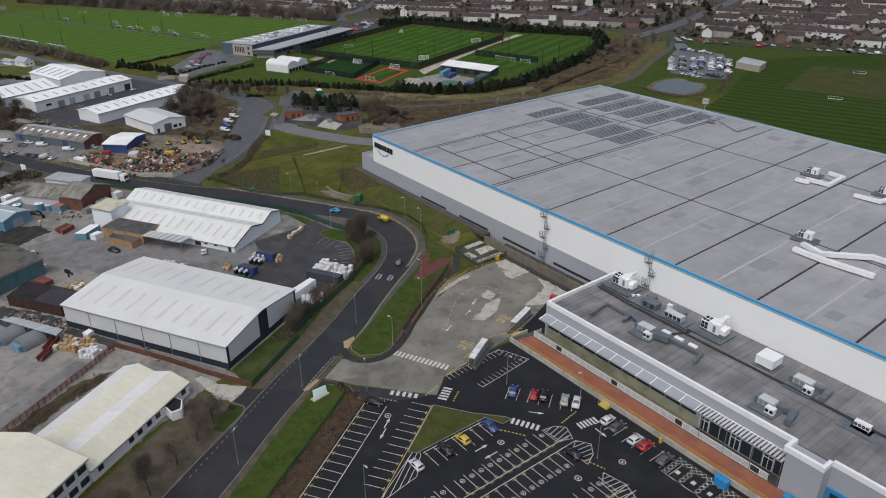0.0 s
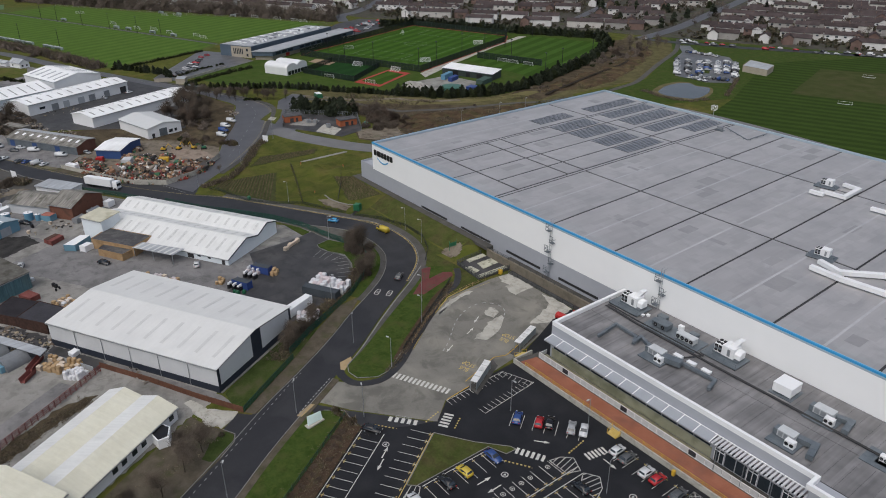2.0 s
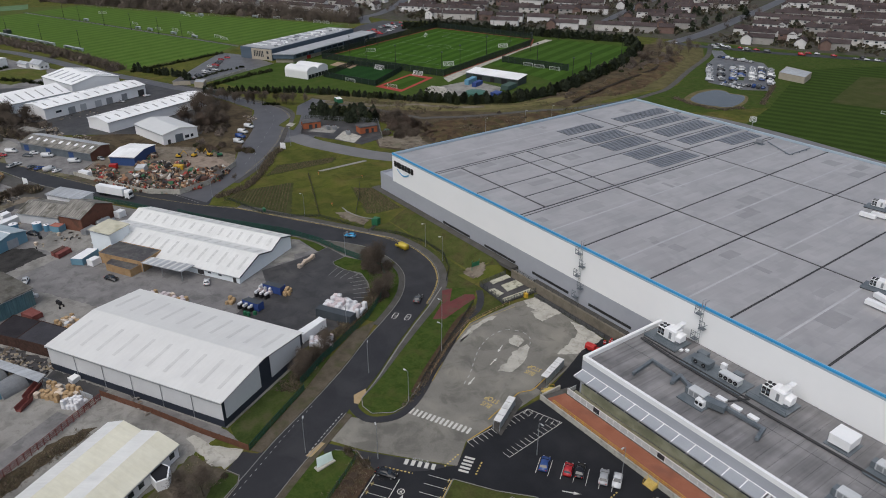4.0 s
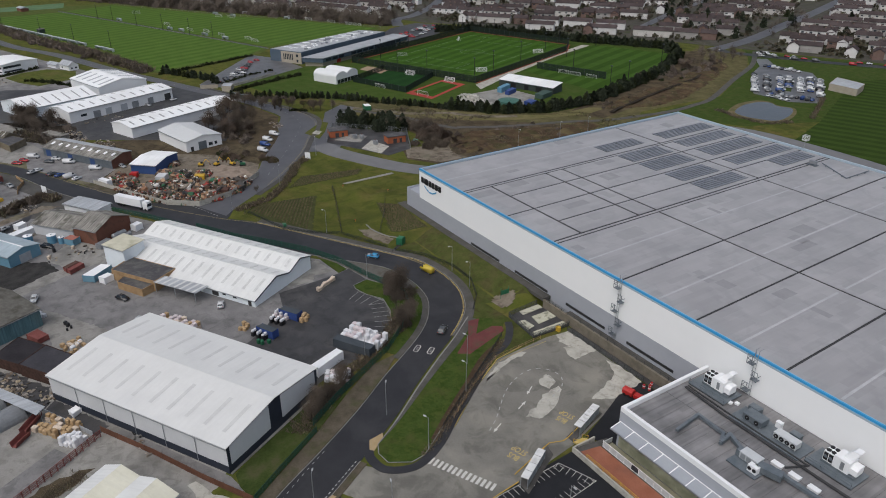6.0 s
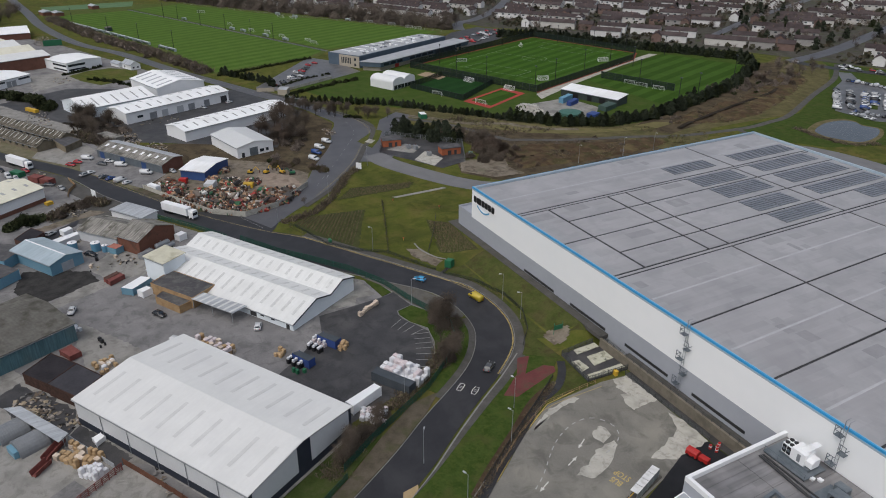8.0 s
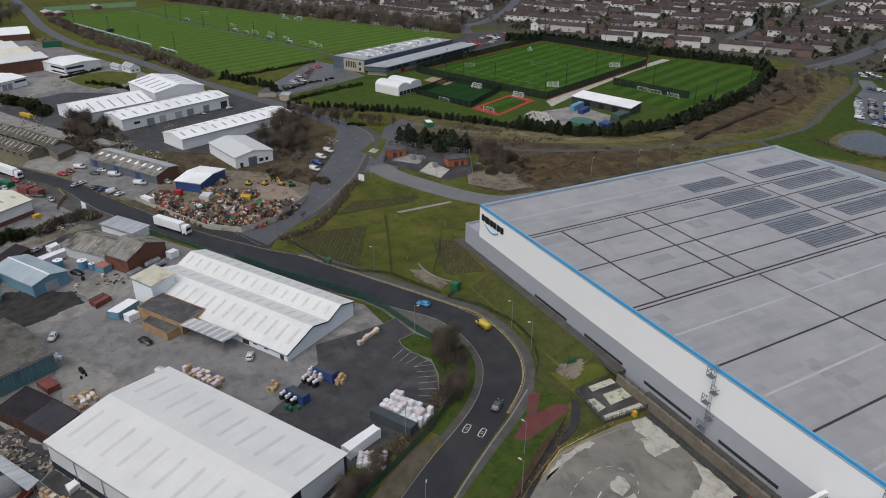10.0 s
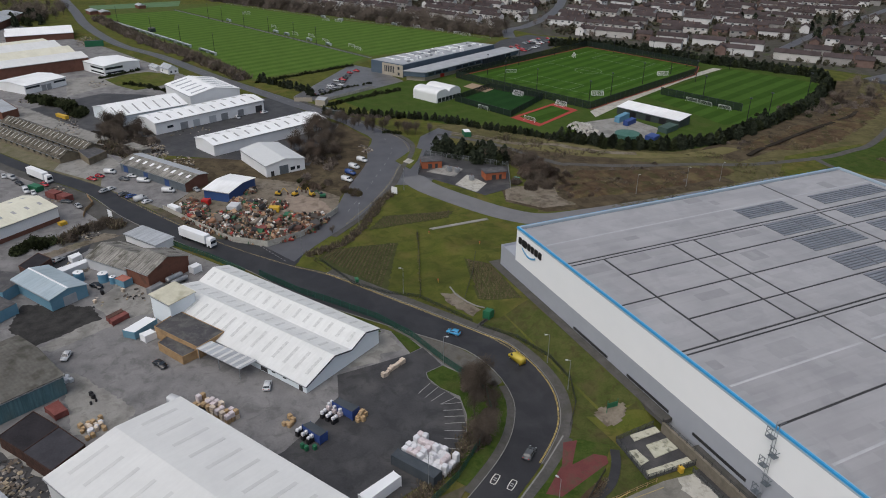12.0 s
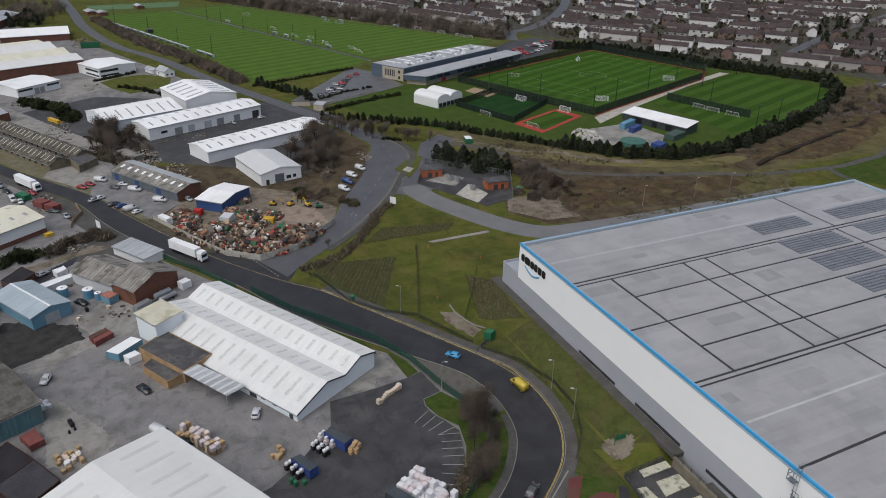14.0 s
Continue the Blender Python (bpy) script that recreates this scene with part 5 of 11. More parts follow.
plant("roof_box", "small pale roof box", 149.0, -5.0, z, 2.0, 1.4, 1.1, m=DUCT, base=False)
roof_set(147.6, -17.8, z, 3.8, "pale air unit on a blue-grey platform")
roof_set(181.7, -8.4, z, 3.9, "pale air unit on a blue-grey platform")
roof_set(181.0, -20.8, z, 3.3, "pale air unit on a blue-grey platform")
plant("roof_unit", "condenser with four fans on a railed platform", 196.4, -13.2, z, 3.0, 1.1, 1.1, fans=4)
plant("roof_platform", "railed blue-grey roof platform", 193.7, -15.0, z, 7.4, 5.4, 0.1, m=DUCT, base=False)
for bx in (151.6, 155.2, 159.0):
    plant("roof_box", "low pale roof box beside a duct", bx, -14.7, z, 2.1, 1.1, 0.5, base=False)
for bx, by in ((135.6, -6.4), (136.6, -5.4)):
    plant("roof_box", "small pale roof box", bx, by, z, 0.8, 0.7, 0.4, base=False)
duct("roof_duct", "blue-grey square duct with elbows", [(136.1, -22.6), (135.3, -15.4), (141.8, -15.9), (143.2, -18.6)], 0.6, 0.6, DUCT, z + 0.45)
duct("roof_duct", "blue-grey square duct between units", [(143.2, -18.2), (142.8, -15.2), (146.2, -16.6)], 0.75, 0.75, DUCT, z + 0.45)
duct("roof_duct", "wide blue-grey transition duct", [(152.0, -18.3), (154.8, -17.6)], 1.9, 1.3, DUCT, z + 0.6)
duct("roof_duct", "blue-grey square duct with elbow", [(154.0, -16.4), (163.5, -16.2), (164.4, -19.6)], 0.75, 0.65, DUCT, z + 0.45)
duct("roof_duct", "wide blue-grey duct with elbow", [(184.8, -19.8), (187.5, -19.4), (188.2, -22.8)], 1.3, 1.1, DUCT, z + 0.45)
duct("roof_duct", "blue-grey duct beside the warehouse wall", [(186.2, -7.6), (188.4, -7.0), (188.8, -10.4)], 1.2, 1.0, DUCT, z + 0.45)
duct("cable_tray", "dark cable tray across the roof", [(127.5, -9.7), (138.3, -10.6), (149.0, -10.8), (161.5, -11.0), (174.2, -11.0), (206, -11.6)], 0.6, 0.14, SEAM, z + 0.3)
duct("cable_tray", "dark cable tray between units", [(127.5, -8.9), (138.0, -9.4), (156, -9.6), (154, -13.6)], 0.35, 0.14, SEAM, z + 0.3)
z = 19.22
for ux, uy in ((128.4, 92.6), (151.8, 92.6), (153.2, 41.4)):
    air_handler(ux, uy, z, 8, 0.74, False)
duct("roof_duct", "fat white roof duct in a U shape", [(132.4, 86.2), (139.2, 86.6), (138.7, 96.9), (134.2, 97.6)], 1.3, 1.0, WHITEPAINT, z + 0.4)
duct("roof_duct", "short fat white roof duct", [(130.4, 83.4), (133.4, 83.6)], 1.4, 1.0, WHITEPAINT, z + 0.4)
duct("roof_duct", "fat white roof duct", [(149.0, 84.2), (155.8, 84.8), (157.0, 89.5)], 1.3, 1.0, WHITEPAINT, z + 0.4)
duct("roof_duct", "long fat white roof duct", [(157.4, 32.8), (164.4, 32.4), (176.4, 33.6)], 1.4, 1.1, WHITEPAINT, z + 0.4)
duct("roof_duct", "bent fat white roof duct", [(157.2, 37.4), (162.8, 35.6), (172.0, 44.0), (178, 44.2), (190, 43.6)], 1.4, 1.1, WHITEPAINT, z + 0.4)
duct("roof_pipe", "thin grey pipe run across the roof", [(73.6, 124.5), (87.0, 116.9), (87.2, 130.4)], 0.3, 0.2, DUCT, z + 0.45)
plant("roof_unit", "small pale roof unit near the parapet", 71.0, 120.5, z, 2.4, 1.2, 1.0, m=GALV)


mast = thing("roof_beacon", "white open wire cube on a short post at the roof edge", "roof mast", pose(60.4, 133.7, 19.9))
part("post", Geo().tube((0, 0, 0), (0, 0, 3.2), 0.12, 0.1, 6), GALV, mast)
cube = Geo()
for a in (-0.9, 0.9):
    for b in (-0.9, 0.9):
        cube.tube((a, b, 3.2), (a, b, 5.0), 0.07, sides=4).tube((a, -0.9, 4.1 + b), (a, 0.9, 4.1 + b), 0.07, sides=4).tube((-0.9, a, 4.1 + b), (0.9, a, 4.1 + b), 0.07, sides=4)
        cube.tube((a, -0.9, 4.1 - b), (a, 0.9, 4.1 + b), 0.04, sides=4).tube((-0.9, a, 4.1 - b), (0.9, a, 4.1 + b), 0.04, sides=4)
part("cage", cube, WHITEPAINT, mast, "white wire cube")


# ---- bus turning yard ----
slab("bus_yard", [(85.2, -28.6), (91.7, -39.7), (100.4, -51.6), (106.6, -63.5), (104.5, -71.5), (98.5, -76.5), (102, -84), (112, -77.5), (127.2, -64.4), (122.4, -58.5), (121.2, -46), (119.5, -34), (116, -22), (111.5, -11), (110.5, -5), (85, -4.6), (84.2, -12)], 0.062, BUSTAR, "worn grey bus turning yard", "yard")
slab("concrete_patch", [(85.1, -8.7), (84.9, -4.7), (91.7, -4.7), (95.7, -4.7), (96.2, -12.5), (93.4, -12.2), (90.6, -11.1), (90.7, -9.4), (87.6, -10.2)], 0.075, PALECON, "worn pale concrete patch", "yard")
slab("concrete_patch", [(100.6, -5.6), (104.0, -4.7), (112, -5.0), (112.8, -15.2), (110.2, -19.7), (108.2, -14.6), (106.0, -8.0)], 0.075, PALECON, "worn pale concrete patch", "yard")
slab("concrete_patch", [(91.2, -37.0), (86.4, -29.4), (85.8, -21.7), (86.9, -20.7), (87.5, -25.9), (89.9, -32.9)], 0.075, PALECON, "pale concrete along the yard edge", "yard")
slab("concrete_patch", [(101.9, -23), (102.6, -27.5), (104.6, -32), (106.6, -36.6), (108.9, -34.6), (108.4, -30), (106, -26.5), (103.6, -23.4)], 0.075, PALECON, "worn pale concrete patch", "yard")
slab("concrete_patch", [(96.9, -22.2), (100.4, -22.4), (101.6, -25.4), (98.9, -26.6), (97.2, -25)], 0.077, PALECON, "worn pale concrete patch", "yard")
g = Geo()
dashes(g, [(106, -46.5), (103.4, -42.7), (96.6, -34.7), (93.4, -27.5), (94.1, -22.1), (98.8, -19.9), (102.8, -22.7), (105, -29)], 0.08, 0.22, 1.2, 1.3)
single("lane_dashes", g, FADED, "faded white dashed lane edge", "road marking", kind="structure")
g = Geo()
dashes(g, [(99, -51), (91.2, -39.8), (86.2, -29.6), (85.6, -13)], 0.08, 0.2, 400, 1)
single("edge_line", g, mat("faded_yellow_line", (0.30, 0.24, 0.12), (0.36, 0.29, 0.15), size=1), "faded yellow yard edge line", "road marking", kind="structure")


def zebra(a, b, width, n, m=None):
    """Broad stripes laid between two points across a crossing."""
    a, b = Vector(a), Vector(b)
    u = (b - a).normalized()
    v = Vector((-u.y, u.x))
    ob = thing("zebra_crossing", "white striped pedestrian crossing", "crossing", kind="structure")
    L = (b - a).length
    for i in range(n):
        s = a + u * (L * (i + 0.15) / n)
        e = s + u * (L / n * 0.55)
        q = [tuple(s - v * width / 2), tuple(e - v * width / 2), tuple(e + v * width / 2), tuple(s + v * width / 2)]
        part("stripe", Geo().prism(q, 0.055, 0.082), m or WHITELINE, ob)
    return ob


zebra((106.6, -62.5), (120.6, -55.6), 2.1, 14)
zebra((119.6, -72.6), (125.2, -68.0), 1.6, 5)
zebra((129.4, -64.6), (126.6, -60.4), 2.2, 5)
zebra((144.6, -56.9), (150.6, -53.6), 1.9, 6)
zebra((155.2, -46.6), (156.2, -41.4), 2.0, 6)


def arrow(x, y, ang, m=None):
    ob = tagged(new("direction_arrow", ARROW), "white painted direction arrow", "road marking", "painted arrows", "structure")
    ob.matrix_world = pose(x, y, 0.0, 0, 0, ang)
    return ob


ARROW = Geo().prism([(-1.7, -0.12), (0.5, -0.12), (0.5, -0.42), (1.8, 0), (0.5, 0.42), (0.5, 0.12), (-1.7, 0.12)], 0.05, 0.084).mesh("direction_arrow", WHITELINE)
for x, y, a in ((103.0, -35.0, 112), (106.2, -44.5, -65), (99.6, -30, -60), (146.2, -50.6, 40), (147.4, -67.9, 90), (150.3, -67.6, -90), (128.4, -79.2, 125), (130.8, -81.8, -55), (159.6, -44.2, -3)):
    arrow(x, y, a)


def lettering(text, x, y, ang, size, m, label="yellow painted words on the bus bay"):
    cu = bpy.data.curves.new("road_lettering", "FONT")
    cu.body, cu.size, cu.align_x, cu.align_y = text, size, "CENTER", "CENTER"
    cu.materials.append(m)
    ob = new("road_lettering", cu)
    ob.matrix_world = pose(x, y, 0.085, 0, 0, ang) @ Matrix.Diagonal((1, 1.5, 1, 1))
    return tagged(ob, label, "road marking", kind="structure")


lettering("BUS\nSTOP", 111.6, -29.6, 197, 1.5, YELLOWLINE)
lettering("BUS\nSTOP", 115.0, -46.0, 197, 1.5, YELLOWLINE)
lettering("NO ENTRY", 121.4, -69.5, 215, 0.75, FADED, "worn white painted words at the car park entrance")


def bus_shelter(corner, along):
    ob = thing("bus_shelter", "white roofed glazed bus shelter", "bus shelter", frame_at(corner, along) @ pose(0, 0, 0.06), group="bus shelters")
    L = math.dist(corner, along)
    n = 4
    for i in range(n):
        part("roof_panel", Geo().box(L * i / n + 0.05, 0.2, 2.5, L * (i + 1) / n - 0.12, 1.85, 2.6), SHELTERROOF, ob)
    for i in range(n + 1):
        x = L * i / n
        for y in (0.3, 1.75):
            part("post", Geo().box(x - 0.05, y - 0.05, 0, x + 0.05, y + 0.05, 2.5), GALV, ob)
    for i in range(n):
        part("pane", Geo().box(L * i / n + 0.1, 0.3, 0.3, L * (i + 1) / n - 0.1, 0.33, 2.3), PANE, ob)
    part("bench", Geo().box(0.6, 0.3, 0.45, L - 0.6, 0.7, 0.52), GALV, ob)
    return ob


SHELTERROOF = mat("weathered_shelter_sheet", (0.64, 0.645, 0.63), (0.74, 0.745, 0.73), size=1.5, fine=0.3, rough=0.5, stain=(0.40, 0.40, 0.37), stain_size=1.2)
PANE = mat("shelter_glass", (0.30, 0.34, 0.36), size=3, rough=0.1, bump=0, spec=0.5)
bus_shelter((118.6, -31.2), (115.4, -22.4))
bus_shelter((124.4, -50.4), (119.8, -42.0))
slab("shelter_kerb", [(125.4, -51.2), (119.6, -39.8), (116.8, -39), (121.8, -51)], 0.16, PAVING, "raised bus platform with yellow kerb", "pavement")
slab("shelter_kerb", [(118.8, -33.5), (115.4, -21.6), (113.6, -21.8), (116.8, -33.6)], 0.16, PAVING, "raised bus platform with yellow kerb", "pavement")
g = Geo()
dashes(g, [(119.7, -50.2), (116.3, -38.2), (117.6, -34.8), (113.5, -21.6)], 0.2, 0.18, 300, 1, False)
dashes(g, [(121.6, -50.2), (122.4, -58)], 0.1, 0.18, 300, 1, False)
single("yellow_kerb", g, YELLOWPAINT, "yellow painted kerb", "kerb", kind="structure")


def tank_trailer():
    ob = thing("red_machine", "red towable machine parked by the yard corner", "machine", frame_at((112.6, -12.6), (118.0, -11.4)))
    part("body", Geo().extrude_x([(0, 0.5), (0, 1.5), (0.4, 1.9), (1.4, 1.9), (1.8, 1.5), (1.8, 0.5)], 0, 2.6), REDPAINT, ob)
    part("body", Geo().box(2.9, 0.2, 0.5, 5.0, 1.6, 1.4), REDPAINT, ob)
    part("drawbar", Geo().box(2.5, 0.8, 0.5, 3.0, 1.0, 0.6).box(5.0, 0.8, 0.5, 5.6, 1.0, 0.6), REDPAINT, ob)
    for x in (0.6, 1.9, 4.0):
        for y in (-0.05, 1.65):
            part("wheel", Geo().tube((x, y, 0.4), (x, y + 0.2, 0.4), 0.38, sides=12), BLACK, ob)


tank_trailer()


def barrel(x, y):
    ob = thing("traffic_drum", "red and white traffic drum", "drum", pose(x, y, 0.06), group="traffic drums")
    part("lower", Geo().tube((0, 0, 0), (0, 0, 0.5), 0.32, sides=10), REDPAINT, ob)
    part("band", Geo().tube((0, 0, 0.5), (0, 0, 0.75), 0.33, sides=10), WHITEPAINT, ob)
    part("top", Geo().tube((0, 0, 0.75), (0, 0, 1.0), 0.3, sides=10), REDPAINT, ob)


for x, y in ((113.8, -6.4), (114.6, -5.2), (115.2, -6.0), (114.2, -4.2)):
    barrel(x, y)

# retaining wall and raised strip below the warehouse front
single("platform_strip", Geo().box(80.5, -2.3, 0, 125, -0.02, 2.5), PAVING, "raised paved strip along the warehouse wall", "pavement", kind="structure")
single("retaining_wall", Geo().box(72, -2.75, -0.5, 125, -2.3, 2.75).box(72, -2.85, 2.75, 125, -2.2, 2.9), mat("tan_block_wall", (0.15, 0.13, 0.10), (0.21, 0.185, 0.145), size=2, fine=0.4, stain=(0.10, 0.09, 0.07), stain_size=3), "tan block retaining wall", "wall", kind="structure")
# Flat dark strip at the wall foot; the ditch's shade is put into colour.
slab("drain_strip", [(84.4, -4.6), (125, -4.6), (125, -2.75), (84.4, -2.75)], 0.068, DARKYARD, "flat strip coloured dark as the shaded ditch below the retaining wall", "yard")
slab("lower_yard", [(110.5, -5), (125, -4.6), (125, -27), (119, -30), (116, -22), (111.5, -11)], 0.064, BLACKTOP, "dark tarmac corner by the office block", "yard")


def post_rail(name, label, line, h, gap, m, rails=2, cat="fence", r=0.05, z=0.0, mesh=None, group=""):
    ob = thing(name, label, cat, group=group)
    pts = [Vector(p) for p in line]
    for a, b in zip(pts, pts[1:]):
        n = max(1, int((b - a).length / gap))
        for i in range(n + (b == pts[-1])):
            q = a + (b - a) * i / n
            zz = z + (height(q.x, q.y) if z == 0 else 0)
            part("post", Geo().box(q.x - r, q.y - r, zz, q.x + r, q.y + r, zz + h), m, ob)
        za, zb = (z + height(*a), z + height(*b)) if z == 0 else (z, z)
        for k in range(rails):
            hh = h * (k + 1) / rails - 0.05
            part("rail", Geo().tube((*a, za + hh), (*b, zb + hh), r * 0.7, sides=4), m, ob)
        if mesh:
            d = (b - a).normalized()
            nx, ny = -d.y * 0.015, d.x * 0.015
            part("mesh_panel", Geo().add([(a.x + nx, a.y + ny, za + 0.05), (b.x + nx, b.y + ny, zb + 0.05), (b.x + nx, b.y + ny, zb + h), (a.x + nx, a.y + ny, za + h), (a.x - nx, a.y - ny, za + 0.05), (b.x - nx, b.y - ny, zb + 0.05), (b.x - nx, b.y - ny, zb + h), (a.x - nx, a.y - ny, za + h)],
                                         [(0, 1, 2, 3), (4, 7, 6, 5), (3, 2, 6, 7), (0, 4, 5, 1), (0, 3, 7, 4), (1, 5, 6, 2)]), mesh, ob)
    return ob


def meshmat(name, c, cover):
    """Wire mesh, seen as a fine see-through veil."""
    m = mat(name, c, size=2, rough=0.7, bump=0)
    n, l = m.node_tree.nodes, m.node_tree.links
    co = n.new("ShaderNodeNewGeometry")
    grit, cut = n.new("ShaderNodeTexWhiteNoise"), n.new("ShaderNodeMath")
    snap = n.new("ShaderNodeVectorMath")
    snap.operation = "SNAP"
    snap.inputs[1].default_value = (0.04, 0.04, 0.04)
    l.new(co.outputs["Position"], snap.inputs[0])
    l.new(snap.outputs[0], grit.inputs["Vector"])
    cut.operation = "LESS_THAN"
    cut.inputs[1].default_value = cover
    l.new(grit.outputs["Value"], cut.inputs[0])
    l.new(cut.outputs[0], n["Principled BSDF"].inputs["Alpha"])
    return m


WIREGREEN = meshmat("green_wire_mesh", (0.02, 0.085, 0.06), 0.45)
WIREDARK = meshmat("dark_wire_mesh", (0.015, 0.03, 0.02), 0.24)
WIREGREY = meshmat("grey_wire_mesh", (0.12, 0.13, 0.13), 0.3)
post_rail("yard_rail", "tan timber rail round the bus yard", [(98.3, -50.8), (91, -40.2), (84.9, -29.2), (83.9, -13.5)], 1.1, 2.4, TIMBER, z=0.06)
post_rail("wall_rail", "dark railing before the retaining wall", [(84.6, -4.7), (112, -4.7)], 1.3, 2.0, SEAM, z=0.06, mesh=WIREGREY)
post_rail("bank_fence", "dark mesh fence along the retaining wall top", [(72, -2.5), (125, -2.5)], 1.0, 2.5, SEAM, z=2.9)

# fenced compound with pale slabs
slab("compound_floor", [(70.6, -13.8), (69.6, -2.9), (83.2, -2.9), (82.6, -14.8)], 0.45, DARKYARD, "dark compound floor", "yard", thick=0.5)
MOSSY = mat("mossy_pale_slab", (0.42, 0.41, 0.31), (0.52, 0.51, 0.42), size=1.5, fine=0.4, stain=(0.10, 0.10, 0.075), stain_size=1.3, stain_amount=0.85)
for q in ([(70.5, -10.0), (72.5, -10.3), (72.3, -3.1), (70.4, -3.1)], [(74.5, -8.8), (78.5, -9.6), (78.1, -3.1), (74.5, -3.1)], [(74.5, -13.8), (74.8, -11.6), (78.6, -11.3), (79.2, -14.1)], [(80.8, -13.9), (82.4, -14.4), (82.6, -3.1), (81.0, -3.1)]):
    slab("pale_slab", q, 0.62, MOSSY, "mossy pale slab in the compound", "slab", kind="", thick=0.4)
post_rail("compound_fence", "dark railing round the compound", [(69.8, -3.2), (70.8, -14.0), (82.9, -15), (83.4, -3)], 1.6, 2.0, SEAM, z=0.3, mesh=WIREGREY)
steel_bin(82.9, -7.4, 1.2, 0.8, 1.3, YELLOWPAINT, "grit_bin", "yellow grit bin beside the compound", "bin")


# ---- car park ----
slab("car_park", [(117.9, -78.2), (122, -74.5), (124.6, -70.4), (127, -64.2), (122.6, -58.2), (121.3, -46), (120.9, -36), (121, -35.8), (262, -35.8), (262, -190), (195, -192), (151, -127), (136.2, -104.9)], 0.052, BLACKTOP, "fresh black tarmac car park", "car park")
slab("yard_front", [(200, -35.8), (262, -35.8), (262, -27), (200, -27)], 0.051, PAVING, "paved forecourt by the entrance", "pavement")
D1, P1 = Vector((0.555, -0.832)), Vector((0.832, 0.555))
A1, A2 = Vector((118.9, -78.6)), Vector((129.7, -67.6))
g, t = Geo(), Geo()


def bar(geo, a, b, w=0.115, z=0.066):
    a, b = Vector(a), Vector(b)
    d = (b - a).normalized()
    n = Vector((-d.y, d.x)) * w / 2
    geo.prism([tuple(a + n), tuple(a - n), tuple(b - n), tuple(b + n)], z - 0.014, z)


bar(g, A1 - D1 * 1, A1 + D1 * 55, 0.16)
bar(g, (123.5, -76.1), (141.5, -103), 0.16)
for k in range(22):
    q = A1 + D1 * (1.0 + 2.45 * k)
    if k:
        bar(g, q, q + P1 * 4.9)
        bar(t, q + P1 * 0.15, q + P1 * 0.9 + D1 * 0.0, 0.2)
        bar(t, q + P1 * 0.6 - D1 * 0.5, q + P1 * 0.6 + D1 * 0.5, 0.16)
    q = A2 + D1 * (0.4 + 2.45 * k)
    if k < 12:
        bar(g, q, q - P1 * 4.9)
        bar(t, q - P1 * 0.5 - D1 * 0.5, q - P1 * 0.5 + D1 * 0.5, 0.16)
bar(t, A2, A2 + D1 * 29, 0.16)
# bays east of the grass triangle
bar(g, (141.0, -60.6), (141.0, -78.6), 0.15)
for k in range(8):
    bar(g, (141.0, -61.0 - 2.45 * k), (146.0, -61.0 - 2.45 * k))
    bar(t, (141.7, -61.4 - 2.45 * k), (141.7, -60.6 - 2.45 * k), 0.16)
# double rows along the spines
for x0, ya, yb in ((156.0, -50.6, -125), (173.2, -51.6, -125)):
    bar(g, (x0, ya), (x0, yb), 0.16)
    bar(g, (x0 + 2.0, ya), (x0 + 2.0, yb), 0.16)
    k = 0
    y = ya - 3.2
    while y > yb:
        bar(g, (x0 - 0.1, y), (x0 - 4.9, y))
        bar(g, (x0 + 2.1, y), (x0 + 6.9, y))
        bar(t, (x0 - 0.5, y - 0.45), (x0 - 0.5, y + 0.45), 0.16)
        bar(t, (x0 + 2.5, y - 0.45), (x0 + 2.5, y + 0.45), 0.16)
        bar(t, (x0 + 0.35, y + 0.3), (x0 + 0.35, y + 1.3), 0.14)
        y -= 2.45
# bays along the terrace wall
for k in range(9):
    x = 157.0 + 2.45 * k
    bar(g, (x, -43.0), (x, -38.0))
    bar(t, (x - 0.45, -38.6), (x + 0.45, -38.6), 0.16)
# slanting row before the terrace
S1, S2 = Vector((0.823, 0.568)), Vector((0.568, -0.823))
for k in range(7):
    q = Vector((135.4, -48.8)) + S1 * 2.55 * k
    bar(g, q, q + S2 * 4.8)
# comb of motorcycle bays
c0, c1, c2, c3 = (Vector(p) for p in ((122.6, -58.2), (122.0, -40.4), (130.0, -37.4), (131.6, -54.0)))
for a, b, side in ((c0, c1, 1), (c1, c2, 1), (c3, c2, -1)):
    d = (b - a).normalized()
    n = Vector((d.y, -d.x)) * side
    bar(g, a, b, 0.12)
    k = 0.0
    while k < (b - a).length:
        bar(g, a + d * k, a + d * k + n * 2.0, 0.1)
        k += 1.35
# hatched islands
def hatch(geo, poly, gap=1.1, ang=60, w=0.14):
    """Outline and slanting bars inside a convex outline."""
    p = [Vector(q) for q in poly]
    for a, b in zip(p, p[1:] + p[:1]):
        bar(geo, a, b, w)
    d = Vector((math.cos(radians(ang)), math.sin(radians(ang))))
    n = Vector((-d.y, d.x))
    lo, hi = min(q.dot(n) for q in p), max(q.dot(n) for q in p)
    s = lo + gap
    while s < hi:
        cut = []
        for a, b in zip(p, p[1:] + p[:1]):
            u, v = a.dot(n) - s, b.dot(n) - s
            if u * v < 0:
                cut.append(a + (b - a) * u / (u - v))
        if len(cut) == 2 and (cut[0] - cut[1]).length > 0.3:
            bar(geo, cut[0], cut[1], w)
        s += gap


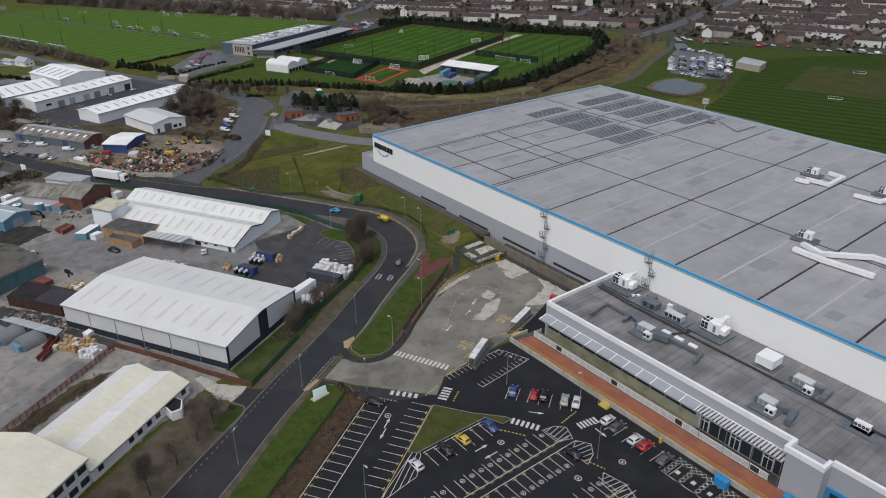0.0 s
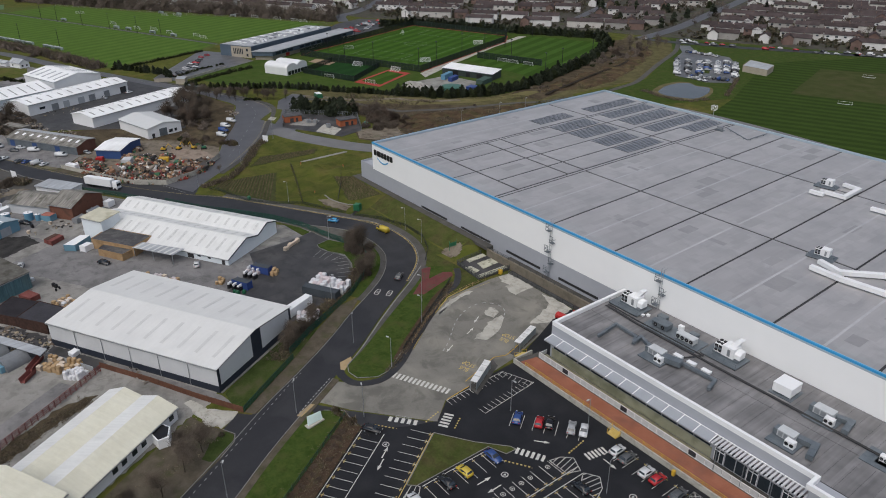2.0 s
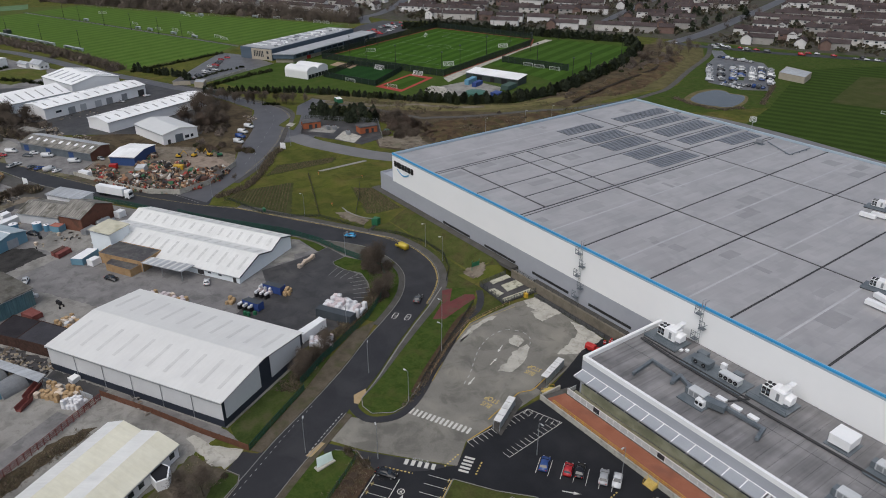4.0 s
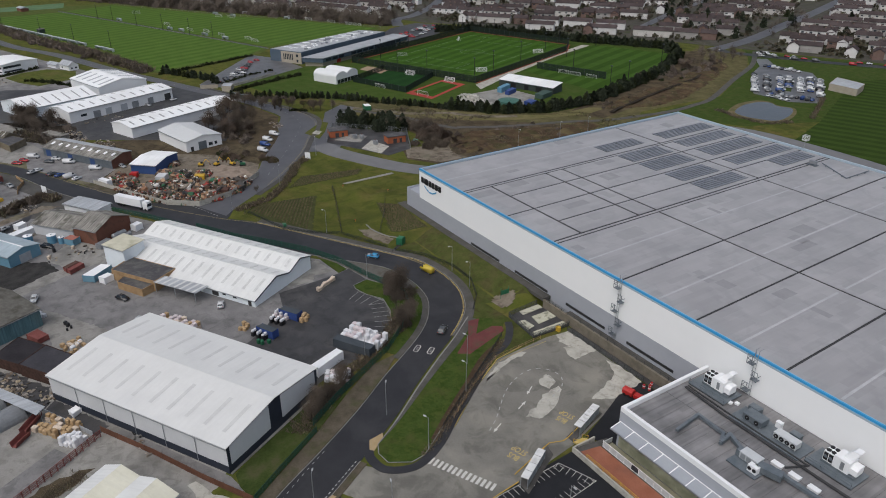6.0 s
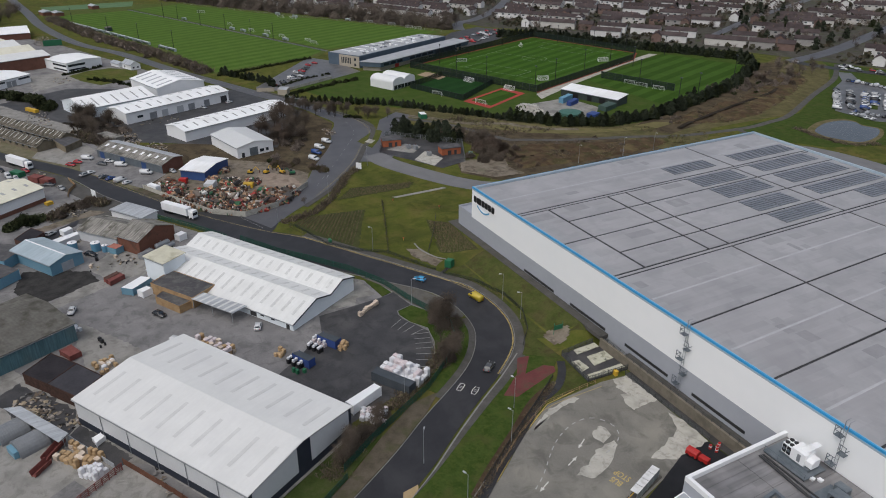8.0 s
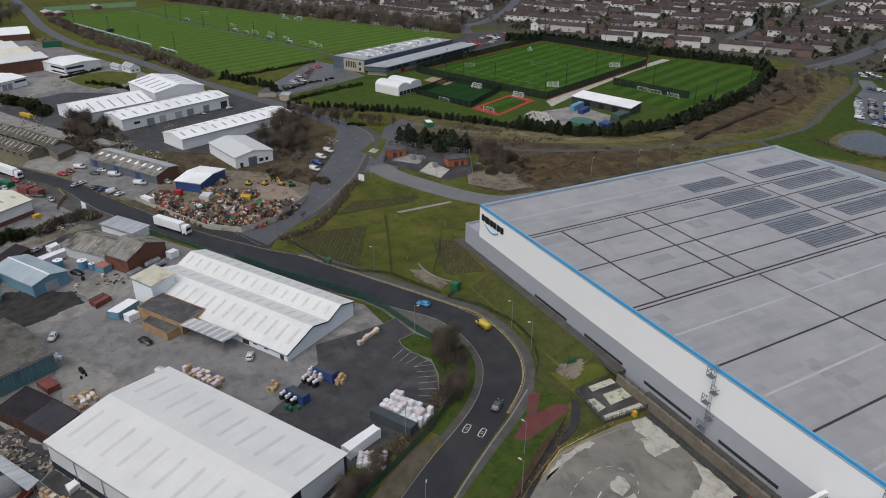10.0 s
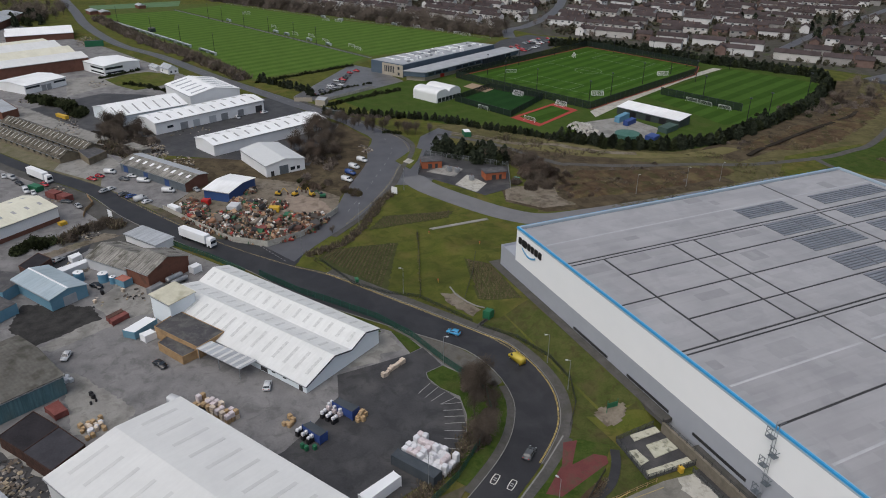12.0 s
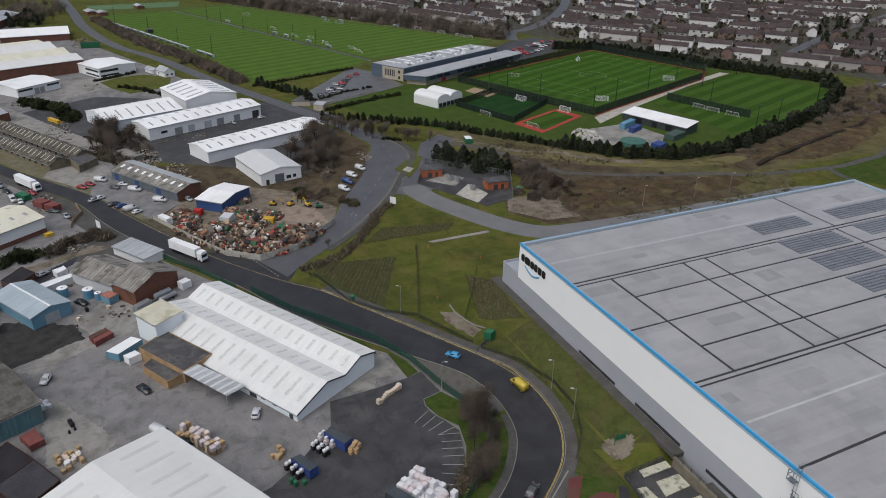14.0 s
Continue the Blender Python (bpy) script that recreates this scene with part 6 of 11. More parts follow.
hatch(g, [(151.3, -53.4), (151.9, -50.8), (153.8, -48.8), (157.2, -50.4), (156, -53.2)], 1.1, 100)
hatch(g, [(158.0, -50.4), (160.8, -48.6), (163.2, -50.6), (164.5, -53.8), (160, -53.6)], 1.1, 80)
hatch(g, [(139.2, -79.6), (140.9, -79), (145.8, -83.6), (147.2, -93.6), (146.4, -92.6)], 1.1, 125)
hatch(g, [(168, -53), (173, -52), (180, -54.5), (180, -56.5), (170, -55.5)], 1.1, 80)
# hatched accessible bays
for k in range(9):
    x = 174.8 + 3.7 * k
    hatch(g, [(x, -43.4), (x, -38.6), (x + 1.2, -38.6), (x + 1.2, -43.4)], 0.85, 45, 0.12)
    hatch(g, [(x, -43.4), (x, -38.6), (x + 1.2, -38.6), (x + 1.2, -43.4)], 0.85, 135, 0.12)
    bar(g, (x, -43.4), (x + 3.7, -43.4))
    g.prism([(x + 2.0, -41.6), (x + 2.9, -41.6), (x + 2.9, -40.6), (x + 2.0, -40.6)], 0.05, 0.066)
hatch(g, [(174.8, -38.6), (211, -38.6), (211, -37.0), (174.8, -37.0)], 0.85, 45, 0.12)
hatch(g, [(174.8, -38.6), (211, -38.6), (211, -37.0), (174.8, -37.0)], 0.85, 135, 0.12)
single("bay_lines", g, WHITELINE, "white painted parking bay lines", "road marking", kind="structure")
single("bay_ticks", t, YELLOWLINE, "yellow painted bay ticks", "road marking", kind="structure")
d = Geo()
for line in ([(145.6, -60.8), (150.6, -57.6)], [(152.2, -48.6), (151.4, -43.0)], [(163.4, -53.2), (167.6, -52.0)], [(118.8, -76.6), (123.6, -73.0)], [(125.8, -66.6), (124.6, -62.0)], [(131.4, -62.8), (129.2, -59.4)]):
    dashes(d, line, 0.07, 0.32, 0.42, 0.42, False)
single("yellow_dashes", d, YELLOWLINE, "yellow dotted stop lines", "road marking", kind="structure")
ring = Geo()
for i in range(16):
    p = [(r * math.cos(2 * math.pi * j / 16), r * math.sin(2 * math.pi * j / 16)) for r in (0.55, 0.43) for j in (i, i + 1)]
    ring.prism([p[0], p[1], p[3], p[2]], 0.05, 0.068)
ring.prism([(-0.08, -0.25), (0.08, -0.25), (0.12, 0.05), (0.0, 0.28), (-0.14, 0.05)], 0.05, 0.068).prism([(0.14, -0.2), (0.26, -0.12), (0.2, 0.06)], 0.05, 0.068)
DISC = ring.mesh("bay_disc", WHITELINE)
for x0, ya in ((156.0, -50.6), (173.2, -51.6)):
    for k in range(22):
        for x in (x0 - 3.6, x0 + 6.2):
            if (k + int(x)) % 9:
                tagged(new("bay_disc", DISC), "white ringed symbol painted at a bay", "road marking", "bay discs", "structure").matrix_world = pose(x, ya - 4.4 - 2.45 * k, 0)
for x, y in ((148.6, -63.4), (166.0, -58.2), (126.4, -77.6), (168.4, -47.6)):
    tagged(new("bay_disc", DISC), "white ringed symbol painted on the lane", "road marking", "bay discs", "structure").matrix_world = pose(x, y, 0) @ Matrix.Diagonal((1.4, 1.4, 1, 1))

def draped(name, quad, m, label, category, n=14, lift=0.05, mask=None):
    """A sheet laid over the slope between four plan corners."""
    a, b, c, d = (Vector(p) for p in quad)
    g = Geo()
    for j in range(n + 1):
        for i in range(n + 1):
            u, v = i / n, j / n
            p = (a + (b - a) * u) * (1 - v) + (d + (c - d) * u) * v
            g.v.append((p.x, p.y, height(p.x, p.y) + lift))
    for j in range(n):
        for i in range(n):
            if mask is None or mask((i + 0.5) / n, (j + 0.5) / n):
                k = j * (n + 1) + i
                g.f.append((k, k + 1, k + n + 2, k + n + 1))
    return single(name, g, m, label, category, kind="structure", smooth=True)


BANKDARK = mat("damp_bank_grass", (0.046, 0.062, 0.016), (0.085, 0.09, 0.03), size=4, fine=0.5, rough=1, bump=0.8, stain=(0.085, 0.065, 0.034), stain_size=6, stain_amount=0.6)
stained(BANKDARK, (0.05, 0.044, 0.02), 2.5, 0.5)
draped("bank_grass", [(15.0, -18.4), (60.6, -15.4), (66.5, -2.9), (14.0, -2.9)], BANKDARK, "damp green grass of the bank", "grass", 26, 0.05)
draped("bare_patch", [(59.6, -13.6), (67.0, -13.2), (66.4, -5.4), (60.2, -6.6)], MUD, "bare worn ground round the play frame", "ground", 12, 0.09, lambda u, v: (u - 0.5) ** 2 + (v - 0.5) ** 2 < 0.2 + 0.05 * math.sin(9 * u + 5 * v))
slab("verge_lawn", [(108.4, -82.6), (111.4, -79.0), (117.4, -79.4), (135.4, -106), (150, -128), (152, -152), (127.6, -117.0), (115.2, -99.6), (107.6, -87.2)], 0.15, LAWN, "mown green verge between road and car park", "grass")
slab("verge_lawn", [(64.4, -23.4), (71.2, -32.6), (76.8, -41.2), (83.8, -51.2), (91.6, -61.6), (96.6, -69.4), (99.2, -70.6), (102.6, -70.2), (105.2, -66), (104.8, -62.6), (99.2, -54.2), (90.2, -41.2), (83.8, -30.8), (76.8, -21.4), (71, -15.6)], 0.15, LAWN, "mown green verge beside the bus yard", "grass")
slab("grass_triangle", [(129.8, -67.3), (137.4, -62.2), (143.2, -57), (144.6, -56.6), (144.4, -59.2), (140.4, -60.8), (140.3, -79.4), (138.9, -80.9)], 0.16, BANKDARK, "yellowed grass triangle in the car park", "grass")
ISLAND = [(30.7, -42.2), (29.5, -37.2), (36.8, -33.3), (39.5, -30.6), (41.6, -27.8), (48.1, -28.4), (53.2, -30.6), (59.2, -34.8), (63.0, -38.4), (67.2, -44.4), (70.0, -49.2), (66.4, -51.4), (63.6, -50.5), (59.6, -45.0), (49.4, -40.0), (42.6, -38.6), (37.8, -41.5), (33.0, -42.7)]
slab("grass_island", ISLAND, 0.16, LAWN, "grass island inside the bend", "grass")
slab("grass_island", [(9.0, -43.6), (21.0, -42.6), (19.9, -39.2), (11.3, -41.0)], 0.14, LAWN, "small grass corner by the gable", "grass")


def kerb_line(points, label, closed=True):
    k = Geo()
    pts = points + points[:1] if closed else points
    for a, b in zip(pts, pts[1:]):
        bar(k, a, b, 0.2, 0.2)
    return single("island_kerb", k, KERB, label, "kerb", kind="structure")


slab("bank_foot", [(36, -13.6), (60, -15), (70, -14.2), (84, -14.5), (84.4, -27), (80, -22), (76, -17.5), (72, -16), (64.4, -23.4), (60, -20.6), (54, -16.6), (46, -14.6)], 0.035, BANKDARK, "damp grass at the foot of the bank", "grass")
slab("crossing_pavement", [(104, -84), (112, -78), (127, -65), (133, -60), (146, -56), (141, -66), (121, -80), (113, -86)], 0.04, ASPHALT, "dark tarmac path between yard and car park", "pavement")
kerb_line(ISLAND[-6:] + ISLAND[:2], "pale kerb round the grass island", False)
kerb_line([(129.8, -67.3), (137.4, -62.2), (143.2, -57), (144.6, -56.6), (144.4, -59.2), (140.4, -60.8), (140.3, -79.4), (138.9, -80.9)], "pale kerb round the grass triangle")
kerb_line([(64.4, -23.4), (71.2, -32.6), (76.8, -41.2), (83.8, -51.2), (91.6, -61.6), (96.6, -69.4), (99.2, -70.6), (102.6, -70.2), (105.2, -66), (104.8, -62.6), (99.2, -54.2)], "pale kerb along the verge", False)
kerb_line([(108.4, -82.6), (111.4, -79.0), (117.4, -79.4)], "pale kerb along the car park verge", False)
slab("estate_verge", [(72.5, -72.5), (88.5, -98), (92.3, -98.4), (97.8, -97.4), (93.3, -90.6), (85.7, -78.8), (77.4, -67.8), (70, -62)], 0.12, mat("rough_verge_grass", (0.036, 0.056, 0.015), (0.066, 0.084, 0.026), size=4, fine=0.5, rough=1, bump=0.8, stain=(0.085, 0.068, 0.045), stain_size=4, stain_amount=0.5), "rough verge beside the shed", "grass")
slab("office_verge", [(92, -107.5), (108.5, -134.5), (124, -158), (137.5, -153.6), (117.0, -121.5), (109.2, -107.6), (106.2, -103.2), (103.7, -102.0), (100.6, -103.6), (96.6, -106)], 0.12, DIRT, "leaf-strewn ground under bare trees", "ground")
slab("verge_corner", ragged([(100.9, -104.0), (103.7, -102.4), (105.9, -103.6), (109.2, -108.4), (107.0, -110.4), (103.2, -107.4)], 1.2, 0.3), 0.135, bpy.data.materials["rough_verge_grass"], "mossy grass corner at the yard mouth", "grass")
kerb_line([(100.6, -103.5), (103.6, -101.9), (105.9, -103.0), (109.0, -107.4)], "worn kerb round the grass corner", False)
slab("yard_mouth", [(100.6, -103.4), (97.4, -98.6), (99.7, -96.4), (100.0, -93.4), (103.6, -97.6), (107.0, -103.4), (105.2, -102.4), (103.4, -101.8)], 0.076, ASPHALT, "dark tarmac mouth of the yard lane", "road")
slab("roadside_dirt", [(97.9, -97.1), (93.5, -90.6), (85.9, -78.8), (77.6, -67.8), (70.0, -56.4), (69.0, -49.0), (75.3, -55.9), (83.1, -66.9), (91.0, -79.6), (98.3, -92.4), (100.0, -95.6)], 0.13, DIRT, "leaf-strewn brown verge beside the road", "ground")
slab("brush_ground", ragged([(71.0, -121.8), (73.2, -124.6), (77.2, -133.6), (84.0, -145.0), (93, -159), (87, -157.5), (77.6, -143.4), (70.4, -130.4), (69.8, -124.6)], 1.6, 0.4), 0.075, SCRUB, "brown brushy strip beside the school block", "ground")
slab("verge_edge", [(113.0, -79.2), (118.4, -78.8), (128.6, -93.8), (136.0, -105.2), (150.6, -127.4), (147.0, -131.4), (131.4, -107.4), (124.8, -97.4)], 0.17, SOIL, "brown shrub bed beside the car park", "ground")
slab("side_pavement", ragged([(86.3, -106.9), (94.5, -106.6), (100.6, -103.4), (97.2, -98.8), (91.3, -102.8), (86.4, -105.4)], 1.5, 0.35), 0.14, PALECON, "pale concrete crossover by the fence end", "pavement")
g = Geo()
g.prism([(77.6, -36.0), (72.0, -28.6), (66.2, -24.6), (66.8, -21.4), (72.8, -26.6), (71.9, -20.6), (73.5, -18.4), (75.4, -19.3), (79.6, -33.4)], 0.0, 0.175)
single("red_path", g, REDTAR, "red surfaced crossing paths", "path", kind="structure")
FOOT = [(72.6, -15.6), (76.6, -18.2), (80.8, -22.8), (84.2, -30.6), (90.8, -40.0), (97.8, -50.2), (103.2, -57.4), (106.2, -63.4), (106.4, -67.6), (103.8, -71.8), (99.0, -72.6), (95.6, -70.8)]
strip("footpath", FOOT, 2.0, 0.165, ASPHALT, "dark tarmac footpath along the bus yard", "path")
strip("soil_strip", offset(curve_through(FOOT[2:7], 4), -1.7), 1.5, 0.168, SOIL, "red-brown soil between fence and footpath", "ground")
VERGE = resample([(64.4, -23.4), (71.2, -32.6), (76.8, -41.2), (83.8, -51.2), (91.6, -61.6), (96.2, -68.4)], 60)
away = offset(VERGE, 2.2)
side = [(a[0] + (b[0] - a[0]) * (1 - (i / 59) ** 2), a[1] + (b[1] - a[1]) * (1 - (i / 59) ** 2)) for i, (a, b) in enumerate(zip(VERGE, away))]
single("pavement_verge", band(Geo(), side, offset(VERGE, -0.1), -0.1, 0.172), PAVING, "grey pavement beside the grass verge", "pavement", kind="structure")
single("kerb", band(Geo(), offset(VERGE, -0.1), offset(VERGE, -0.26), -0.1, 0.19), KERB, "worn pale concrete kerb beside the road", "kerb", kind="structure")
EDGING = [(106.4, -62.5), (100.2, -51.7), (91.5, -39.8), (85.0, -28.7), (83.9, -20.0)]
single("edge_line", band(Geo(), offset(EDGING, -0.08), offset(EDGING, 0.08), 0, 0.1), YELLOWLINE, "worn yellow edge line of the bus yard", "road marking", kind="structure")
some = [q for q in pl if -150 < q[1] < -110 and q[0] > 60]
single("roadside_dirt", band(Geo(), offset(some, 0.1), offset(some, 2.7), -0.1, 0.176), DIRT, "leaf-strewn dirt along the road edge", "ground", kind="structure")
slab("splitter_paving", [(94.4, -70.3), (93.9, -66.8), (94.9, -67.2), (97.9, -71.0), (97.1, -71.7)], 0.18, mat("buff_tactile_paving", (0.34, 0.25, 0.13), (0.40, 0.30, 0.17), size=1, fine=0.2), "buff tactile paving at the crossing", "pavement")
slab("splitter_paving", [(106.4, -88.4), (107.4, -87.7), (105.3, -83.3), (104.4, -84.0)], 0.18, bpy.data.materials["buff_tactile_paving"], "buff tactile paving at the crossing", "pavement")

# road paint
g = Geo()
c = [((a[0] + b[0]) / 2, (a[1] + b[1]) / 2) for a, b in zip(resample(road_r, 80), resample(road_l, 80))]
cb = [((a[0] + b[0]) / 2, (a[1] + b[1]) / 2) for a, b in zip(resample(br_r, 60), resample(br_l, 60))]
dashes(g, cb[3:40:3], 0.086, 0.13, 3.0, 4.5)
dashes(g, [(98.6, -75.6), (102.6, -82.4), (106.4, -88.4)], 0.082, 0.25, 0.6, 0.6, False)
dashes(g, [(100.0, -75.0), (104.0, -81.8), (107.6, -87.6)], 0.082, 0.25, 0.6, 0.6, False)
dashes(g, [(92.2, -80.0), (95.4, -85.4), (98.4, -90.0), (103.0, -96.9), (106.2, -101.8), (118, -120)], 0.082, 0.14, 0.7, 1.1, False)
dashes(g, [(-43.5, -60.5), (-58.5, -66)], 0.082, 0.2, 1.0, 0.8, False)
single("lane_marking", g, FADED, "worn white lane dashes", "road marking", kind="structure")
g = Geo()
for off in (0.55, 0.85):
    dashes(g, offset(pr[60:122:4], off), 0.082, 0.1, 900, 1)
    dashes(g, offset(br[6:42:4], off), 0.088, 0.1, 900, 1)
single("double_yellow_line", g, mat("worn_yellow_line", (0.30, 0.24, 0.11), (0.38, 0.31, 0.16), size=1), "double yellow lines at the kerb", "road marking", kind="structure")


def oval(x, y):
    """A worn white painted oblong ring."""
    g = Geo()
    n = 20
    for i in range(n):
        a, b = 2 * math.pi * i / n, 2 * math.pi * (i + 1) / n
        f = lambda q, s: ((1.9 - s) * max(-0.75, min(0.75, math.cos(q) * 1.2)) / 0.75 * 0.8, (0.75 - s) * math.sin(q))
        p = [f(a, 0), f(b, 0), f(b, 0.22), f(a, 0.22)]
        g.add([(u, v, 0.085) for u, v in p], [(0, 1, 2, 3)])
    return single("painted_ring", g, WHITELINE, "white painted ring on the road", "road marking", kind="structure", place=pose(x, y, 0, 0, 0, 128))


def ring_bars(x, y):
    g = Geo()
    for u in (-0.42, 0.18):
        g.prism([(u, -0.3), (u + 0.26, -0.3), (u + 0.26, 0.3), (u, 0.3)], 0.05, 0.086)
    return single("painted_figures", g, FADED, "worn white painted bars inside a road ring", "road marking", kind="structure", place=pose(x, y, 0, 0, 0, 128))


ring_bars(69.9, -43.4)
oval(69.9, -43.4)
oval(72.7, -41.0)
ring_bars(72.7, -41.0)


# ---- vehicles ----
def car_meshes(kind, paint):
    """Shared meshes for one kind of car in one colour; own x runs forward, from the rear bumper."""
    m = {}
    if kind == "van":
        L, W, H = 5.2, 1.95, 2.1
        side = [(0, 0.4), (0, 1.9), (0.15, H), (3.7, H), (4.4, 1.35), (5.1, 1.1), (L, 0.85), (L, 0.4)]
        glass = [(3.3, 1.4), (3.4, 1.95), (3.75, 2.02), (4.35, 1.42)]
    elif kind == "hatch":
        L, W, H = 3.9, 1.72, 1.48
        side = [(0, 0.35), (0, 0.85), (0.25, 1.0), (0.55, H), (2.1, H), (2.9, 0.95), (3.7, 0.8), (L, 0.6), (L, 0.35)]
        glass = [(0.5, 0.98), (0.72, 1.38), (2.05, 1.4), (2.72, 0.98)]
    else:
        L, W, H = 4.4, 1.78, 1.45
        side = [(0, 0.35), (0, 0.85), (0.45, 0.98), (0.95, H), (2.5, H), (3.25, 0.95), (4.2, 0.78), (L, 0.6), (L, 0.35)]
        glass = [(0.75, 0.98), (1.08, 1.37), (2.42, 1.39), (3.08, 0.98)]
    n = len(side)
    g = Geo()
    inset = lambda z: 0.0 if z < 1.0 else 0.16 * (z - 1.0) / (H - 1.0)
    g.v = [(x, inset(z), z) for x, z in side] + [(x, W - inset(z), z) for x, z in side]
    g.f = [tuple(range(n))[::-1], tuple(range(n, 2 * n))] + [(i, (i + 1) % n, n + (i + 1) % n, n + i) for i in range(n)]
    me = g.mesh("body", paint)
    bm = bmesh.new()
    bm.from_mesh(me)
    bmesh.ops.recalc_face_normals(bm, faces=bm.faces)
    bmesh.ops.bevel(bm, geom=list(bm.edges), offset=0.07, segments=2, affect="EDGES")
    bm.to_mesh(me)
    bm.free()
    me.shade_smooth()
    m["body"] = me
    gl = Geo()
    k = len(glass)
    y0, y1 = 0.0, W
    gl.v = [(x, y0 + inset(z) - 0.012, z) for x, z in glass] + [(x, y1 - inset(z) + 0.012, z) for x, z in glass]
    gl.f = [tuple(range(k))[::-1], tuple(range(k, 2 * k))]
    # windscreen and rear screen, just proud of the body
    screens = {"van": [((4.4, 1.35), (3.7, H))], "hatch": [((2.9, 0.95), (2.1, H)), ((0.25, 1.0), (0.55, H))]}.get(kind, [((3.25, 0.95), (2.5, H)), ((0.45, 0.98), (0.95, H))])
    for (xa, za), (xb, zb) in screens:
        out = 0.035 if xa > xb else -0.035
        f = lambda u: (xa + (xb - xa) * u + out, za + (zb - za) * u + 0.035)
        (x0, z0), (x1, z1) = f(0.08), f(0.86)
        gl.add([(x0, 0.12, z0), (x0, W - 0.12, z0), (x1, W - 0.26, z1), (x1, 0.26, z1)], [(0, 1, 2, 3)])
    m["windows"] = gl.mesh("windows", GLASS)
    m["wheel"] = Geo().tube((0, 0, 0), (0, 0.2, 0), 0.32, sides=14).mesh("wheel", BLACK)
    m["rim"] = Geo().tube((0, -0.012, 0), (0, 0.01, 0), 0.2, sides=10).mesh("rim", GALV)
    m["lamp"] = Geo().box(0, 0, 0, 0.06, 0.32, 0.14).mesh("headlight", LAMPGLASS)
    m["tail"] = Geo().box(0, 0, 0, 0.05, 0.26, 0.16).mesh("tail_light", REDPAINT)
    m["size"] = (L, W, H)
    return m


LAMPGLASS = mat("lamp_glass", (0.55, 0.56, 0.56), size=1, rough=0.2, bump=0)


def car_thing(kind, paint, label, category="car", fine=True):
    m = car_meshes(kind, paint)
    L, W, H = m["size"]
    ob = thing("van" if kind == "van" else "car", label, category)
    part("body", m["body"], None, ob)
    part("glazing", m["windows"], None, ob, "dark glass")
    if not fine:
        part("undercarriage", Geo().box(0.3, 0.06, 0, L - 0.3, W - 0.06, 0.4), BLACK, ob)
    for x in (0.75, L - 0.8) if fine else ():
        for y, s in ((-0.02, 1), (W + 0.02, -1)):
            w = part("wheel", m["wheel"], None, ob)
            w.matrix_local = pose(x, y, 0.32) if s > 0 else pose(x, y, 0.32, 0, 0, 180)
            if fine:
                part("rim", m["rim"], None, w)
    for y in (0.1, W - 0.42) if fine else ():
        part("headlight", m["lamp"], None, ob).matrix_local = pose(L - 0.05, y, 0.6)
        part("tail_light", m["tail"], None, ob).matrix_local = pose(-0.01, y, 0.72)
    return ob


def paint(name, c):
    return mat(name, c, tuple(v * 0.9 for v in c), size=3, fine=1, rough=0.25, bump=0, spec=0.6)


PAINTS = {"white": (0.62, 0.63, 0.64), "silver": (0.36, 0.37, 0.38), "black": (0.012, 0.012, 0.014), "grey": (0.09, 0.095, 0.10), "red": (0.40, 0.02, 0.025), "blue": (0.03, 0.07, 0.22), "yellow": (0.55, 0.42, 0.05), "sky blue": (0.05, 0.30, 0.55)}
TEMPLATE = {}


def place_car(kind, colour, x, y, ang, group="", z=0.05, fine=True):
    """A car whose middle stands at x, y and whose nose points along ang."""
    key = (kind, colour, fine)
    L = {"van": 5.2, "hatch": 3.9}.get(kind, 4.4)
    W = {"van": 1.95, "hatch": 1.72}.get(kind, 1.78)
    m = pose(x, y, z, 0, 0, ang) @ pose(-L / 2, -W / 2, 0)
    if key not in TEMPLATE:
        what = {"van": "panel van", "hatch": "hatchback car", "saloon": "saloon car"}[kind]
        ob = car_thing(kind, bpy.data.materials.get(colour + "_car_paint") or paint(colour + "_car_paint", PAINTS[colour]), f"{colour} {what} standing on tarmac", "van" if kind == "van" else "car", fine)
        ob.matrix_world = m
        TEMPLATE[key] = ob
    else:
        ob = copy_thing(TEMPLATE[key], m)
    if group:
        tagged(ob, group=group)
    return ob


G = "cars in the car park"
for kind, colour, x, y, a in (("saloon", "blue", 137.7, -49.8, 126), ("hatch", "red", 141.7, -47.0, 126), ("saloon", "black", 143.3, -45.3, 126), ("saloon", "silver", 147.4, -42.7, 126), ("hatch", "white", 149.7, -41.3, -56),
                              ("hatch", "white", 158.2, -40.3, 92), ("saloon", "grey", 160.9, -40.4, 90), ("hatch", "white", 166.0, -40.6, 90), ("hatch", "red", 168.6, -40.4, 88), ("saloon", "grey", 173.6, -40.6, 90),
                              ("saloon", "blue", 143.6, -62.2, 0), ("hatch", "yellow", 143.3, -69.6, 182), ("saloon", "black", 143.5, -74.3, 180), ("hatch", "white", 143.5, -82.0, 178), ("saloon", "black", 160.7, -54.2, 180), ("saloon", "black", 121.0, -77.6, 33)):
    place_car(kind, colour, x, y, a, G, 0.055)
# traffic standing on the bend
place_car("van", "yellow", 35.2, -18.8, 188, z=0.07)
place_car("hatch", "sky blue", 17.3, -28.4, 217, z=0.07)
place_car("saloon", "grey", 66.6, -33.4, 128, z=0.07)


# ---- lamp posts and signs ----
LAMP = {}


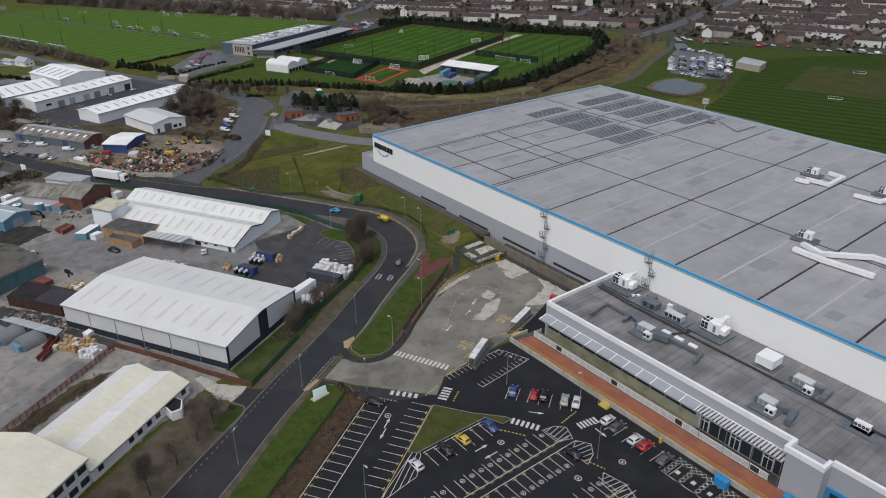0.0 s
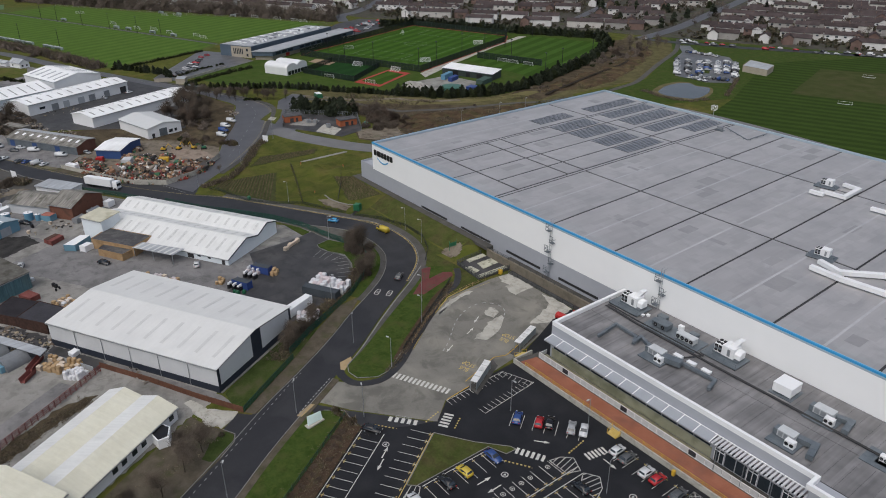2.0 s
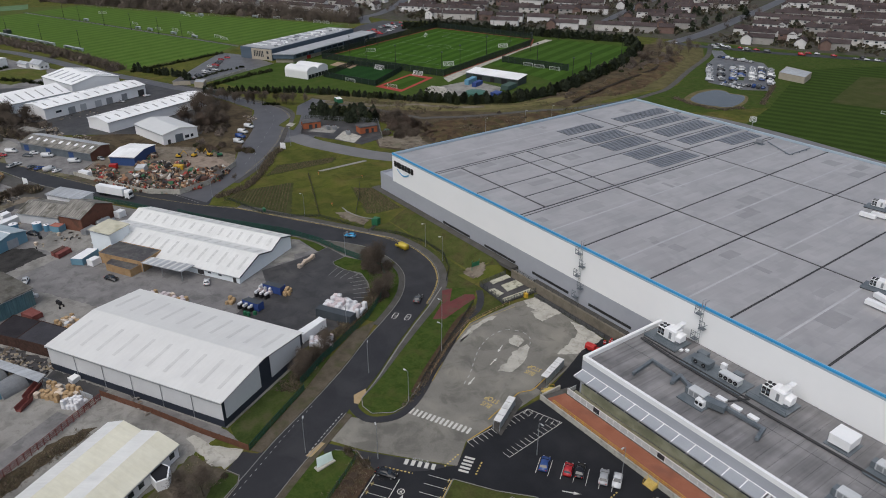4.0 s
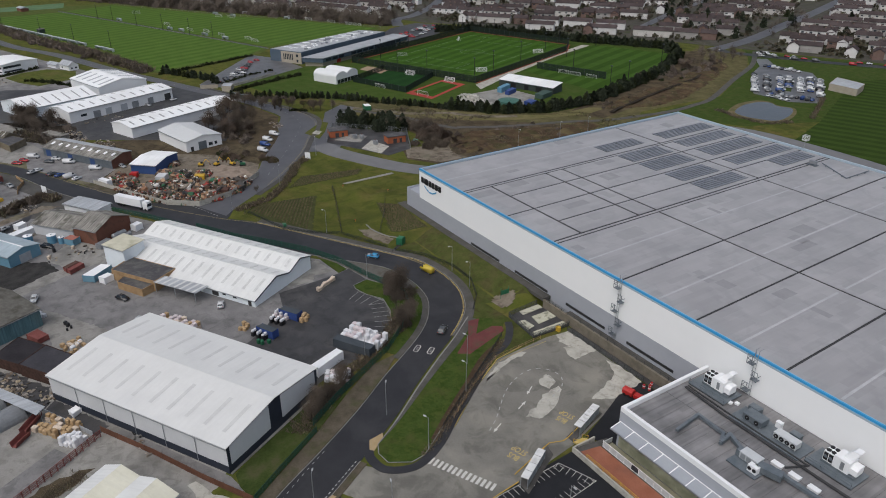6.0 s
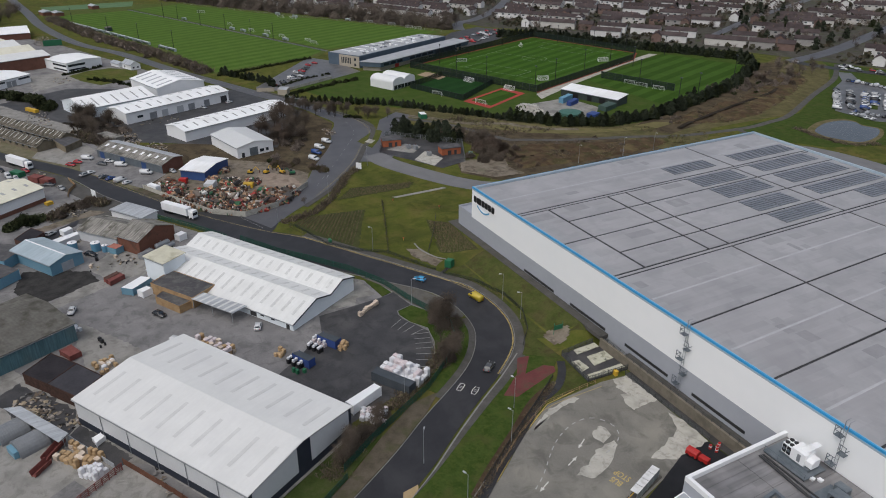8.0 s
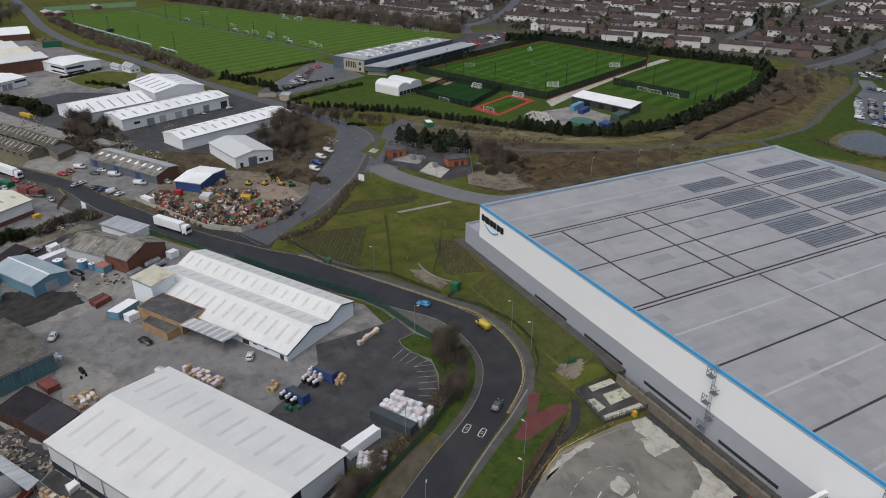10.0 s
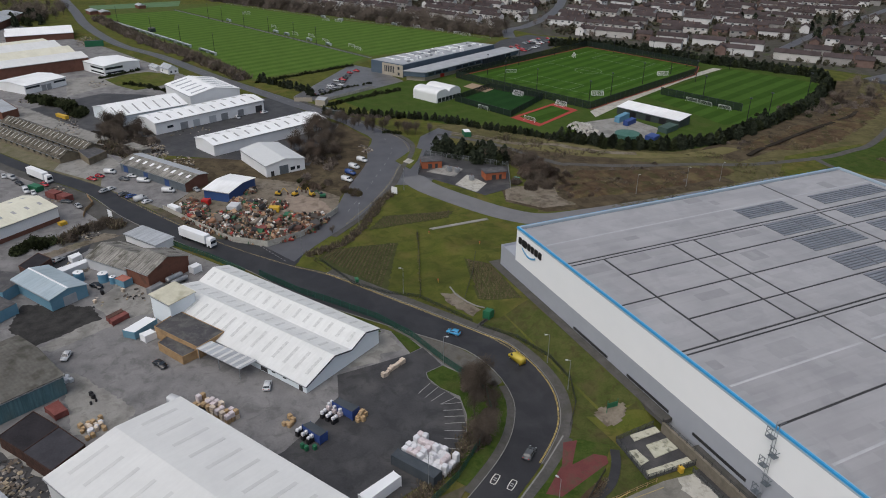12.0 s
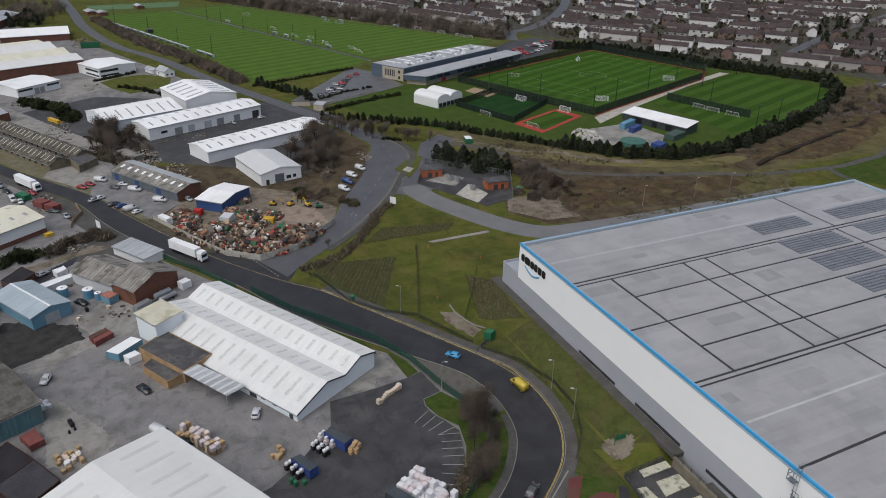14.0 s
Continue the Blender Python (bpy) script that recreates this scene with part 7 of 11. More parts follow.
def street_lamp(x, y, h=8.5, ang=0, z=0.15):
    if "t" not in LAMP:
        ob = thing("street_lamp", "slim grey steel street lamp", "street lamp", group="street lamps")
        part("column", Geo().tube((0, 0, 0), (0, 0, 1.2), 0.11, sides=8).tube((0, 0, 1.2), (0, 0, 8.5), 0.075, 0.05, sides=8), GALV, ob)
        head = part("arm", Geo().tube((0, 0, 8.45), (0.7, 0, 8.6), 0.04, sides=6), GALV, ob)
        part("head", Geo().extrude_x([(-0.16, 8.52), (-0.12, 8.7), (0.12, 8.7), (0.16, 8.52)], 0.6, 1.3), LAMPGLASS, ob, "pale lamp head")
        LAMP["t"] = ob
        ob.matrix_world = pose(x, y, z, 0, 0, ang)
        return ob
    return copy_thing(LAMP["t"], pose(x, y, z, 0, 0, ang))


for x, y, a in ((88.9, -63.0, 145), (103.8, -61.0, 200), (92.0, -43.2, 200), (105.4, -88.0, 145), (120.6, -110.6, 145), (39.2, -12.1, 250), (50.6, -13.3, 240), (29.3, -36.9, 60), (134.4, -48.9, 0), (144.3, -94.7, 0),
                (-86.5, -2.4, 160), (-8.6, -33.0, 240), (-60, -30, 140), (-45.6, -54.4, 120), (-46.5, 82.0, 0), (-45.6, 106.7, 0), (-44.6, 124.0, 0), (164.6, -51.0, 90), (66.0, -56.6, 30), (149.6, -40.0, 270), (116, -76.6, 160), (82.6, -36.4, 200)):
    street_lamp(x, y, ang=a, z=0.1 + height(x, y))


def board_sign(x, y, w, h, ang, m, label, legs=2):
    ob = thing("sign_board", label, "sign", pose(x, y, 0.1 + height(x, y), 0, 0, ang))
    part("panel", Geo().box(-w / 2, -0.06, 0.5, w / 2, 0.06, 0.5 + h), m, ob)
    for s in (-w / 2 + 0.2, w / 2 - 0.3):
        part("leg", Geo().box(s, -0.05, 0, s + 0.1, 0.05, 0.55), GALV, ob)
    return ob


MINT = mat("pale_mint_board", (0.62, 0.76, 0.72), (0.70, 0.82, 0.78), size=3, fine=0.5, rough=0.4, bump=0)
hoard = thing("leaning_board", "pale mint board leaning on a white concrete foot", "sign")
part("foot", Geo().prism([(110.7, -88.7), (112.2, -88.5), (111.5, -84.1), (110.1, -84.4)], 0.1, 0.42), PALECON, hoard)
b0, b1, t0, t1 = (111.2, -88.2), (110.9, -84.4), (110.5, -87.9), (110.5, -84.5)
part("panel", Geo().add([(*b0, 0.4), (*b1, 0.4), (*t1, 2.3), (*t0, 2.3), (b0[0] + 0.12, b0[1], 0.4), (b1[0] + 0.12, b1[1], 0.4), (t1[0] + 0.12, t1[1], 2.3), (t0[0] + 0.12, t0[1], 2.3)], [(0, 1, 2, 3), (4, 7, 6, 5), (3, 2, 6, 7), (0, 4, 5, 1), (0, 3, 7, 4), (1, 5, 6, 2)]), MINT, hoard)
board_sign(-83.6, -7.6, 2.6, 2.8, 40, WHITEPAINT, "plain white sign panel by the junction")
board_sign(-101.5, -111.2, 3.2, 3.0, 25, WHITEPAINT, "white sign panel at the yard entrance")


# ---- trading estate: lesser buildings and clutter ----
shed("school_wing", "two-storey wing under a broad cream roof", (125, -161), (107.4, -135.8), 26, [(0, 6.2), (13, 9.2), (26, 6.2)], WHITEWALL, CREAMROOF, windows=tuple(("s", 1.2 + 3.0 * i, 2.2, z0, z0 + 1.5) for i in range(10) for z0 in (1.0, 4.0)) + (("e", 3, 2.4, 4, 5.5), ("e", 9, 2.4, 4, 5.5)))
porch = thing("porch", "small white porch with dark flat roof", "porch")
part("wall", Geo().prism([(94.2, -117.2), (92.6, -114.6), (95.6, -113.0), (98.8, -114.3), (98.6, -116.6)], 0, 2.5), WHITEPAINT, porch)
part("roof", Geo().prism([(94.4, -117.0), (93.0, -114.7), (95.6, -113.3), (98.4, -114.5), (98.3, -116.4)], 2.5, 2.58), BLACK, porch)
MOSSROOF = ribbed("dark_mossy_sheet_roof", (0.10, 0.096, 0.085), (0.165, 0.158, 0.142), 0.9, rough=0.95, stain=(0.055, 0.052, 0.042), stain_size=4, stain_amount=0.7)
shed("teal_workshop", "weathered teal workshop with dark mossy roof", (19.2, -155), (4.2, -123.8), 25.5, gable(25.5, 5.3, 7.0), TEAL, MOSSROOF)


def flat_block(name, label, quad, h, wall, roof, cat="building"):
    ob = thing(name, label, cat)
    part("wall", Geo().prism(quad, 0, h), wall, ob)
    c = (sum(q[0] for q in quad) / len(quad), sum(q[1] for q in quad) / len(quad))
    part("roof", Geo().prism([(c[0] + (x - c[0]) * 0.97, c[1] + (y - c[1]) * 0.97) for x, y in quad], h, h + 0.06), roof, ob)
    rim = Geo()
    for a, b in zip(quad, quad[1:] + quad[:1]):
        d = (Vector(b) - Vector(a)).normalized()
        n = Vector((-d.y, d.x)) * 0.09
        rim.prism([tuple(Vector(a) + n), tuple(Vector(a) - n), tuple(Vector(b) - n), tuple(Vector(b) + n)], h - 0.05, h + 0.14)
    part("kerb", rim, wall, ob)
    return ob


BLACKFELT = mat("black_sheet_roof", (0.018, 0.016, 0.018), (0.034, 0.03, 0.033), size=4, fine=0.5, rough=0.7, stain=(0.042, 0.038, 0.041), stain_size=3, spec=0.2)
DARKRUST = mat("dark_rusty_sheet", (0.045, 0.03, 0.026), (0.085, 0.05, 0.04), size=1, fine=0.3, rough=0.95)
PURPLEFELT = mat("slate_felt_roof", (0.036, 0.034, 0.039), (0.055, 0.052, 0.058), size=4, fine=0.5, rough=0.6, stain=(0.024, 0.022, 0.026), stain_size=3, spec=0.3)
flat_block("flat_roof_store", "brown store with a dark felt roof", [(19.2, -136.4), (12.9, -130.0), (20.6, -124.7), (26.8, -131.0)], 3.0, DARKRUST, BLACKFELT)
flat_block("flat_roof_store", "brown store with a dark felt roof", [(21.4, -124.5), (29.8, -119.4), (35.4, -125.6), (27.1, -131.2)], 3.4, DARKRUST, PURPLEFELT)
flat_block("flat_roof_store", "timber-faced store with a dark felt roof", [(-12.8, -102.5), (-18.4, -95.5), (-2.9, -85.9), (2.0, -93.2)], 3.5, TIMBER, DARKFLAT)
flat_block("timber_kiosk", "tan timber hoarding round a dark roof", [(-6.0, -102.3), (-8.4, -99.9), (1.4, -93.6), (3.1, -97.2)], 2.4, TIMBER, DARKFLAT)
can = thing("loading_canopy", "corrugated grey loading canopy on posts", "canopy")
part("roof", Geo().prism([(2.0, -93.6), (0.1, -89.7), (13.5, -80.5), (15.7, -85.1)], 3.35, 3.5), GREYROOF, can)
for k in range(7):
    t = (k + 0.3) / 7
    a, b, c, d = Vector((2.0, -93.6)), Vector((15.7, -85.1)), Vector((13.5, -80.5)), Vector((0.1, -89.7))
    p, q = a + (b - a) * t, d + (c - d) * t
    part("rooflight", Geo().prism([tuple(p), tuple(p + (b - a) * 0.05), tuple(q + (c - d) * 0.05), tuple(q)], 3.5, 3.53), ROOFLIGHT, can)
for x, y in ((2.2, -93.2), (8.6, -89.2), (15.2, -85.2), (1.0, -90.0)):
    part("post", Geo().box(x - 0.08, y - 0.08, 0, x + 0.08, y + 0.08, 3.35), GALV, can)
lean = thing("lean_to_roof", "bent grey sheet roof beside the round huts", "roof")
part("roof", Geo().prism([(32.2, -140.2), (33.2, -136.8), (48.2, -127.8), (50.4, -129.8)], 3.2, 3.3), GREYROOF, lean)
board_wall = thing("sheet_hoarding", "low grey sheet hoarding beside the big shed", "fence")
for (xa, ya), (xb, yb) in zip([(46.0, -128.3), (50.9, -125.6), (55.7, -122.9)], [(50.8, -125.7), (55.6, -123.0), (60.3, -120.4)]):
    part("panel", Geo().prism([(xa, ya), (xb, yb), (xb - 0.05, yb + 0.1), (xa - 0.05, ya + 0.1)], 0.05, 1.4), GREYROOF, board_wall)
    part("post", Geo().box(xa - 0.06, ya - 0.02, 0, xa + 0.06, ya + 0.1, 1.5), GALV, board_wall)
slab("yard_patch", [(43.2, -127.0), (41.8, -125.6), (58.6, -116.6), (60.6, -119.8), (46, -128)], 0.066, DARKYARD, "dark strip between hoarding and shed", "yard")
for x, y in ((32.8, -139.2), (41.0, -133.6), (49.2, -129.0)):
    part("post", Geo().box(x - 0.06, y - 0.06, 0, x + 0.06, y + 0.06, 3.5), GALV, lean)


shed("works_shed", "long pale works roof in the far estate", (-494, -175), (-497, -127), 34, [(0, 5), (8, 7), (17, 5), (26, 7), (34, 5)], BROWNBRICK, SHEDROOF)
shed("works_shed", "pale twin-roofed works in the far estate", (-398, -166), (-433, -134), 40, [(0, 5.5), (10, 7.5), (20, 5.5), (30, 7.5), (40, 5.5)], WHITEWALL, SHEDROOF)
shed("works_shed", "dark-roofed works by the far road", (-560, -186), (-620, -170), 26, gable(26, 6, 8.5), BROWNBRICK, GREYROOF)
shed("white_house", "small white rendered cottage with a slate roof", (-347, -73.9), (-335.9, -69.5), 6.8, gable(6.8, 3.4, 5.6), WHITEPAINT, GREYROOF, windows=(("e", 1.2, 1.2, 1, 2.1), ("e", 4.2, 1.2, 1, 2.1), ("s", 3, 1.2, 1, 2.1)), category="house")
shed("white_outhouse", "low white outhouse beside the cottage", (-358.5, -80), (-349, -76), 5.0, gable(5.0, 2.3, 3.5), WHITEPAINT, GREYROOF, category="outhouse")
flat_block("brick_store", "brown brick store beside the pale lane", [(-284, -168), (-289, -160.5), (-263.5, -151), (-257, -158)], 4.2, BRICK, GREYROOF)
flat_block("derelict_hut", "grimy brick hut with flat felt roof", [(-167, -117.8), (-180, -122.1), (-188.6, -118), (-175.3, -110.5)], 3.0, OLDWALL, DARKFLAT)
slab("yard_patch", [(-345.6, -131), (-352, -104), (-323.4, -98), (-300, -129)], 0.05, CONCRETE, "pale concrete yard by the offices", "yard")
slab("estate_lawn", [(-336.7, -108), (-346.6, -96), (-350, -81.6), (-334, -66), (-310, -69.6), (-300, -91.6), (-317.6, -101.8)], 0.056, BANK, "grass between offices and sheds", "grass")
slab("yard_patch", [(-340, -186), (-305, -163.7), (-284, -150.6), (-248, -132.3), (-200, -106), (-192, -117), (-238, -141), (-267, -160.5), (-320, -192)], 0.058, CONCRETE, "pale littered concrete lane", "yard")


HUTGREY = ribbed("dull_grey_sheet", (0.17, 0.18, 0.19), (0.23, 0.24, 0.25), 0.5, stain=(0.12, 0.12, 0.115))


def round_hut(a, b, r):
    ob = thing("round_hut", "grey corrugated round-roofed hut", "hut", frame_at(a, b), group="round huts")
    L = math.dist(a, b)
    n = 12
    arc = [(r * math.cos(math.pi * i / n), r * math.sin(math.pi * i / n)) for i in range(n + 1)]
    part("shell", Geo().extrude_x(arc, 0, L), HUTGREY, ob)
    part("end_wall", Geo().extrude_x([(y * 0.95, z * 0.95) for y, z in arc], L - 0.5, L - 0.4), HUTGREY, ob)
    part("store_box", Geo().box(L - 0.4, -1.7, 0, L + 1.0, 1.9, 1.7), LIGHTBLUE, ob, "pale blue lower front")
    return ob


round_hut((43.2, -132.7), (45.6, -138.4), 2.9)
round_hut((36.9, -136.4), (39.3, -142.1), 2.9)


def container(quad, h, m, label, cat="container", top=None, name="container"):
    """A steel box over four plan corners, with ribbed doors and corner posts."""
    ob = thing(name, label, cat)
    part("body", Geo().prism(quad, 0.15, h - 0.05), m, ob)
    part("roof", Geo().prism([(x, y) for x, y in quad], h - 0.05, h + 0.02), top or m, ob)
    for x, y in quad:
        part("corner_post", Geo().box(x - 0.1, y - 0.1, 0, x + 0.1, y + 0.1, h + 0.05), m, ob)
    return ob


FADEDRED = mat("faded_red_steel", (0.16, 0.048, 0.042), (0.225, 0.08, 0.068), size=1.5)
DARKSTEEL = mat("dark_grey_steel", (0.05, 0.06, 0.07), (0.07, 0.08, 0.09), size=2, rough=0.6)
CONTBLUE = mat("container_blue", (0.03, 0.06, 0.20), (0.04, 0.075, 0.24), size=2, rough=0.55)
container([(40.5, -76.0), (40.1, -74.0), (44.8, -71.6), (45.7, -73.5)], 2.5, CONTBLUE, "blue container with a dark roof", top=DARKSTEEL)
container([(35.2, -67.6), (34.8, -65.7), (39.5, -62.6), (40.7, -64.6)], 2.5, CONTBLUE, "blue container with a dark roof", top=DARKSTEEL)
container([(57.4, -61.4), (56.0, -59.4), (65.8, -53.6), (67.0, -55.9)], 2.6, DARKSTEEL, "long dark slate storage container")
container([(65.2, -71.1), (62.0, -62.6), (64.0, -61.8), (67.6, -70.2)], 2.7, WHITEPAINT, "white site cabin in the yard", "site cabin", name="site_cabin")
container([(-27.0, -114.4), (-29.6, -110.4), (-28.0, -109.6), (-25.2, -113.8)], 1.6, FADEDRED, "faded red open-topped skip", "skip", top=RUST, name="skip")
container([(-25.0, -113.6), (-27.8, -109.4), (-26.2, -108.6), (-23.2, -112.9)], 1.6, FADEDRED, "faded red open-topped skip", "skip", name="skip")
container([(-16.2, -110.4), (-21.0, -104.2), (-18.6, -101.7), (-13.7, -107.6)], 2.4, LIGHTBLUE, "long pale blue site cabin with a white roof", "site cabin", top=WHITEPAINT, name="site_cabin")
container([(-12.9, -106.4), (-14.2, -103.6), (-12.2, -102.4), (-10.8, -105.2)], 2.2, WHITEPAINT, "white site box beside the cabin", "site cabin", name="site_cabin")
container([(-38.6, -103.0), (-41.6, -99.0), (-40.0, -98.0), (-37.0, -101.8)], 1.9, GALV, "grey steel box by the brick barn", "store", name="storage_box")
container([(-47.6, -90.0), (-49.2, -87.4), (-47.0, -86.2), (-45.4, -88.8)], 2.4, WHITEPAINT, "white box body behind the brick barn", "store", name="storage_box")
container([(-61.6, -128.0), (-65.7, -119.3), (-63.4, -118.5), (-58.3, -126.7)], 2.3, PALEWALL, "long low store with a white roof", "store", top=WHITEPAINT, name="low_store")
container([(-70.7, -124.6), (-72.4, -121.5), (-70.1, -120.6), (-67.8, -123.3)], 2.0, WHITEPAINT, "white cabin beside the tanks", "cabin", name="cabin")
container([(-47.8, -111.4), (-49.6, -109.0), (-46.4, -106.6), (-44.6, -109.0)], 2.4, LIGHTBLUE, "pale blue shed with a red roof", "shed", top=mat("faded_red_roof", (0.33, 0.12, 0.09), (0.40, 0.17, 0.13), size=2), name="small_shed")
container([(-56, -152), (-66, -145), (-58, -134), (-49, -141)], 3.6, LIGHTBLUE, "pale blue flat workshop with dark roof", "workshop", top=DARKFLAT, name="workshop")
container([(-41, -150), (-48, -142), (-41, -137), (-34, -145)], 3.4, LIGHTBLUE, "pale blue workshop with dark roof", "workshop", top=DARKFLAT, name="workshop")
flat_block("flat_block", "low dark block with black flat roof", [(-67.6, -138.3), (-75.3, -133.2), (-69.5, -129.2), (-62.0, -134.7)], 2.6, RUST, BLACKFELT)
slab("yard_patch", [(-72, -133), (-74, -128.3), (-80.9, -119.6), (-82.4, -117.4), (-76.6, -119.5), (-64, -129), (-66, -133)], 0.05, ASPHALT, "black tarmac strip with parked cars", "yard")
slab("yard_patch", ragged([(18.6, -138), (27.2, -131.8), (35.6, -126.2), (43, -127), (46.4, -130), (33, -137.6), (24, -144)], 1.5, 0.4), 0.07, DARKYARD, "dark littered ground beside the round huts", "yard")
slab("yard_track", ragged([(-78.5, -136), (-85.2, -120.5), (-89.8, -113.6), (-84.9, -107.6), (-82.6, -117.5), (-74.2, -132.5)], 1.2, 0.3), 0.048, MUD, "pale worn track beside the hedge", "ground")
container([(-102.9, -128.6), (-104.2, -126.6), (-102.6, -125.6), (-101.4, -127.6)], 1.3, YELLOWPAINT, "yellow grit box by the cream shed", "box", name="storage_box")
slab("roadside_dirt", [(-62, -74.6), (-65.6, -77.1), (-98.5, -94.4), (-106, -97), (-104, -92.8), (-80, -81.3), (-64.5, -73.2)], 0.05, DIRT, "leaf-strewn dirt below the scrapyard fence", "ground")
container([(49.5, -123.6), (48.6, -121.9), (50.2, -121.1), (51.6, -123.0)], 1.3, WHITEPAINT, "white box beside the shed", "box", name="storage_box")
container([(-455.5, -119), (-458, -118), (-458, -106), (-455.2, -106)], 4.5, GREENPAINT, "dark green store by the scrap yard", "store", top=DARKSTEEL, name="low_store")
container([(-255.8, -133.5), (-256.6, -132), (-248.6, -127.2), (-247.6, -128.8)], 1.8, YELLOWPAINT, "yellow skip beside the lane", "skip", name="skip")
container([(12.2, -15.6), (13.8, -14.4), (14.9, -16.2), (13.3, -17.4)], 2.6, GREENPAINT, "green cabinet on the grass bank", "cabinet", name="utility_cabinet")


for q, hh, m, lab in (([(-136, -131), (-133.6, -133.6), (-129.4, -130.2), (-131.6, -127.4)], 2.4, FADEDRED, "faded red skip in the west yard"), ([(-130.6, -127), (-128.4, -129.6), (-124.6, -126.4), (-126.6, -123.8)], 2.4, FADEDRED, "faded red skip in the west yard"),
                      ([(-146.5, -138), (-144.6, -140.2), (-140.2, -136.8), (-142, -134.6)], 2.2, GREENPAINT, "green skip in the west yard"), ([(-102.4, -89.6), (-101.4, -91.4), (-96.6, -88.8), (-97.6, -87.0)], 2.5, WHITEPAINT, "white box body by the fence"),
                      ([(-104, -78), (-102, -79.2), (-100.6, -76.8), (-102.6, -75.6)], 2.2, REDPAINT, "red steel box beside the blue shed"), ([(-79, -52), (-76.4, -53.6), (-73.8, -49.6), (-76.4, -48)], 2.0, GREENPAINT, "green skip among the scrap"),
                      ([(-66, -53), (-63.6, -54.4), (-61.4, -50.8), (-63.8, -49.4)], 2.4, RUST, "rusty skip among the scrap"), ([(-88, -56), (-85.6, -57.2), (-83.6, -53.8), (-86, -52.6)], 1.8, YELLOWPAINT, "yellow skip among the scrap"),
                      ([(-72, -64), (-69.8, -65.4), (-67.4, -62), (-69.6, -60.6)], 1.9, FADEDRED, "faded red skip among the scrap"), ([(-95, -69), (-91, -71.4), (-89, -68.2), (-93, -65.8)], 2.6, PALEWALL, "pale cabin in the scrapyard"),
                      ([(-16.0, -133.0), (-16.4, -132.2), (-11.5, -129.2), (-11.0, -130.0)], 0.9, YELLOWPAINT, "yellow sheeted stack by the teal workshop"), ([(10.0, -128.2), (8.4, -125.4), (13.0, -123.4), (14.2, -126.0)], 1.6, FADEDRED, "faded red skip by the teal workshop"), ([(-60, -96), (-58.6, -98), (-54.6, -95.6), (-56, -93.6)], 2.2, GALV, "grey steel tank by the barn"),
                      ([(-187, -99), (-184, -103), (-172, -96), (-175, -92)], 2.4, ASBESTOS, "low fibre-cement store behind the units")):
    container(q, hh, m, lab, "skip" if "skip" in lab else "store", name="skip" if "skip" in lab else "storage_box")


def tank(x, y, r, h, m, label):
    ob = thing("tank", label, "tank", pose(x, y, 0), group="storage tanks")
    part("shell", Geo().tube((0, 0, 0), (0, 0, h), r, sides=20), m, ob)
    part("lid", Geo().tube((0, 0, h), (0, 0, h + 0.25), r * 1.02, r * 0.2, sides=20), WHITEPAINT, ob)
    part("hatch", Geo().tube((0.5, 0, h + 0.1), (0.5, 0, h + 0.4), 0.25, sides=8), GALV, ob)


def lying_tank(a, b, r, label):
    ob = thing("lying_tank", label, "tank", frame_at(a, b), group="storage tanks")
    L = math.dist(a, b)
    part("shell", Geo().tube((0, 0, r + 0.5), (L, 0, r + 0.5), r, sides=16).tube((-0.35, 0, r + 0.5), (0, 0, r + 0.5), r * 0.6, r, 16).tube((L, 0, r + 0.5), (L + 0.35, 0, r + 0.5), r, r * 0.6, 16), GALV, ob)
    for u in (0.18, 0.76):
        part("saddle", Geo().box(L * u, -r * 0.8, 0, L * u + 0.3, r * 0.8, r * 0.6 + 0.5), SEAM, ob)
    part("pipe", Geo().tube((L * 0.4, 0, 2 * r + 0.4), (L * 0.4, 0, 2 * r + 0.9), 0.18, sides=8), GALV, ob)


lying_tank((-42.4, -96.8), (-44.8, -92.6), 0.95, "grey steel tank lying by the brick barn")
lying_tank((-40.4, -95.6), (-42.9, -91.2), 0.7, "slim grey steel tank lying by the brick barn")
TANKBLUE = mat("tank_blue", (0.10, 0.25, 0.36), (0.14, 0.30, 0.42), size=2, rough=0.5)
tank(-55.6, -121.4, 1.5, 2.9, TANKBLUE, "pale blue storage tank with white lid")
tank(-52.0, -114.6, 1.5, 2.9, TANKBLUE, "pale blue storage tank with white lid")
tank(-49.7, -112.0, 1.0, 2.3, TANKBLUE, "smaller pale blue storage tank")

# ---- stacked goods ----
BAGWHITE = mat("white_wrapped_bags", (0.58, 0.58, 0.60), (0.70, 0.70, 0.71), size=1, fine=0.3, rough=0.6, island=0.12)
BAGPINK = mat("pinkish_wrapped_bags", (0.52, 0.44, 0.45), (0.64, 0.58, 0.58), size=1, fine=0.3, rough=0.6, island=0.12)
PALLETWOOD = mat("pale_pallet_wood", (0.52, 0.42, 0.32), (0.64, 0.55, 0.46), size=1, fine=0.2, rough=0.9, island=0.2)
CARDBOARD = mat("cardboard", (0.34, 0.23, 0.12), (0.44, 0.31, 0.18), size=1, fine=0.2, rough=0.9, island=0.2)


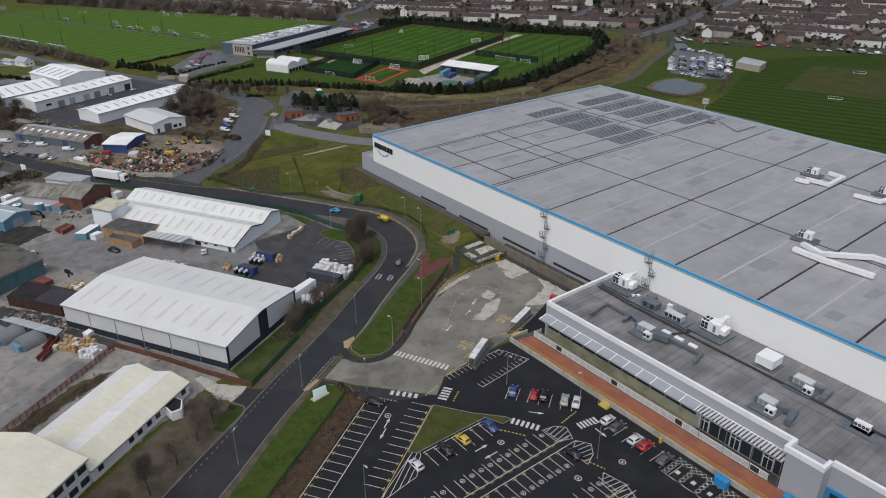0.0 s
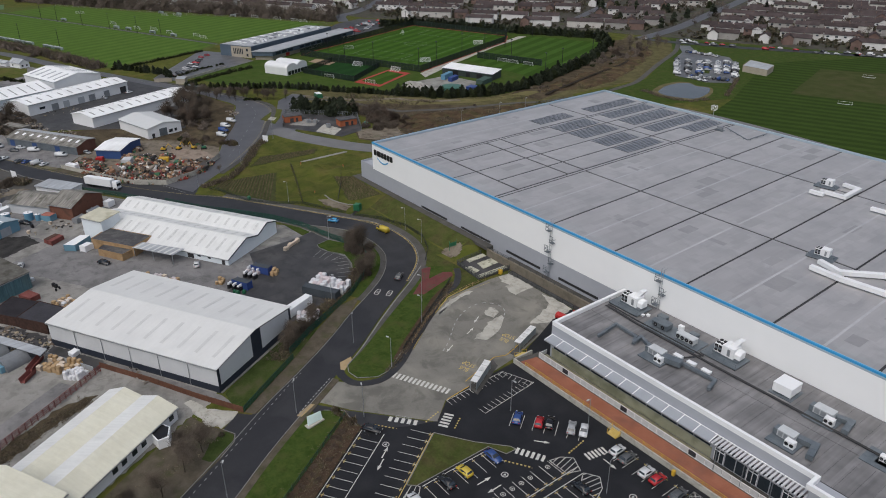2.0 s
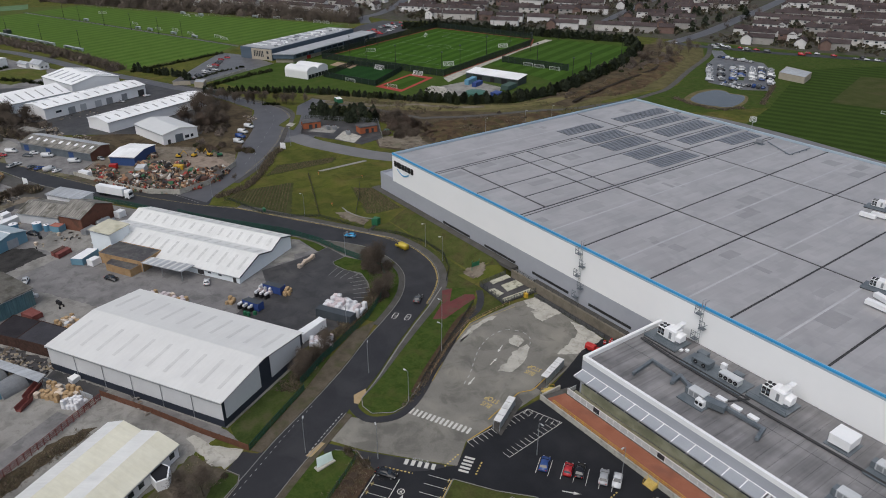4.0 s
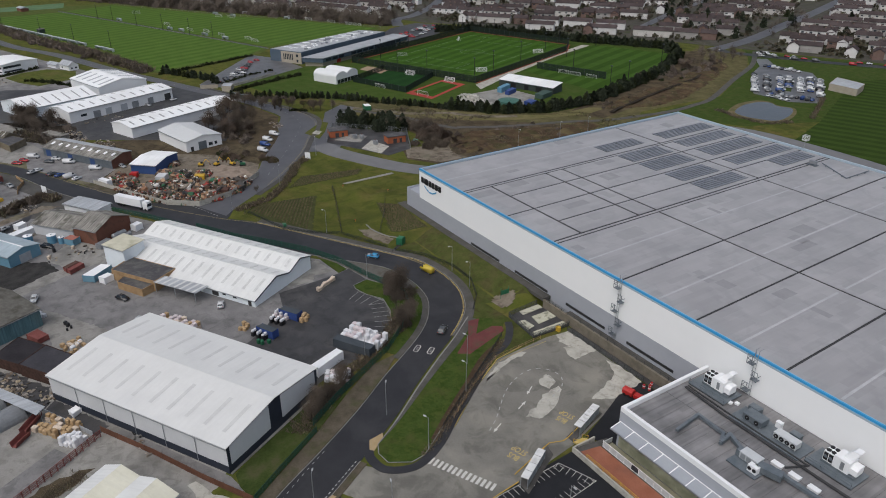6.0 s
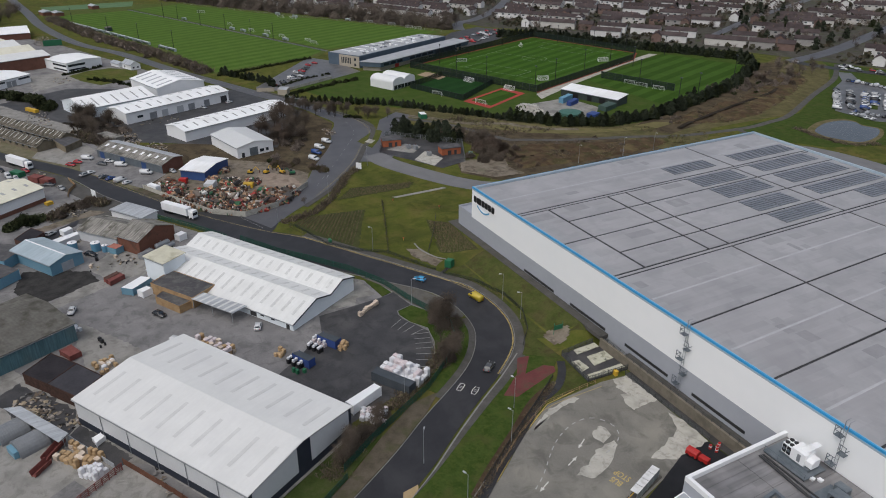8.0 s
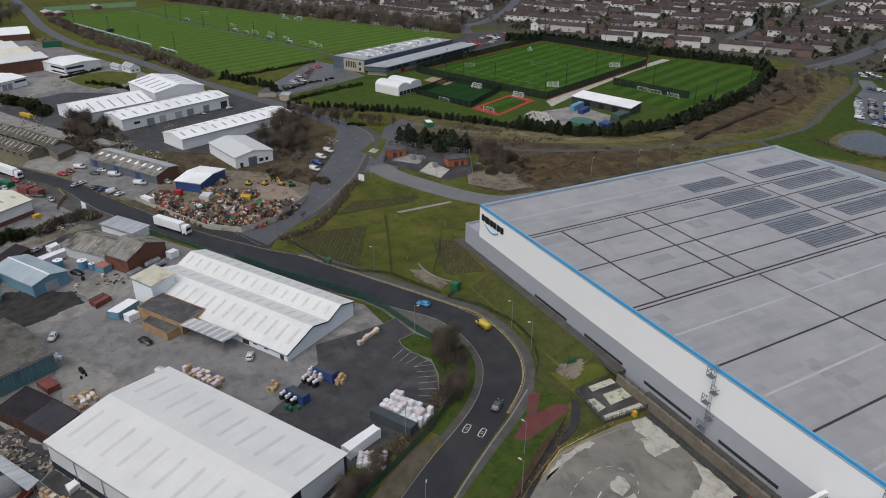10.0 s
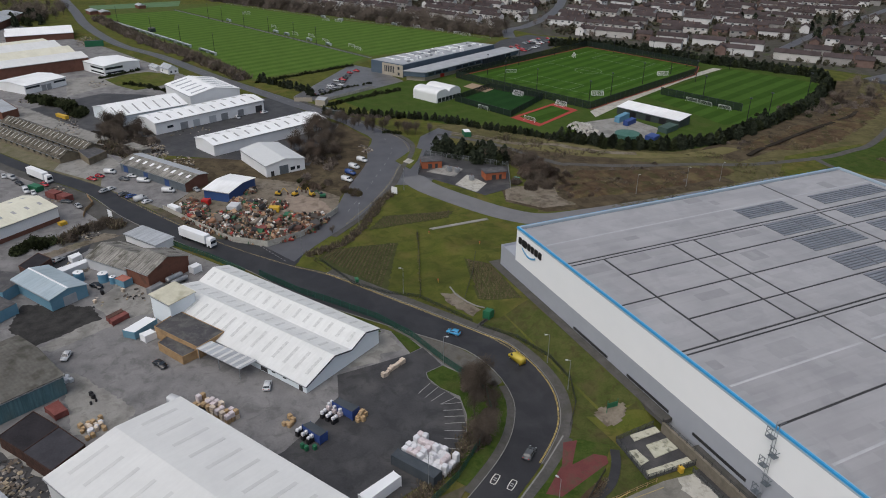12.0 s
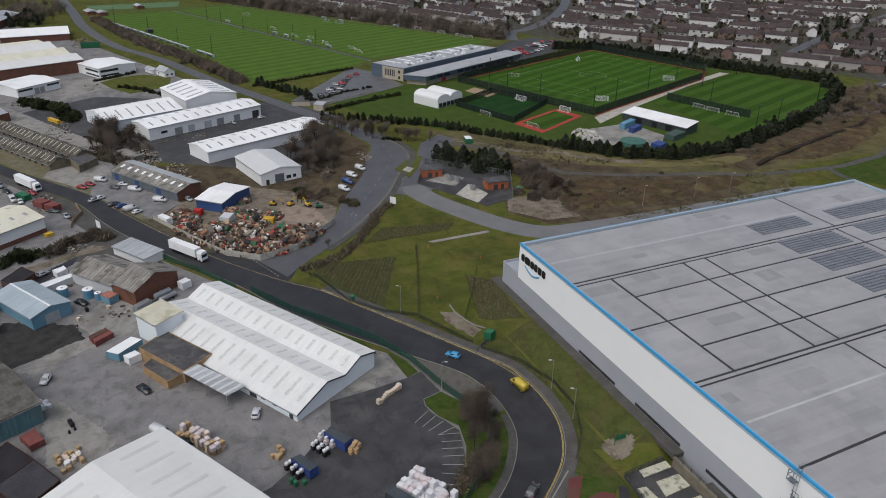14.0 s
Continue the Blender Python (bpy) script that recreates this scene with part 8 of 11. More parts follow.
def soft_block(w, d, h, m, name):
    g = Geo()
    k = 0.12
    g.prism([(-w / 2 + k, -d / 2), (w / 2 - k, -d / 2), (w / 2, -d / 2 + k), (w / 2, d / 2 - k), (w / 2 - k, d / 2), (-w / 2 + k, d / 2), (-w / 2, d / 2 - k), (-w / 2, -d / 2 + k)], 0, h * 0.86)
    n = len(g.v)
    base = g.v[n - 8:n]
    g.add(base + [(x * 0.82, y * 0.82, h) for x, y, _ in base], [(i, (i + 1) % 8, 8 + (i + 1) % 8, 8 + i) for i in range(8)] + [tuple(range(8, 16))])
    return g.mesh(name, m)


STOCK = {"white": soft_block(1.15, 1.15, 1.2, BAGWHITE, "wrapped_bale"), "pink": soft_block(1.15, 1.15, 1.1, BAGPINK, "wrapped_bale")}
g = Geo()
for i in range(9):
    g.box(-0.6, -0.5, 0.14 * i, 0.6, 0.5, 0.14 * i + 0.035).box(-0.6, -0.5, 0.14 * i + 0.1, 0.6, 0.5, 0.14 * i + 0.13)
    for x in (-0.55, -0.05, 0.45):
        g.box(x, -0.5, 0.14 * i + 0.035, x + 0.1, 0.5, 0.14 * i + 0.1)
STOCK["pallet"] = g.mesh("stacked_pallet", PALLETWOOD)
STOCK["carton"] = soft_block(1.1, 1.0, 1.1, CARDBOARD, "carton_pallet")
STOCK["green"] = soft_block(1.0, 0.9, 1.2, GREENPAINT, "green_bin")
STOCK["drum"] = Geo().tube((0, 0, 0), (0, 0, 0.9), 0.3, sides=10).mesh("black_drum", BLACK)
STOCK["bin"] = soft_block(1.0, 0.9, 1.3, BLACK, "wheeled_bin")
WORDS = {"green": ("wheeled_bin", "green wheeled bin beside the container", "bin"), "white": ("wrapped_bale", "white plastic-wrapped bale on the yard", "bale"), "pink": ("wrapped_bale", "pale pink wrapped bale on the yard", "bale"), "pallet": ("stacked_pallet", "stack of pale wooden pallets", "pallet stack"),
         "carton": ("carton_pallet", "brown cartons stacked on a pallet", "cartons"), "drum": ("drum", "black steel drum on the yard", "drum"), "bin": ("wheeled_bin", "black wheeled bin with pale top", "bin")}
rs = random.Random(11)


def goods(kind, x, y, z=0.05, ang=None, s=1.0):
    n, lab, cat = WORDS[kind]
    ob = tagged(new(n, STOCK[kind]), lab, cat, "stacked goods in the yards")
    ob.matrix_world = pose(x, y, z, 0, 0, rs.uniform(-12, 12) + 30 if ang is None else ang) @ Matrix.Diagonal((s, s, s * rs.uniform(0.85, 1.15), 1))
    return ob


# bales behind the slate container
for i in range(9):
    for j in range(5):
        if rs.random() < 0.9 and not (j == 4 and i > 5):
            x, y = 56.2 + 1.05 * i - 0.72 * j, -57.8 + 0.68 * i + 1.18 * j
            goods("white", x, y, s=1.12)
            if rs.random() < 0.55:
                goods("white" if rs.random() < 0.6 else "pink", x, y, 1.35, s=1.1)
for i in range(5):
    for j in range(5):
        if rs.random() < 0.85:
            goods("pink" if rs.random() < 0.5 else "white", 67.2 + 0.95 * i + 0.6 * j, -67.6 + 1.1 * j - 0.5 * i, s=0.95)
for i in range(8):
    for j in range(3):
        x, y = 21.2 + 1.3 * i - 0.5 * j, -96.6 + 0.86 * i + 1.05 * j
        goods("pallet" if rs.random() < 0.5 else "carton", x, y)
        if rs.random() < 0.7:
            goods(rs.choice(("pink", "carton", "pallet")), x, y, 1.3)
for i in range(6):
    goods("white", 22.0 + 0.9 * i, -99.8 + 0.5 * i, s=0.7)
for i in range(7):
    for j in range(4):
        x, y = 51.6 + 1.12 * i - 0.78 * j, -130.6 + 0.86 * i + 1.0 * j
        if rs.random() < 0.85:
            goods(rs.choice(("carton", "carton", "carton", "pallet")), x + rs.uniform(-0.2, 0.2), y + rs.uniform(-0.2, 0.2), 0.065, ang=38 + rs.uniform(-8, 8), s=1.05)
            if rs.random() < 0.45:
                goods("carton", x, y, 1.1, ang=38 + rs.uniform(-14, 14), s=0.95)
for i in range(4):
    for j in range(3):
        x, y = 59.6 + 0.75 * i - 0.62 * j, -126.4 + 0.8 * i + 0.95 * j
        goods("white", x, y, 0.065, s=0.9)
        if rs.random() < 0.6:
            goods("white", x, y, 1.1, s=0.85)
for i in range(6):
    for j in range(4):
        if rs.random() < 0.85:
            goods(rs.choice(("carton", "white", "pallet", "carton")), 18.9 + 0.95 * i - 0.55 * j + rs.uniform(-0.3, 0.3), -120.8 + 0.2 * i + 1.25 * j + rs.uniform(-0.3, 0.3), s=rs.uniform(0.7, 1.0))
for x, y in ((7.3, -118.6), (8.6, -118.2), (11.0, -118.7), (10.2, -117.6)):
    goods("bin" if x < 9 else "drum", x, y, s=0.9)
for (xa, ya), (xb, yb), low in (((34.6, -68.3), (37.8, -66.6), "pink"), ((37.0, -70.6), (40.0, -68.9), "bin"), ((40.8, -77.2), (44.2, -75.6), "bin")):
    for k in range(3):
        x, y = xa + (xb - xa) * k / 2, ya + (yb - ya) * k / 2
        for j in range(2):
            goods(low, x - 0.4 * j, y + 0.8 * j, s=0.95)
            goods("white", x - 0.4 * j, y + 0.8 * j, 1.15, s=0.62)
for x, y in ((46.0, -76.6), (46.4, -74.9), (45.0, -77.2)):
    goods("green", x, y, s=0.9)
for k in range(9):
    goods(rs.choice(("carton", "white", "carton")), 40.6 + rs.uniform(-0.9, 1.4), -62.4 + rs.uniform(-1.2, 1.0), rs.choice((0.05, 0.05, 0.9)), s=0.85)
for k in range(6):
    goods("carton", 36.8 + rs.uniform(-1.4, 1.0), -78.4 + rs.uniform(-0.9, 0.9), s=0.8)
for k in range(14):
    goods("white", -1.3 + rs.gauss(0, 1.1), -124.8 + rs.gauss(0, 0.9), rs.choice((0.05, 0.05, 0.9)), s=0.9)
for k in range(10):
    goods("pallet", 24.0 + 0.44 * k + rs.uniform(-0.3, 0.3), -46.0 - 0.72 * k, s=rs.uniform(0.7, 1.0))
for k in range(8):
    goods("pink", 23.0 + 0.5 * k, -98.6 + 0.45 * k, rs.choice((0.05, 0.05, 0.8)), s=0.75)
for x, y in ((41.0, -63.4), (41.6, -62.4), (40.2, -61.4), (34.2, -77.4), (35.6, -77.0)):
    goods("carton", x, y)
for k in range(5):
    goods(rs.choice(("carton", "pallet", "drum", "bin")), rs.uniform(-47, -34), rs.uniform(-118, -104), s=rs.uniform(0.6, 1.0))


def skip_red(a, b):
    ob = thing("red_hopper", "long red steel hopper beside pallets", "hopper", frame_at(a, b))
    L = math.dist(a, b)
    part("tray", Geo().extrude_x([(0, 0.2), (-0.3, 1.4), (-0.2, 1.4), (0.1, 0.3), (1.1, 0.3), (1.4, 1.4), (1.5, 1.4), (1.2, 0.2)], 0, L), FADEDRED, ob)
    part("frame", Geo().box(0, 0.1, 0, L, 0.25, 0.2).box(0, 0.95, 0, L, 1.1, 0.2), FADEDRED, ob)


skip_red((55.6, -134.8), (52.4, -131.8))
skip_red((51.8, -132.6), (46.8, -128.9))
post_rail("red_barrier", "red-brown lattice steel barrier", [(61.4, -119.0), (70.6, -132.3), (78.0, -143.4), (83.6, -152)], 1.9, 1.5, mat("dull_red_steel", (0.15, 0.04, 0.036), (0.20, 0.06, 0.052), size=2, rough=0.7), rails=4, r=0.1, z=0.06, cat="barrier", mesh=meshmat("red_lattice", (0.15, 0.045, 0.04), 0.22))


def board_fence(line, h, m, label, name="board_fence"):
    ob = thing(name, label, "fence")
    for a, b in zip(line, line[1:]):
        a, b = Vector(a), Vector(b)
        d = (b - a).normalized()
        n = Vector((-d.y, d.x)) * 0.05
        k = max(1, int((b - a).length / 2.4))
        for i in range(k):
            p, q = a + (b - a) * i / k + d * 0.06, a + (b - a) * (i + 1) / k - d * 0.06
            z = height(*p)
            part("panel", Geo().prism([tuple(p + n), tuple(p - n), tuple(q - n), tuple(q + n)], z, z + h), m, ob)
            part("post", Geo().box(p.x - 0.08, p.y - 0.08, z, p.x + 0.08, p.y + 0.08, z + h + 0.1), m, ob)
    return ob


board_fence([(59.6, -118.6), (73.6, -110.5), (86.6, -103.8), (97.8, -97.4)], 1.6, RUSTWOOD, "red-brown timber board fence")
board_fence([(-239.0, -10.4), (-236.8, -5.0), (-235.0, -0.7)], 2.4, BUFFBRICK, "buff gate wall of the training ground", "gate_wall")
board_fence([(-234.0, 7.6), (-243.5, 25.8), (-252.3, 42.3)], 1.5, PALECON, "pale low wall beside the car park", "low_wall")
flat_block("gatehouse", "small buff gatehouse with a flat roof", [(-226.2, -1.3), (-222.0, 3.1), (-229.0, 7.0), (-233.0, 2.4)], 3.2, BUFFBRICK, GREYROOF)
container([(-210.5, -1.4), (-211.4, 1.0), (-200.6, 6.6), (-199.4, 4.2)], 2.6, mat("dark_green_shelter", (0.03, 0.045, 0.04), (0.045, 0.06, 0.055), size=2), "dark green shelter by the gate", "shelter", top=DUCT, name="gate_shelter")
board_fence([(-64.5, -73.4), (-56.3, -63.5), (-60.0, -50.4), (-75.8, -33.1)], 2.2, PALECON, "grey concrete panel fence round the scrapyard", "concrete_fence")
board_fence([(-107.1, -120.3), (-113, -119.6), (-119.2, -116.9), (-128.5, -119.0)], 1.3, TIMBER, "yellowed timber hoarding round the west yard")
board_fence([(-64.5, -73.4), (-80, -81.5), (-104, -93)], 1.8, PALECON, "grey concrete panel fence round the scrapyard", "concrete_fence")
post_rail("mesh_fence", "green mesh security fence along the road", [(-37.1, -70.2), (-21.1, -61.4), (-11.5, -54.2), (1.8, -45.0), (14.6, -39.4), (28.7, -36.2), (37.5, -33.4), (44.6, -32.4), (51, -34.4), (59.6, -41.8), (66.7, -50.2), (72.1, -59.9), (77.6, -69.8), (83.5, -78.6)], 2.2, 3.0, GREENFENCE, rails=2, mesh=WIREGREEN)
post_rail("mesh_fence", "pale green mesh fence along the shed verge", [(85.7, -78.8), (93.3, -90.6), (97.8, -97.2)], 1.8, 2.5, GREENFENCE, rails=2, mesh=WIREGREEN)
post_rail("mesh_fence", "green mesh fence beside the road", [(-71, -93.5), (-55, -82.5), (-40, -74)], 2.0, 3.0, GREENFENCE, rails=2, mesh=WIREGREEN)
slab("roadside_strip", [(-39, -72.5), (-21, -62.4), (4, -46.8), (8.6, -46.2), (6, -50.2), (-16, -66.2), (-36, -78.2)], 0.09, LAWN, "narrow grass strip behind the fence", "grass")

# bay lines in the storage yard
g = Geo()
for a, b in (((37.6, -47.2), (34.9, -42.9)), ((39.6, -46.2), (37.2, -41.9)), ((41.4, -45.4), (39.6, -41.0)), ((43.4, -43.9), (42.4, -39.6)), ((43.4, -43.7), (44.7, -39.3)), ((45.7, -44.2), (47.1, -40.1)), ((47.8, -44.9), (49.3, -40.7)), ((50.0, -45.7), (51.5, -41.4)), ((52.2, -46.8), (54, -42.7)), ((54.5, -47.9), (56.5, -44.1)), ((57.0, -49.6), (59.0, -46.0))):
    bar(g, a, b, 0.13, 0.07)
single("bay_lines", g, FADED, "worn white bay lines in the storage yard", "road marking", kind="structure")
slab("shed_border", [(88.2, -98.6), (73.2, -72.0), (71.6, -73.2), (86.2, -99.4)], 0.16, CONCRETE, "concrete border along the gable end", "pavement")
slab("shed_border", [(59.8, -118.2), (86.4, -103.4), (97.4, -97.3), (92.4, -98.2), (88.6, -99.0), (62, -114.2)], 0.08, OLDTAR, "littered grey path between fence and shed", "ground")
slab("yard_patch", [(62, -117.6), (90, -101.6), (91, -106), (106, -134), (122, -160), (96, -190), (84, -156), (66.8, -127.6)], 0.06, CONCRETE, "pale concrete lane beside the school block", "yard")
slab("yard_patch", [(20.7, -59.8), (21.9, -51.2), (18.2, -49.9), (19.0, -43.8), (8.2, -44.9), (18.6, -58.0)], 0.062, CONCRETE, "pale concrete apron by the gable", "yard")
slab("yard_patch", [(-5.5, -124.5), (-3.2, -121.7), (7, -115.2), (17.1, -109.2), (25.0, -113.4), (21, -122.7), (6.3, -124.2)], 0.045, CONCRETE, "cracked pale concrete apron", "yard")
slab("yard_patch", [(-19.4, -131.6), (-16.4, -128.4), (-23.1, -114.5), (-27.0, -104.0), (-30.7, -106.3), (-27.6, -119.2)], 0.045, CONCRETE, "cracked pale concrete strip", "yard")
slab("yard_patch", [(-32.9, -139.0), (-20.6, -132.8), (-28.2, -115.4), (-37.3, -118.5), (-45.9, -136.7)], 0.044, mat("rough_dark_ground", (0.03, 0.029, 0.029), (0.062, 0.06, 0.057), size=3, fine=0.4, rough=1, bump=0.6), "rough dark broken ground", "yard")
slab("yard_patch", [(-50, -110), (-38, -118), (-28, -113), (-26, -100), (-42, -94)], 0.043, CONCRETE, "littered pale concrete yard", "yard")

# ---- vehicles about the estate ----
place_car("hatch", "white", 20.8, -79.7, 160, z=0.05)
place_car("saloon", "black", 1.4, -102.6, 30, z=0.05)
place_car("hatch", "silver", -72.2, -127.6, 130, z=0.055)
place_car("saloon", "black", -48.6, -116.6, 40, z=0.05)
place_car("hatch", "white", -11.8, -124.3, -20, z=0.06)
place_car("van", "white", 19.2, -100.2, 40, z=0.05)
place_car("saloon", "black", 24.6, -95.6, 20, z=0.05)
GU = "vehicles before the brick units"
for kind, col, x, y, a in (("van", "white", -152.7, -109.9, 55), ("hatch", "red", -149.4, -114.0, 50), ("saloon", "grey", -141.9, -104.9, 50), ("hatch", "white", -144.3, -101.7, 55), ("van", "white", -136.3, -97.6, 60), ("van", "white", -121.0, -89.3, 60), ("hatch", "white", -132.3, -110.3, 120), ("saloon", "grey", -124.2, -105.9, 120), ("saloon", "blue", -120.9, -103.4, 120), ("van", "white", -116.4, -100.2, 120), ("hatch", "white", -112.6, -98.0, 120), ("hatch", "silver", -118.0, -79.0, 20), ("saloon", "silver", -131, -112.6, 120), ("saloon", "red", -147, -117, 45)):
    place_car(kind, col, x, y, a, GU)
GW = "vehicles in the west yard"
for kind, col, x, y, a in (("hatch", "white", -139.3, -138.2, 10), ("van", "white", -142.6, -141, 15), ("saloon", "red", -147.6, -134.6, 30), ("saloon", "red", -134.5, -128.9, 30), ("hatch", "red", -129.4, -127.4, 30), ("saloon", "grey", -124.7, -126.4, 60), ("van", "silver", -160.9, -147.3, 30), ("hatch", "white", -164.4, -150.4, 10), ("saloon", "black", -153, -144, 30), ("hatch", "silver", -118, -122, 20)):
    place_car(kind, col, x, y, a, GW)
for kind, col, x, y, a in (("van", "white", -126.2, -6.9, 30), ("van", "white", -119.3, -12.8, 30), ("van", "blue", -112.6, -16.6, 30), ("van", "white", -105.4, -20.4, 30), ("hatch", "white", -221, -31, 110), ("hatch", "silver", -216, -46, 20)):
    place_car(kind, col, x, y, a, "vehicles along the side road")


def artic(rear, front, label):
    ob = thing("lorry", label, "lorry", frame_at(rear, front) @ pose(0, -1.25, 0.07))
    L = 16.2
    part("trailer", Geo().box(0, 0, 1.1, 13.2, 2.5, 4.0), WHITEPAINT, ob, "long white box trailer")
    part("chassis", Geo().box(0.3, 0.6, 0.75, 15.5, 1.9, 1.1), BLACK, ob)
    cab = part("cab", Geo().extrude_x([(0.05, 0.5), (0.05, 2.9), (0.3, 3.6), (2.2, 3.6), (2.45, 2.9), (2.45, 0.5)], 14.0, L), WHITEPAINT, ob)
    part("windscreen", Geo().box(L, 0.2, 1.75, L + 0.04, 2.3, 2.8), GLASS, cab)
    part("bumper", Geo().box(L - 0.1, 0.1, 0.4, L + 0.1, 2.4, 0.85), DARKSTEEL, cab)
    for x in (1.6, 2.9, 4.2, 12.6, 15.1):
        for y in (0.0, 2.2):
            part("wheel", Geo().tube((x, y, 0.5), (x, y + 0.3, 0.5), 0.5, sides=14), BLACK, ob)
    return ob


artic((-75.9, -89.0), (-61.6, -79.8), "white articulated lorry parked on the road")
artic((-163, -140.6), (-146, -130.6), "white articulated lorry parked by the kerb")

# ---- scrapyard ----
def patchwork(name, tones):
    """Many-coloured clutter: each loose piece takes one of the tones."""
    m = mat(name, (0.2, 0.2, 0.2), size=1, rough=0.8)
    n, l = m.node_tree.nodes, m.node_tree.links
    geo, ramp = n.new("ShaderNodeNewGeometry"), n.new("ShaderNodeValToRGB")
    ramp.color_ramp.interpolation = "CONSTANT"
    while len(ramp.color_ramp.elements) < len(tones):
        ramp.color_ramp.elements.new(0.5)
    for i, c in enumerate(tones):
        ramp.color_ramp.elements[i].position = i / len(tones)
        ramp.color_ramp.elements[i].color = (*c, 1)
    l.new(geo.outputs["Random Per Island"], ramp.inputs["Fac"])
    l.new(ramp.outputs[0], n["Principled BSDF"].inputs["Base Color"])
    return m


SCRAP = patchwork("mixed_scrap", [(0.208, 0.098, 0.058), (0.078, 0.058, 0.047), (0.260, 0.137, 0.078), (0.029, 0.027, 0.027), (0.442, 0.403, 0.351), (0.312, 0.047, 0.039), (0.130, 0.107, 0.088), (0.039, 0.117, 0.058), (0.338, 0.221, 0.130), (0.117, 0.065, 0.044), (0.065, 0.061, 0.058), (0.676, 0.650, 0.611), (0.182, 0.150, 0.124), (0.390, 0.260, 0.163), (0.046, 0.043, 0.042), (0.156, 0.078, 0.052), (0.091, 0.078, 0.065), (0.247, 0.208, 0.169)])
JUNK = patchwork("yard_junk", [(0.360, 0.297, 0.210), (0.288, 0.238, 0.162), (0.324, 0.290, 0.252), (0.158, 0.125, 0.096), (0.094, 0.083, 0.072), (0.396, 0.360, 0.318), (0.036, 0.033, 0.031), (0.216, 0.191, 0.162), (0.173, 0.165, 0.156)])


def jumble(geo, n, rnd, rx, ry, h, smin=0.5, smax=2.2):
    """Loose tilted pieces heaped over an oval."""
    for _ in range(n):
        a, r = rnd.uniform(0, 2 * math.pi), math.sqrt(rnd.random())
        x, y = rx * r * math.cos(a), ry * r * math.sin(a)
        z = h * (1 - r * r) * rnd.uniform(0.3, 1.0)
        s = (rnd.uniform(smin, smax), rnd.uniform(smin * 0.5, smax * 0.7), rnd.uniform(0.15, 0.9))
        m = Matrix.LocRotScale((x, y, z), Euler((rnd.uniform(-0.5, 0.5), rnd.uniform(-0.5, 0.5), rnd.uniform(0, 6.3))), None)
        k = rnd.uniform(0.6, 1.0)
        v = [m @ Vector((sx * s[0] / 2 * (k if sz else 1), sy * s[1] / 2 * (k if sz else 1), sz * s[2])) for sz in (-0.3, 1) for sx, sy in ((-1, -1), (1, -1), (1, 1), (-1, 1))]
        geo.add([tuple(q) for q in v], [(0, 3, 2, 1), (4, 5, 6, 7), (0, 1, 5, 4), (1, 2, 6, 5), (2, 3, 7, 6), (3, 0, 4, 7)])


slab("scrap_ground", ragged([(-101, -46), (-92, -36), (-78, -35), (-73.5, -43), (-86.6, -54)], 1.5, 0.4), 0.06, mat("sandy_hardcore", (0.24, 0.19, 0.15), (0.32, 0.26, 0.21), size=3, fine=0.4, rough=1, bump=0.4, stain=(0.13, 0.10, 0.08), stain_size=4, stain_amount=0.7), "bare sandy hardcore of the scrapyard", "ground")
rj = random.Random(21)
HEAPS = [(-66, -66, 6, 5, 1.6), (-62, -57, 4.5, 4.5, 1.8), (-72, -72, 6, 5, 1.7), (-80, -78, 6, 4, 1.5), (-70, -58, 6, 5, 2.0), (-66, -48, 5, 5, 1.8), (-75, -50, 6, 5, 2.0), (-78, -64, 7, 6, 2.2), (-87, -72, 6, 6, 1.6), (-90, -83, 6, 4, 1.4), (-86, -60, 6, 5, 1.6), (-72, -42, 5, 4, 1.6), (-97, -81, 5, 4, 1.4), (-95, -60, 3, 4, 1.2), (-104, -84, 4, 3, 0.9), (-90, -52, 4, 3, 0.9), (-100, -66, 3, 3, 0.8), (-110, -60, 4, 3, 0.7)]
pile, junk = Geo(), Geo()


def heap(geo, x, y, n, rx, ry, h, smin, smax):
    one = Geo()
    jumble(one, n, rj, rx, ry, h, smin, smax)
    geo.add([(a + x, b + y, c + 0.2) for a, b, c in one.v], one.f)


for x, y, rx, ry, h in HEAPS:
    heap(pile, x, y, 150, rx * 1.1, ry * 1.1, h * 0.8, 0.25, 1.0)
    heap(pile, x, y, 60, rx, ry, h * 1.1, 0.9, 2.2)
    heap(pile, x + rj.uniform(-2, 2), y + rj.uniform(-2, 2), 12, rx * 0.7, ry * 0.7, h * 1.5, 2.0, 4.4)
for x, y, rx, ry, n in ((36, -131, 5, 4, 34), (29, -136, 5, 3, 24), (-142, 0, 6, 3, 50), (-40, -112, 9, 5, 8), (-180, -98, 12, 5, 90), (-150, -80, 15, 5, 110), (40, -127, 3, 2, 18), (-66, -122, 7, 4, 50), (-90, -118, 6, 3, 40), (66, -112, 8, 1.2, 26), (-480, -119, 24, 8, 220), (-300, -150, 10, 4, 40), (-325, -112, 12, 6, 30), (-175, -90, 14, 5, 150), (-225, -128, 30, 6, 120), (-110, -70, 6, 8, 60), (-120, -64, 8, 6, 60), (-135, -130, 10, 4, 60), (33, -134, 8, 3, 120), (-205, -75, 8, 20, 30), (-38, -106, 5, 3, 14)):
    heap(junk, x, y, n, rx, ry, 0.25, 0.3, 1.5)
junk.v = [(a, b, 0.05 + 0.45 * (c - 0.05)) for a, b, c in junk.v]
single("scrap_metal", pile, SCRAP, "heaps of rusty mixed scrap metal", "scrap", kind="stuff")
single("yard_litter", junk, JUNK, "loose yard junk and timber", "junk", kind="stuff")


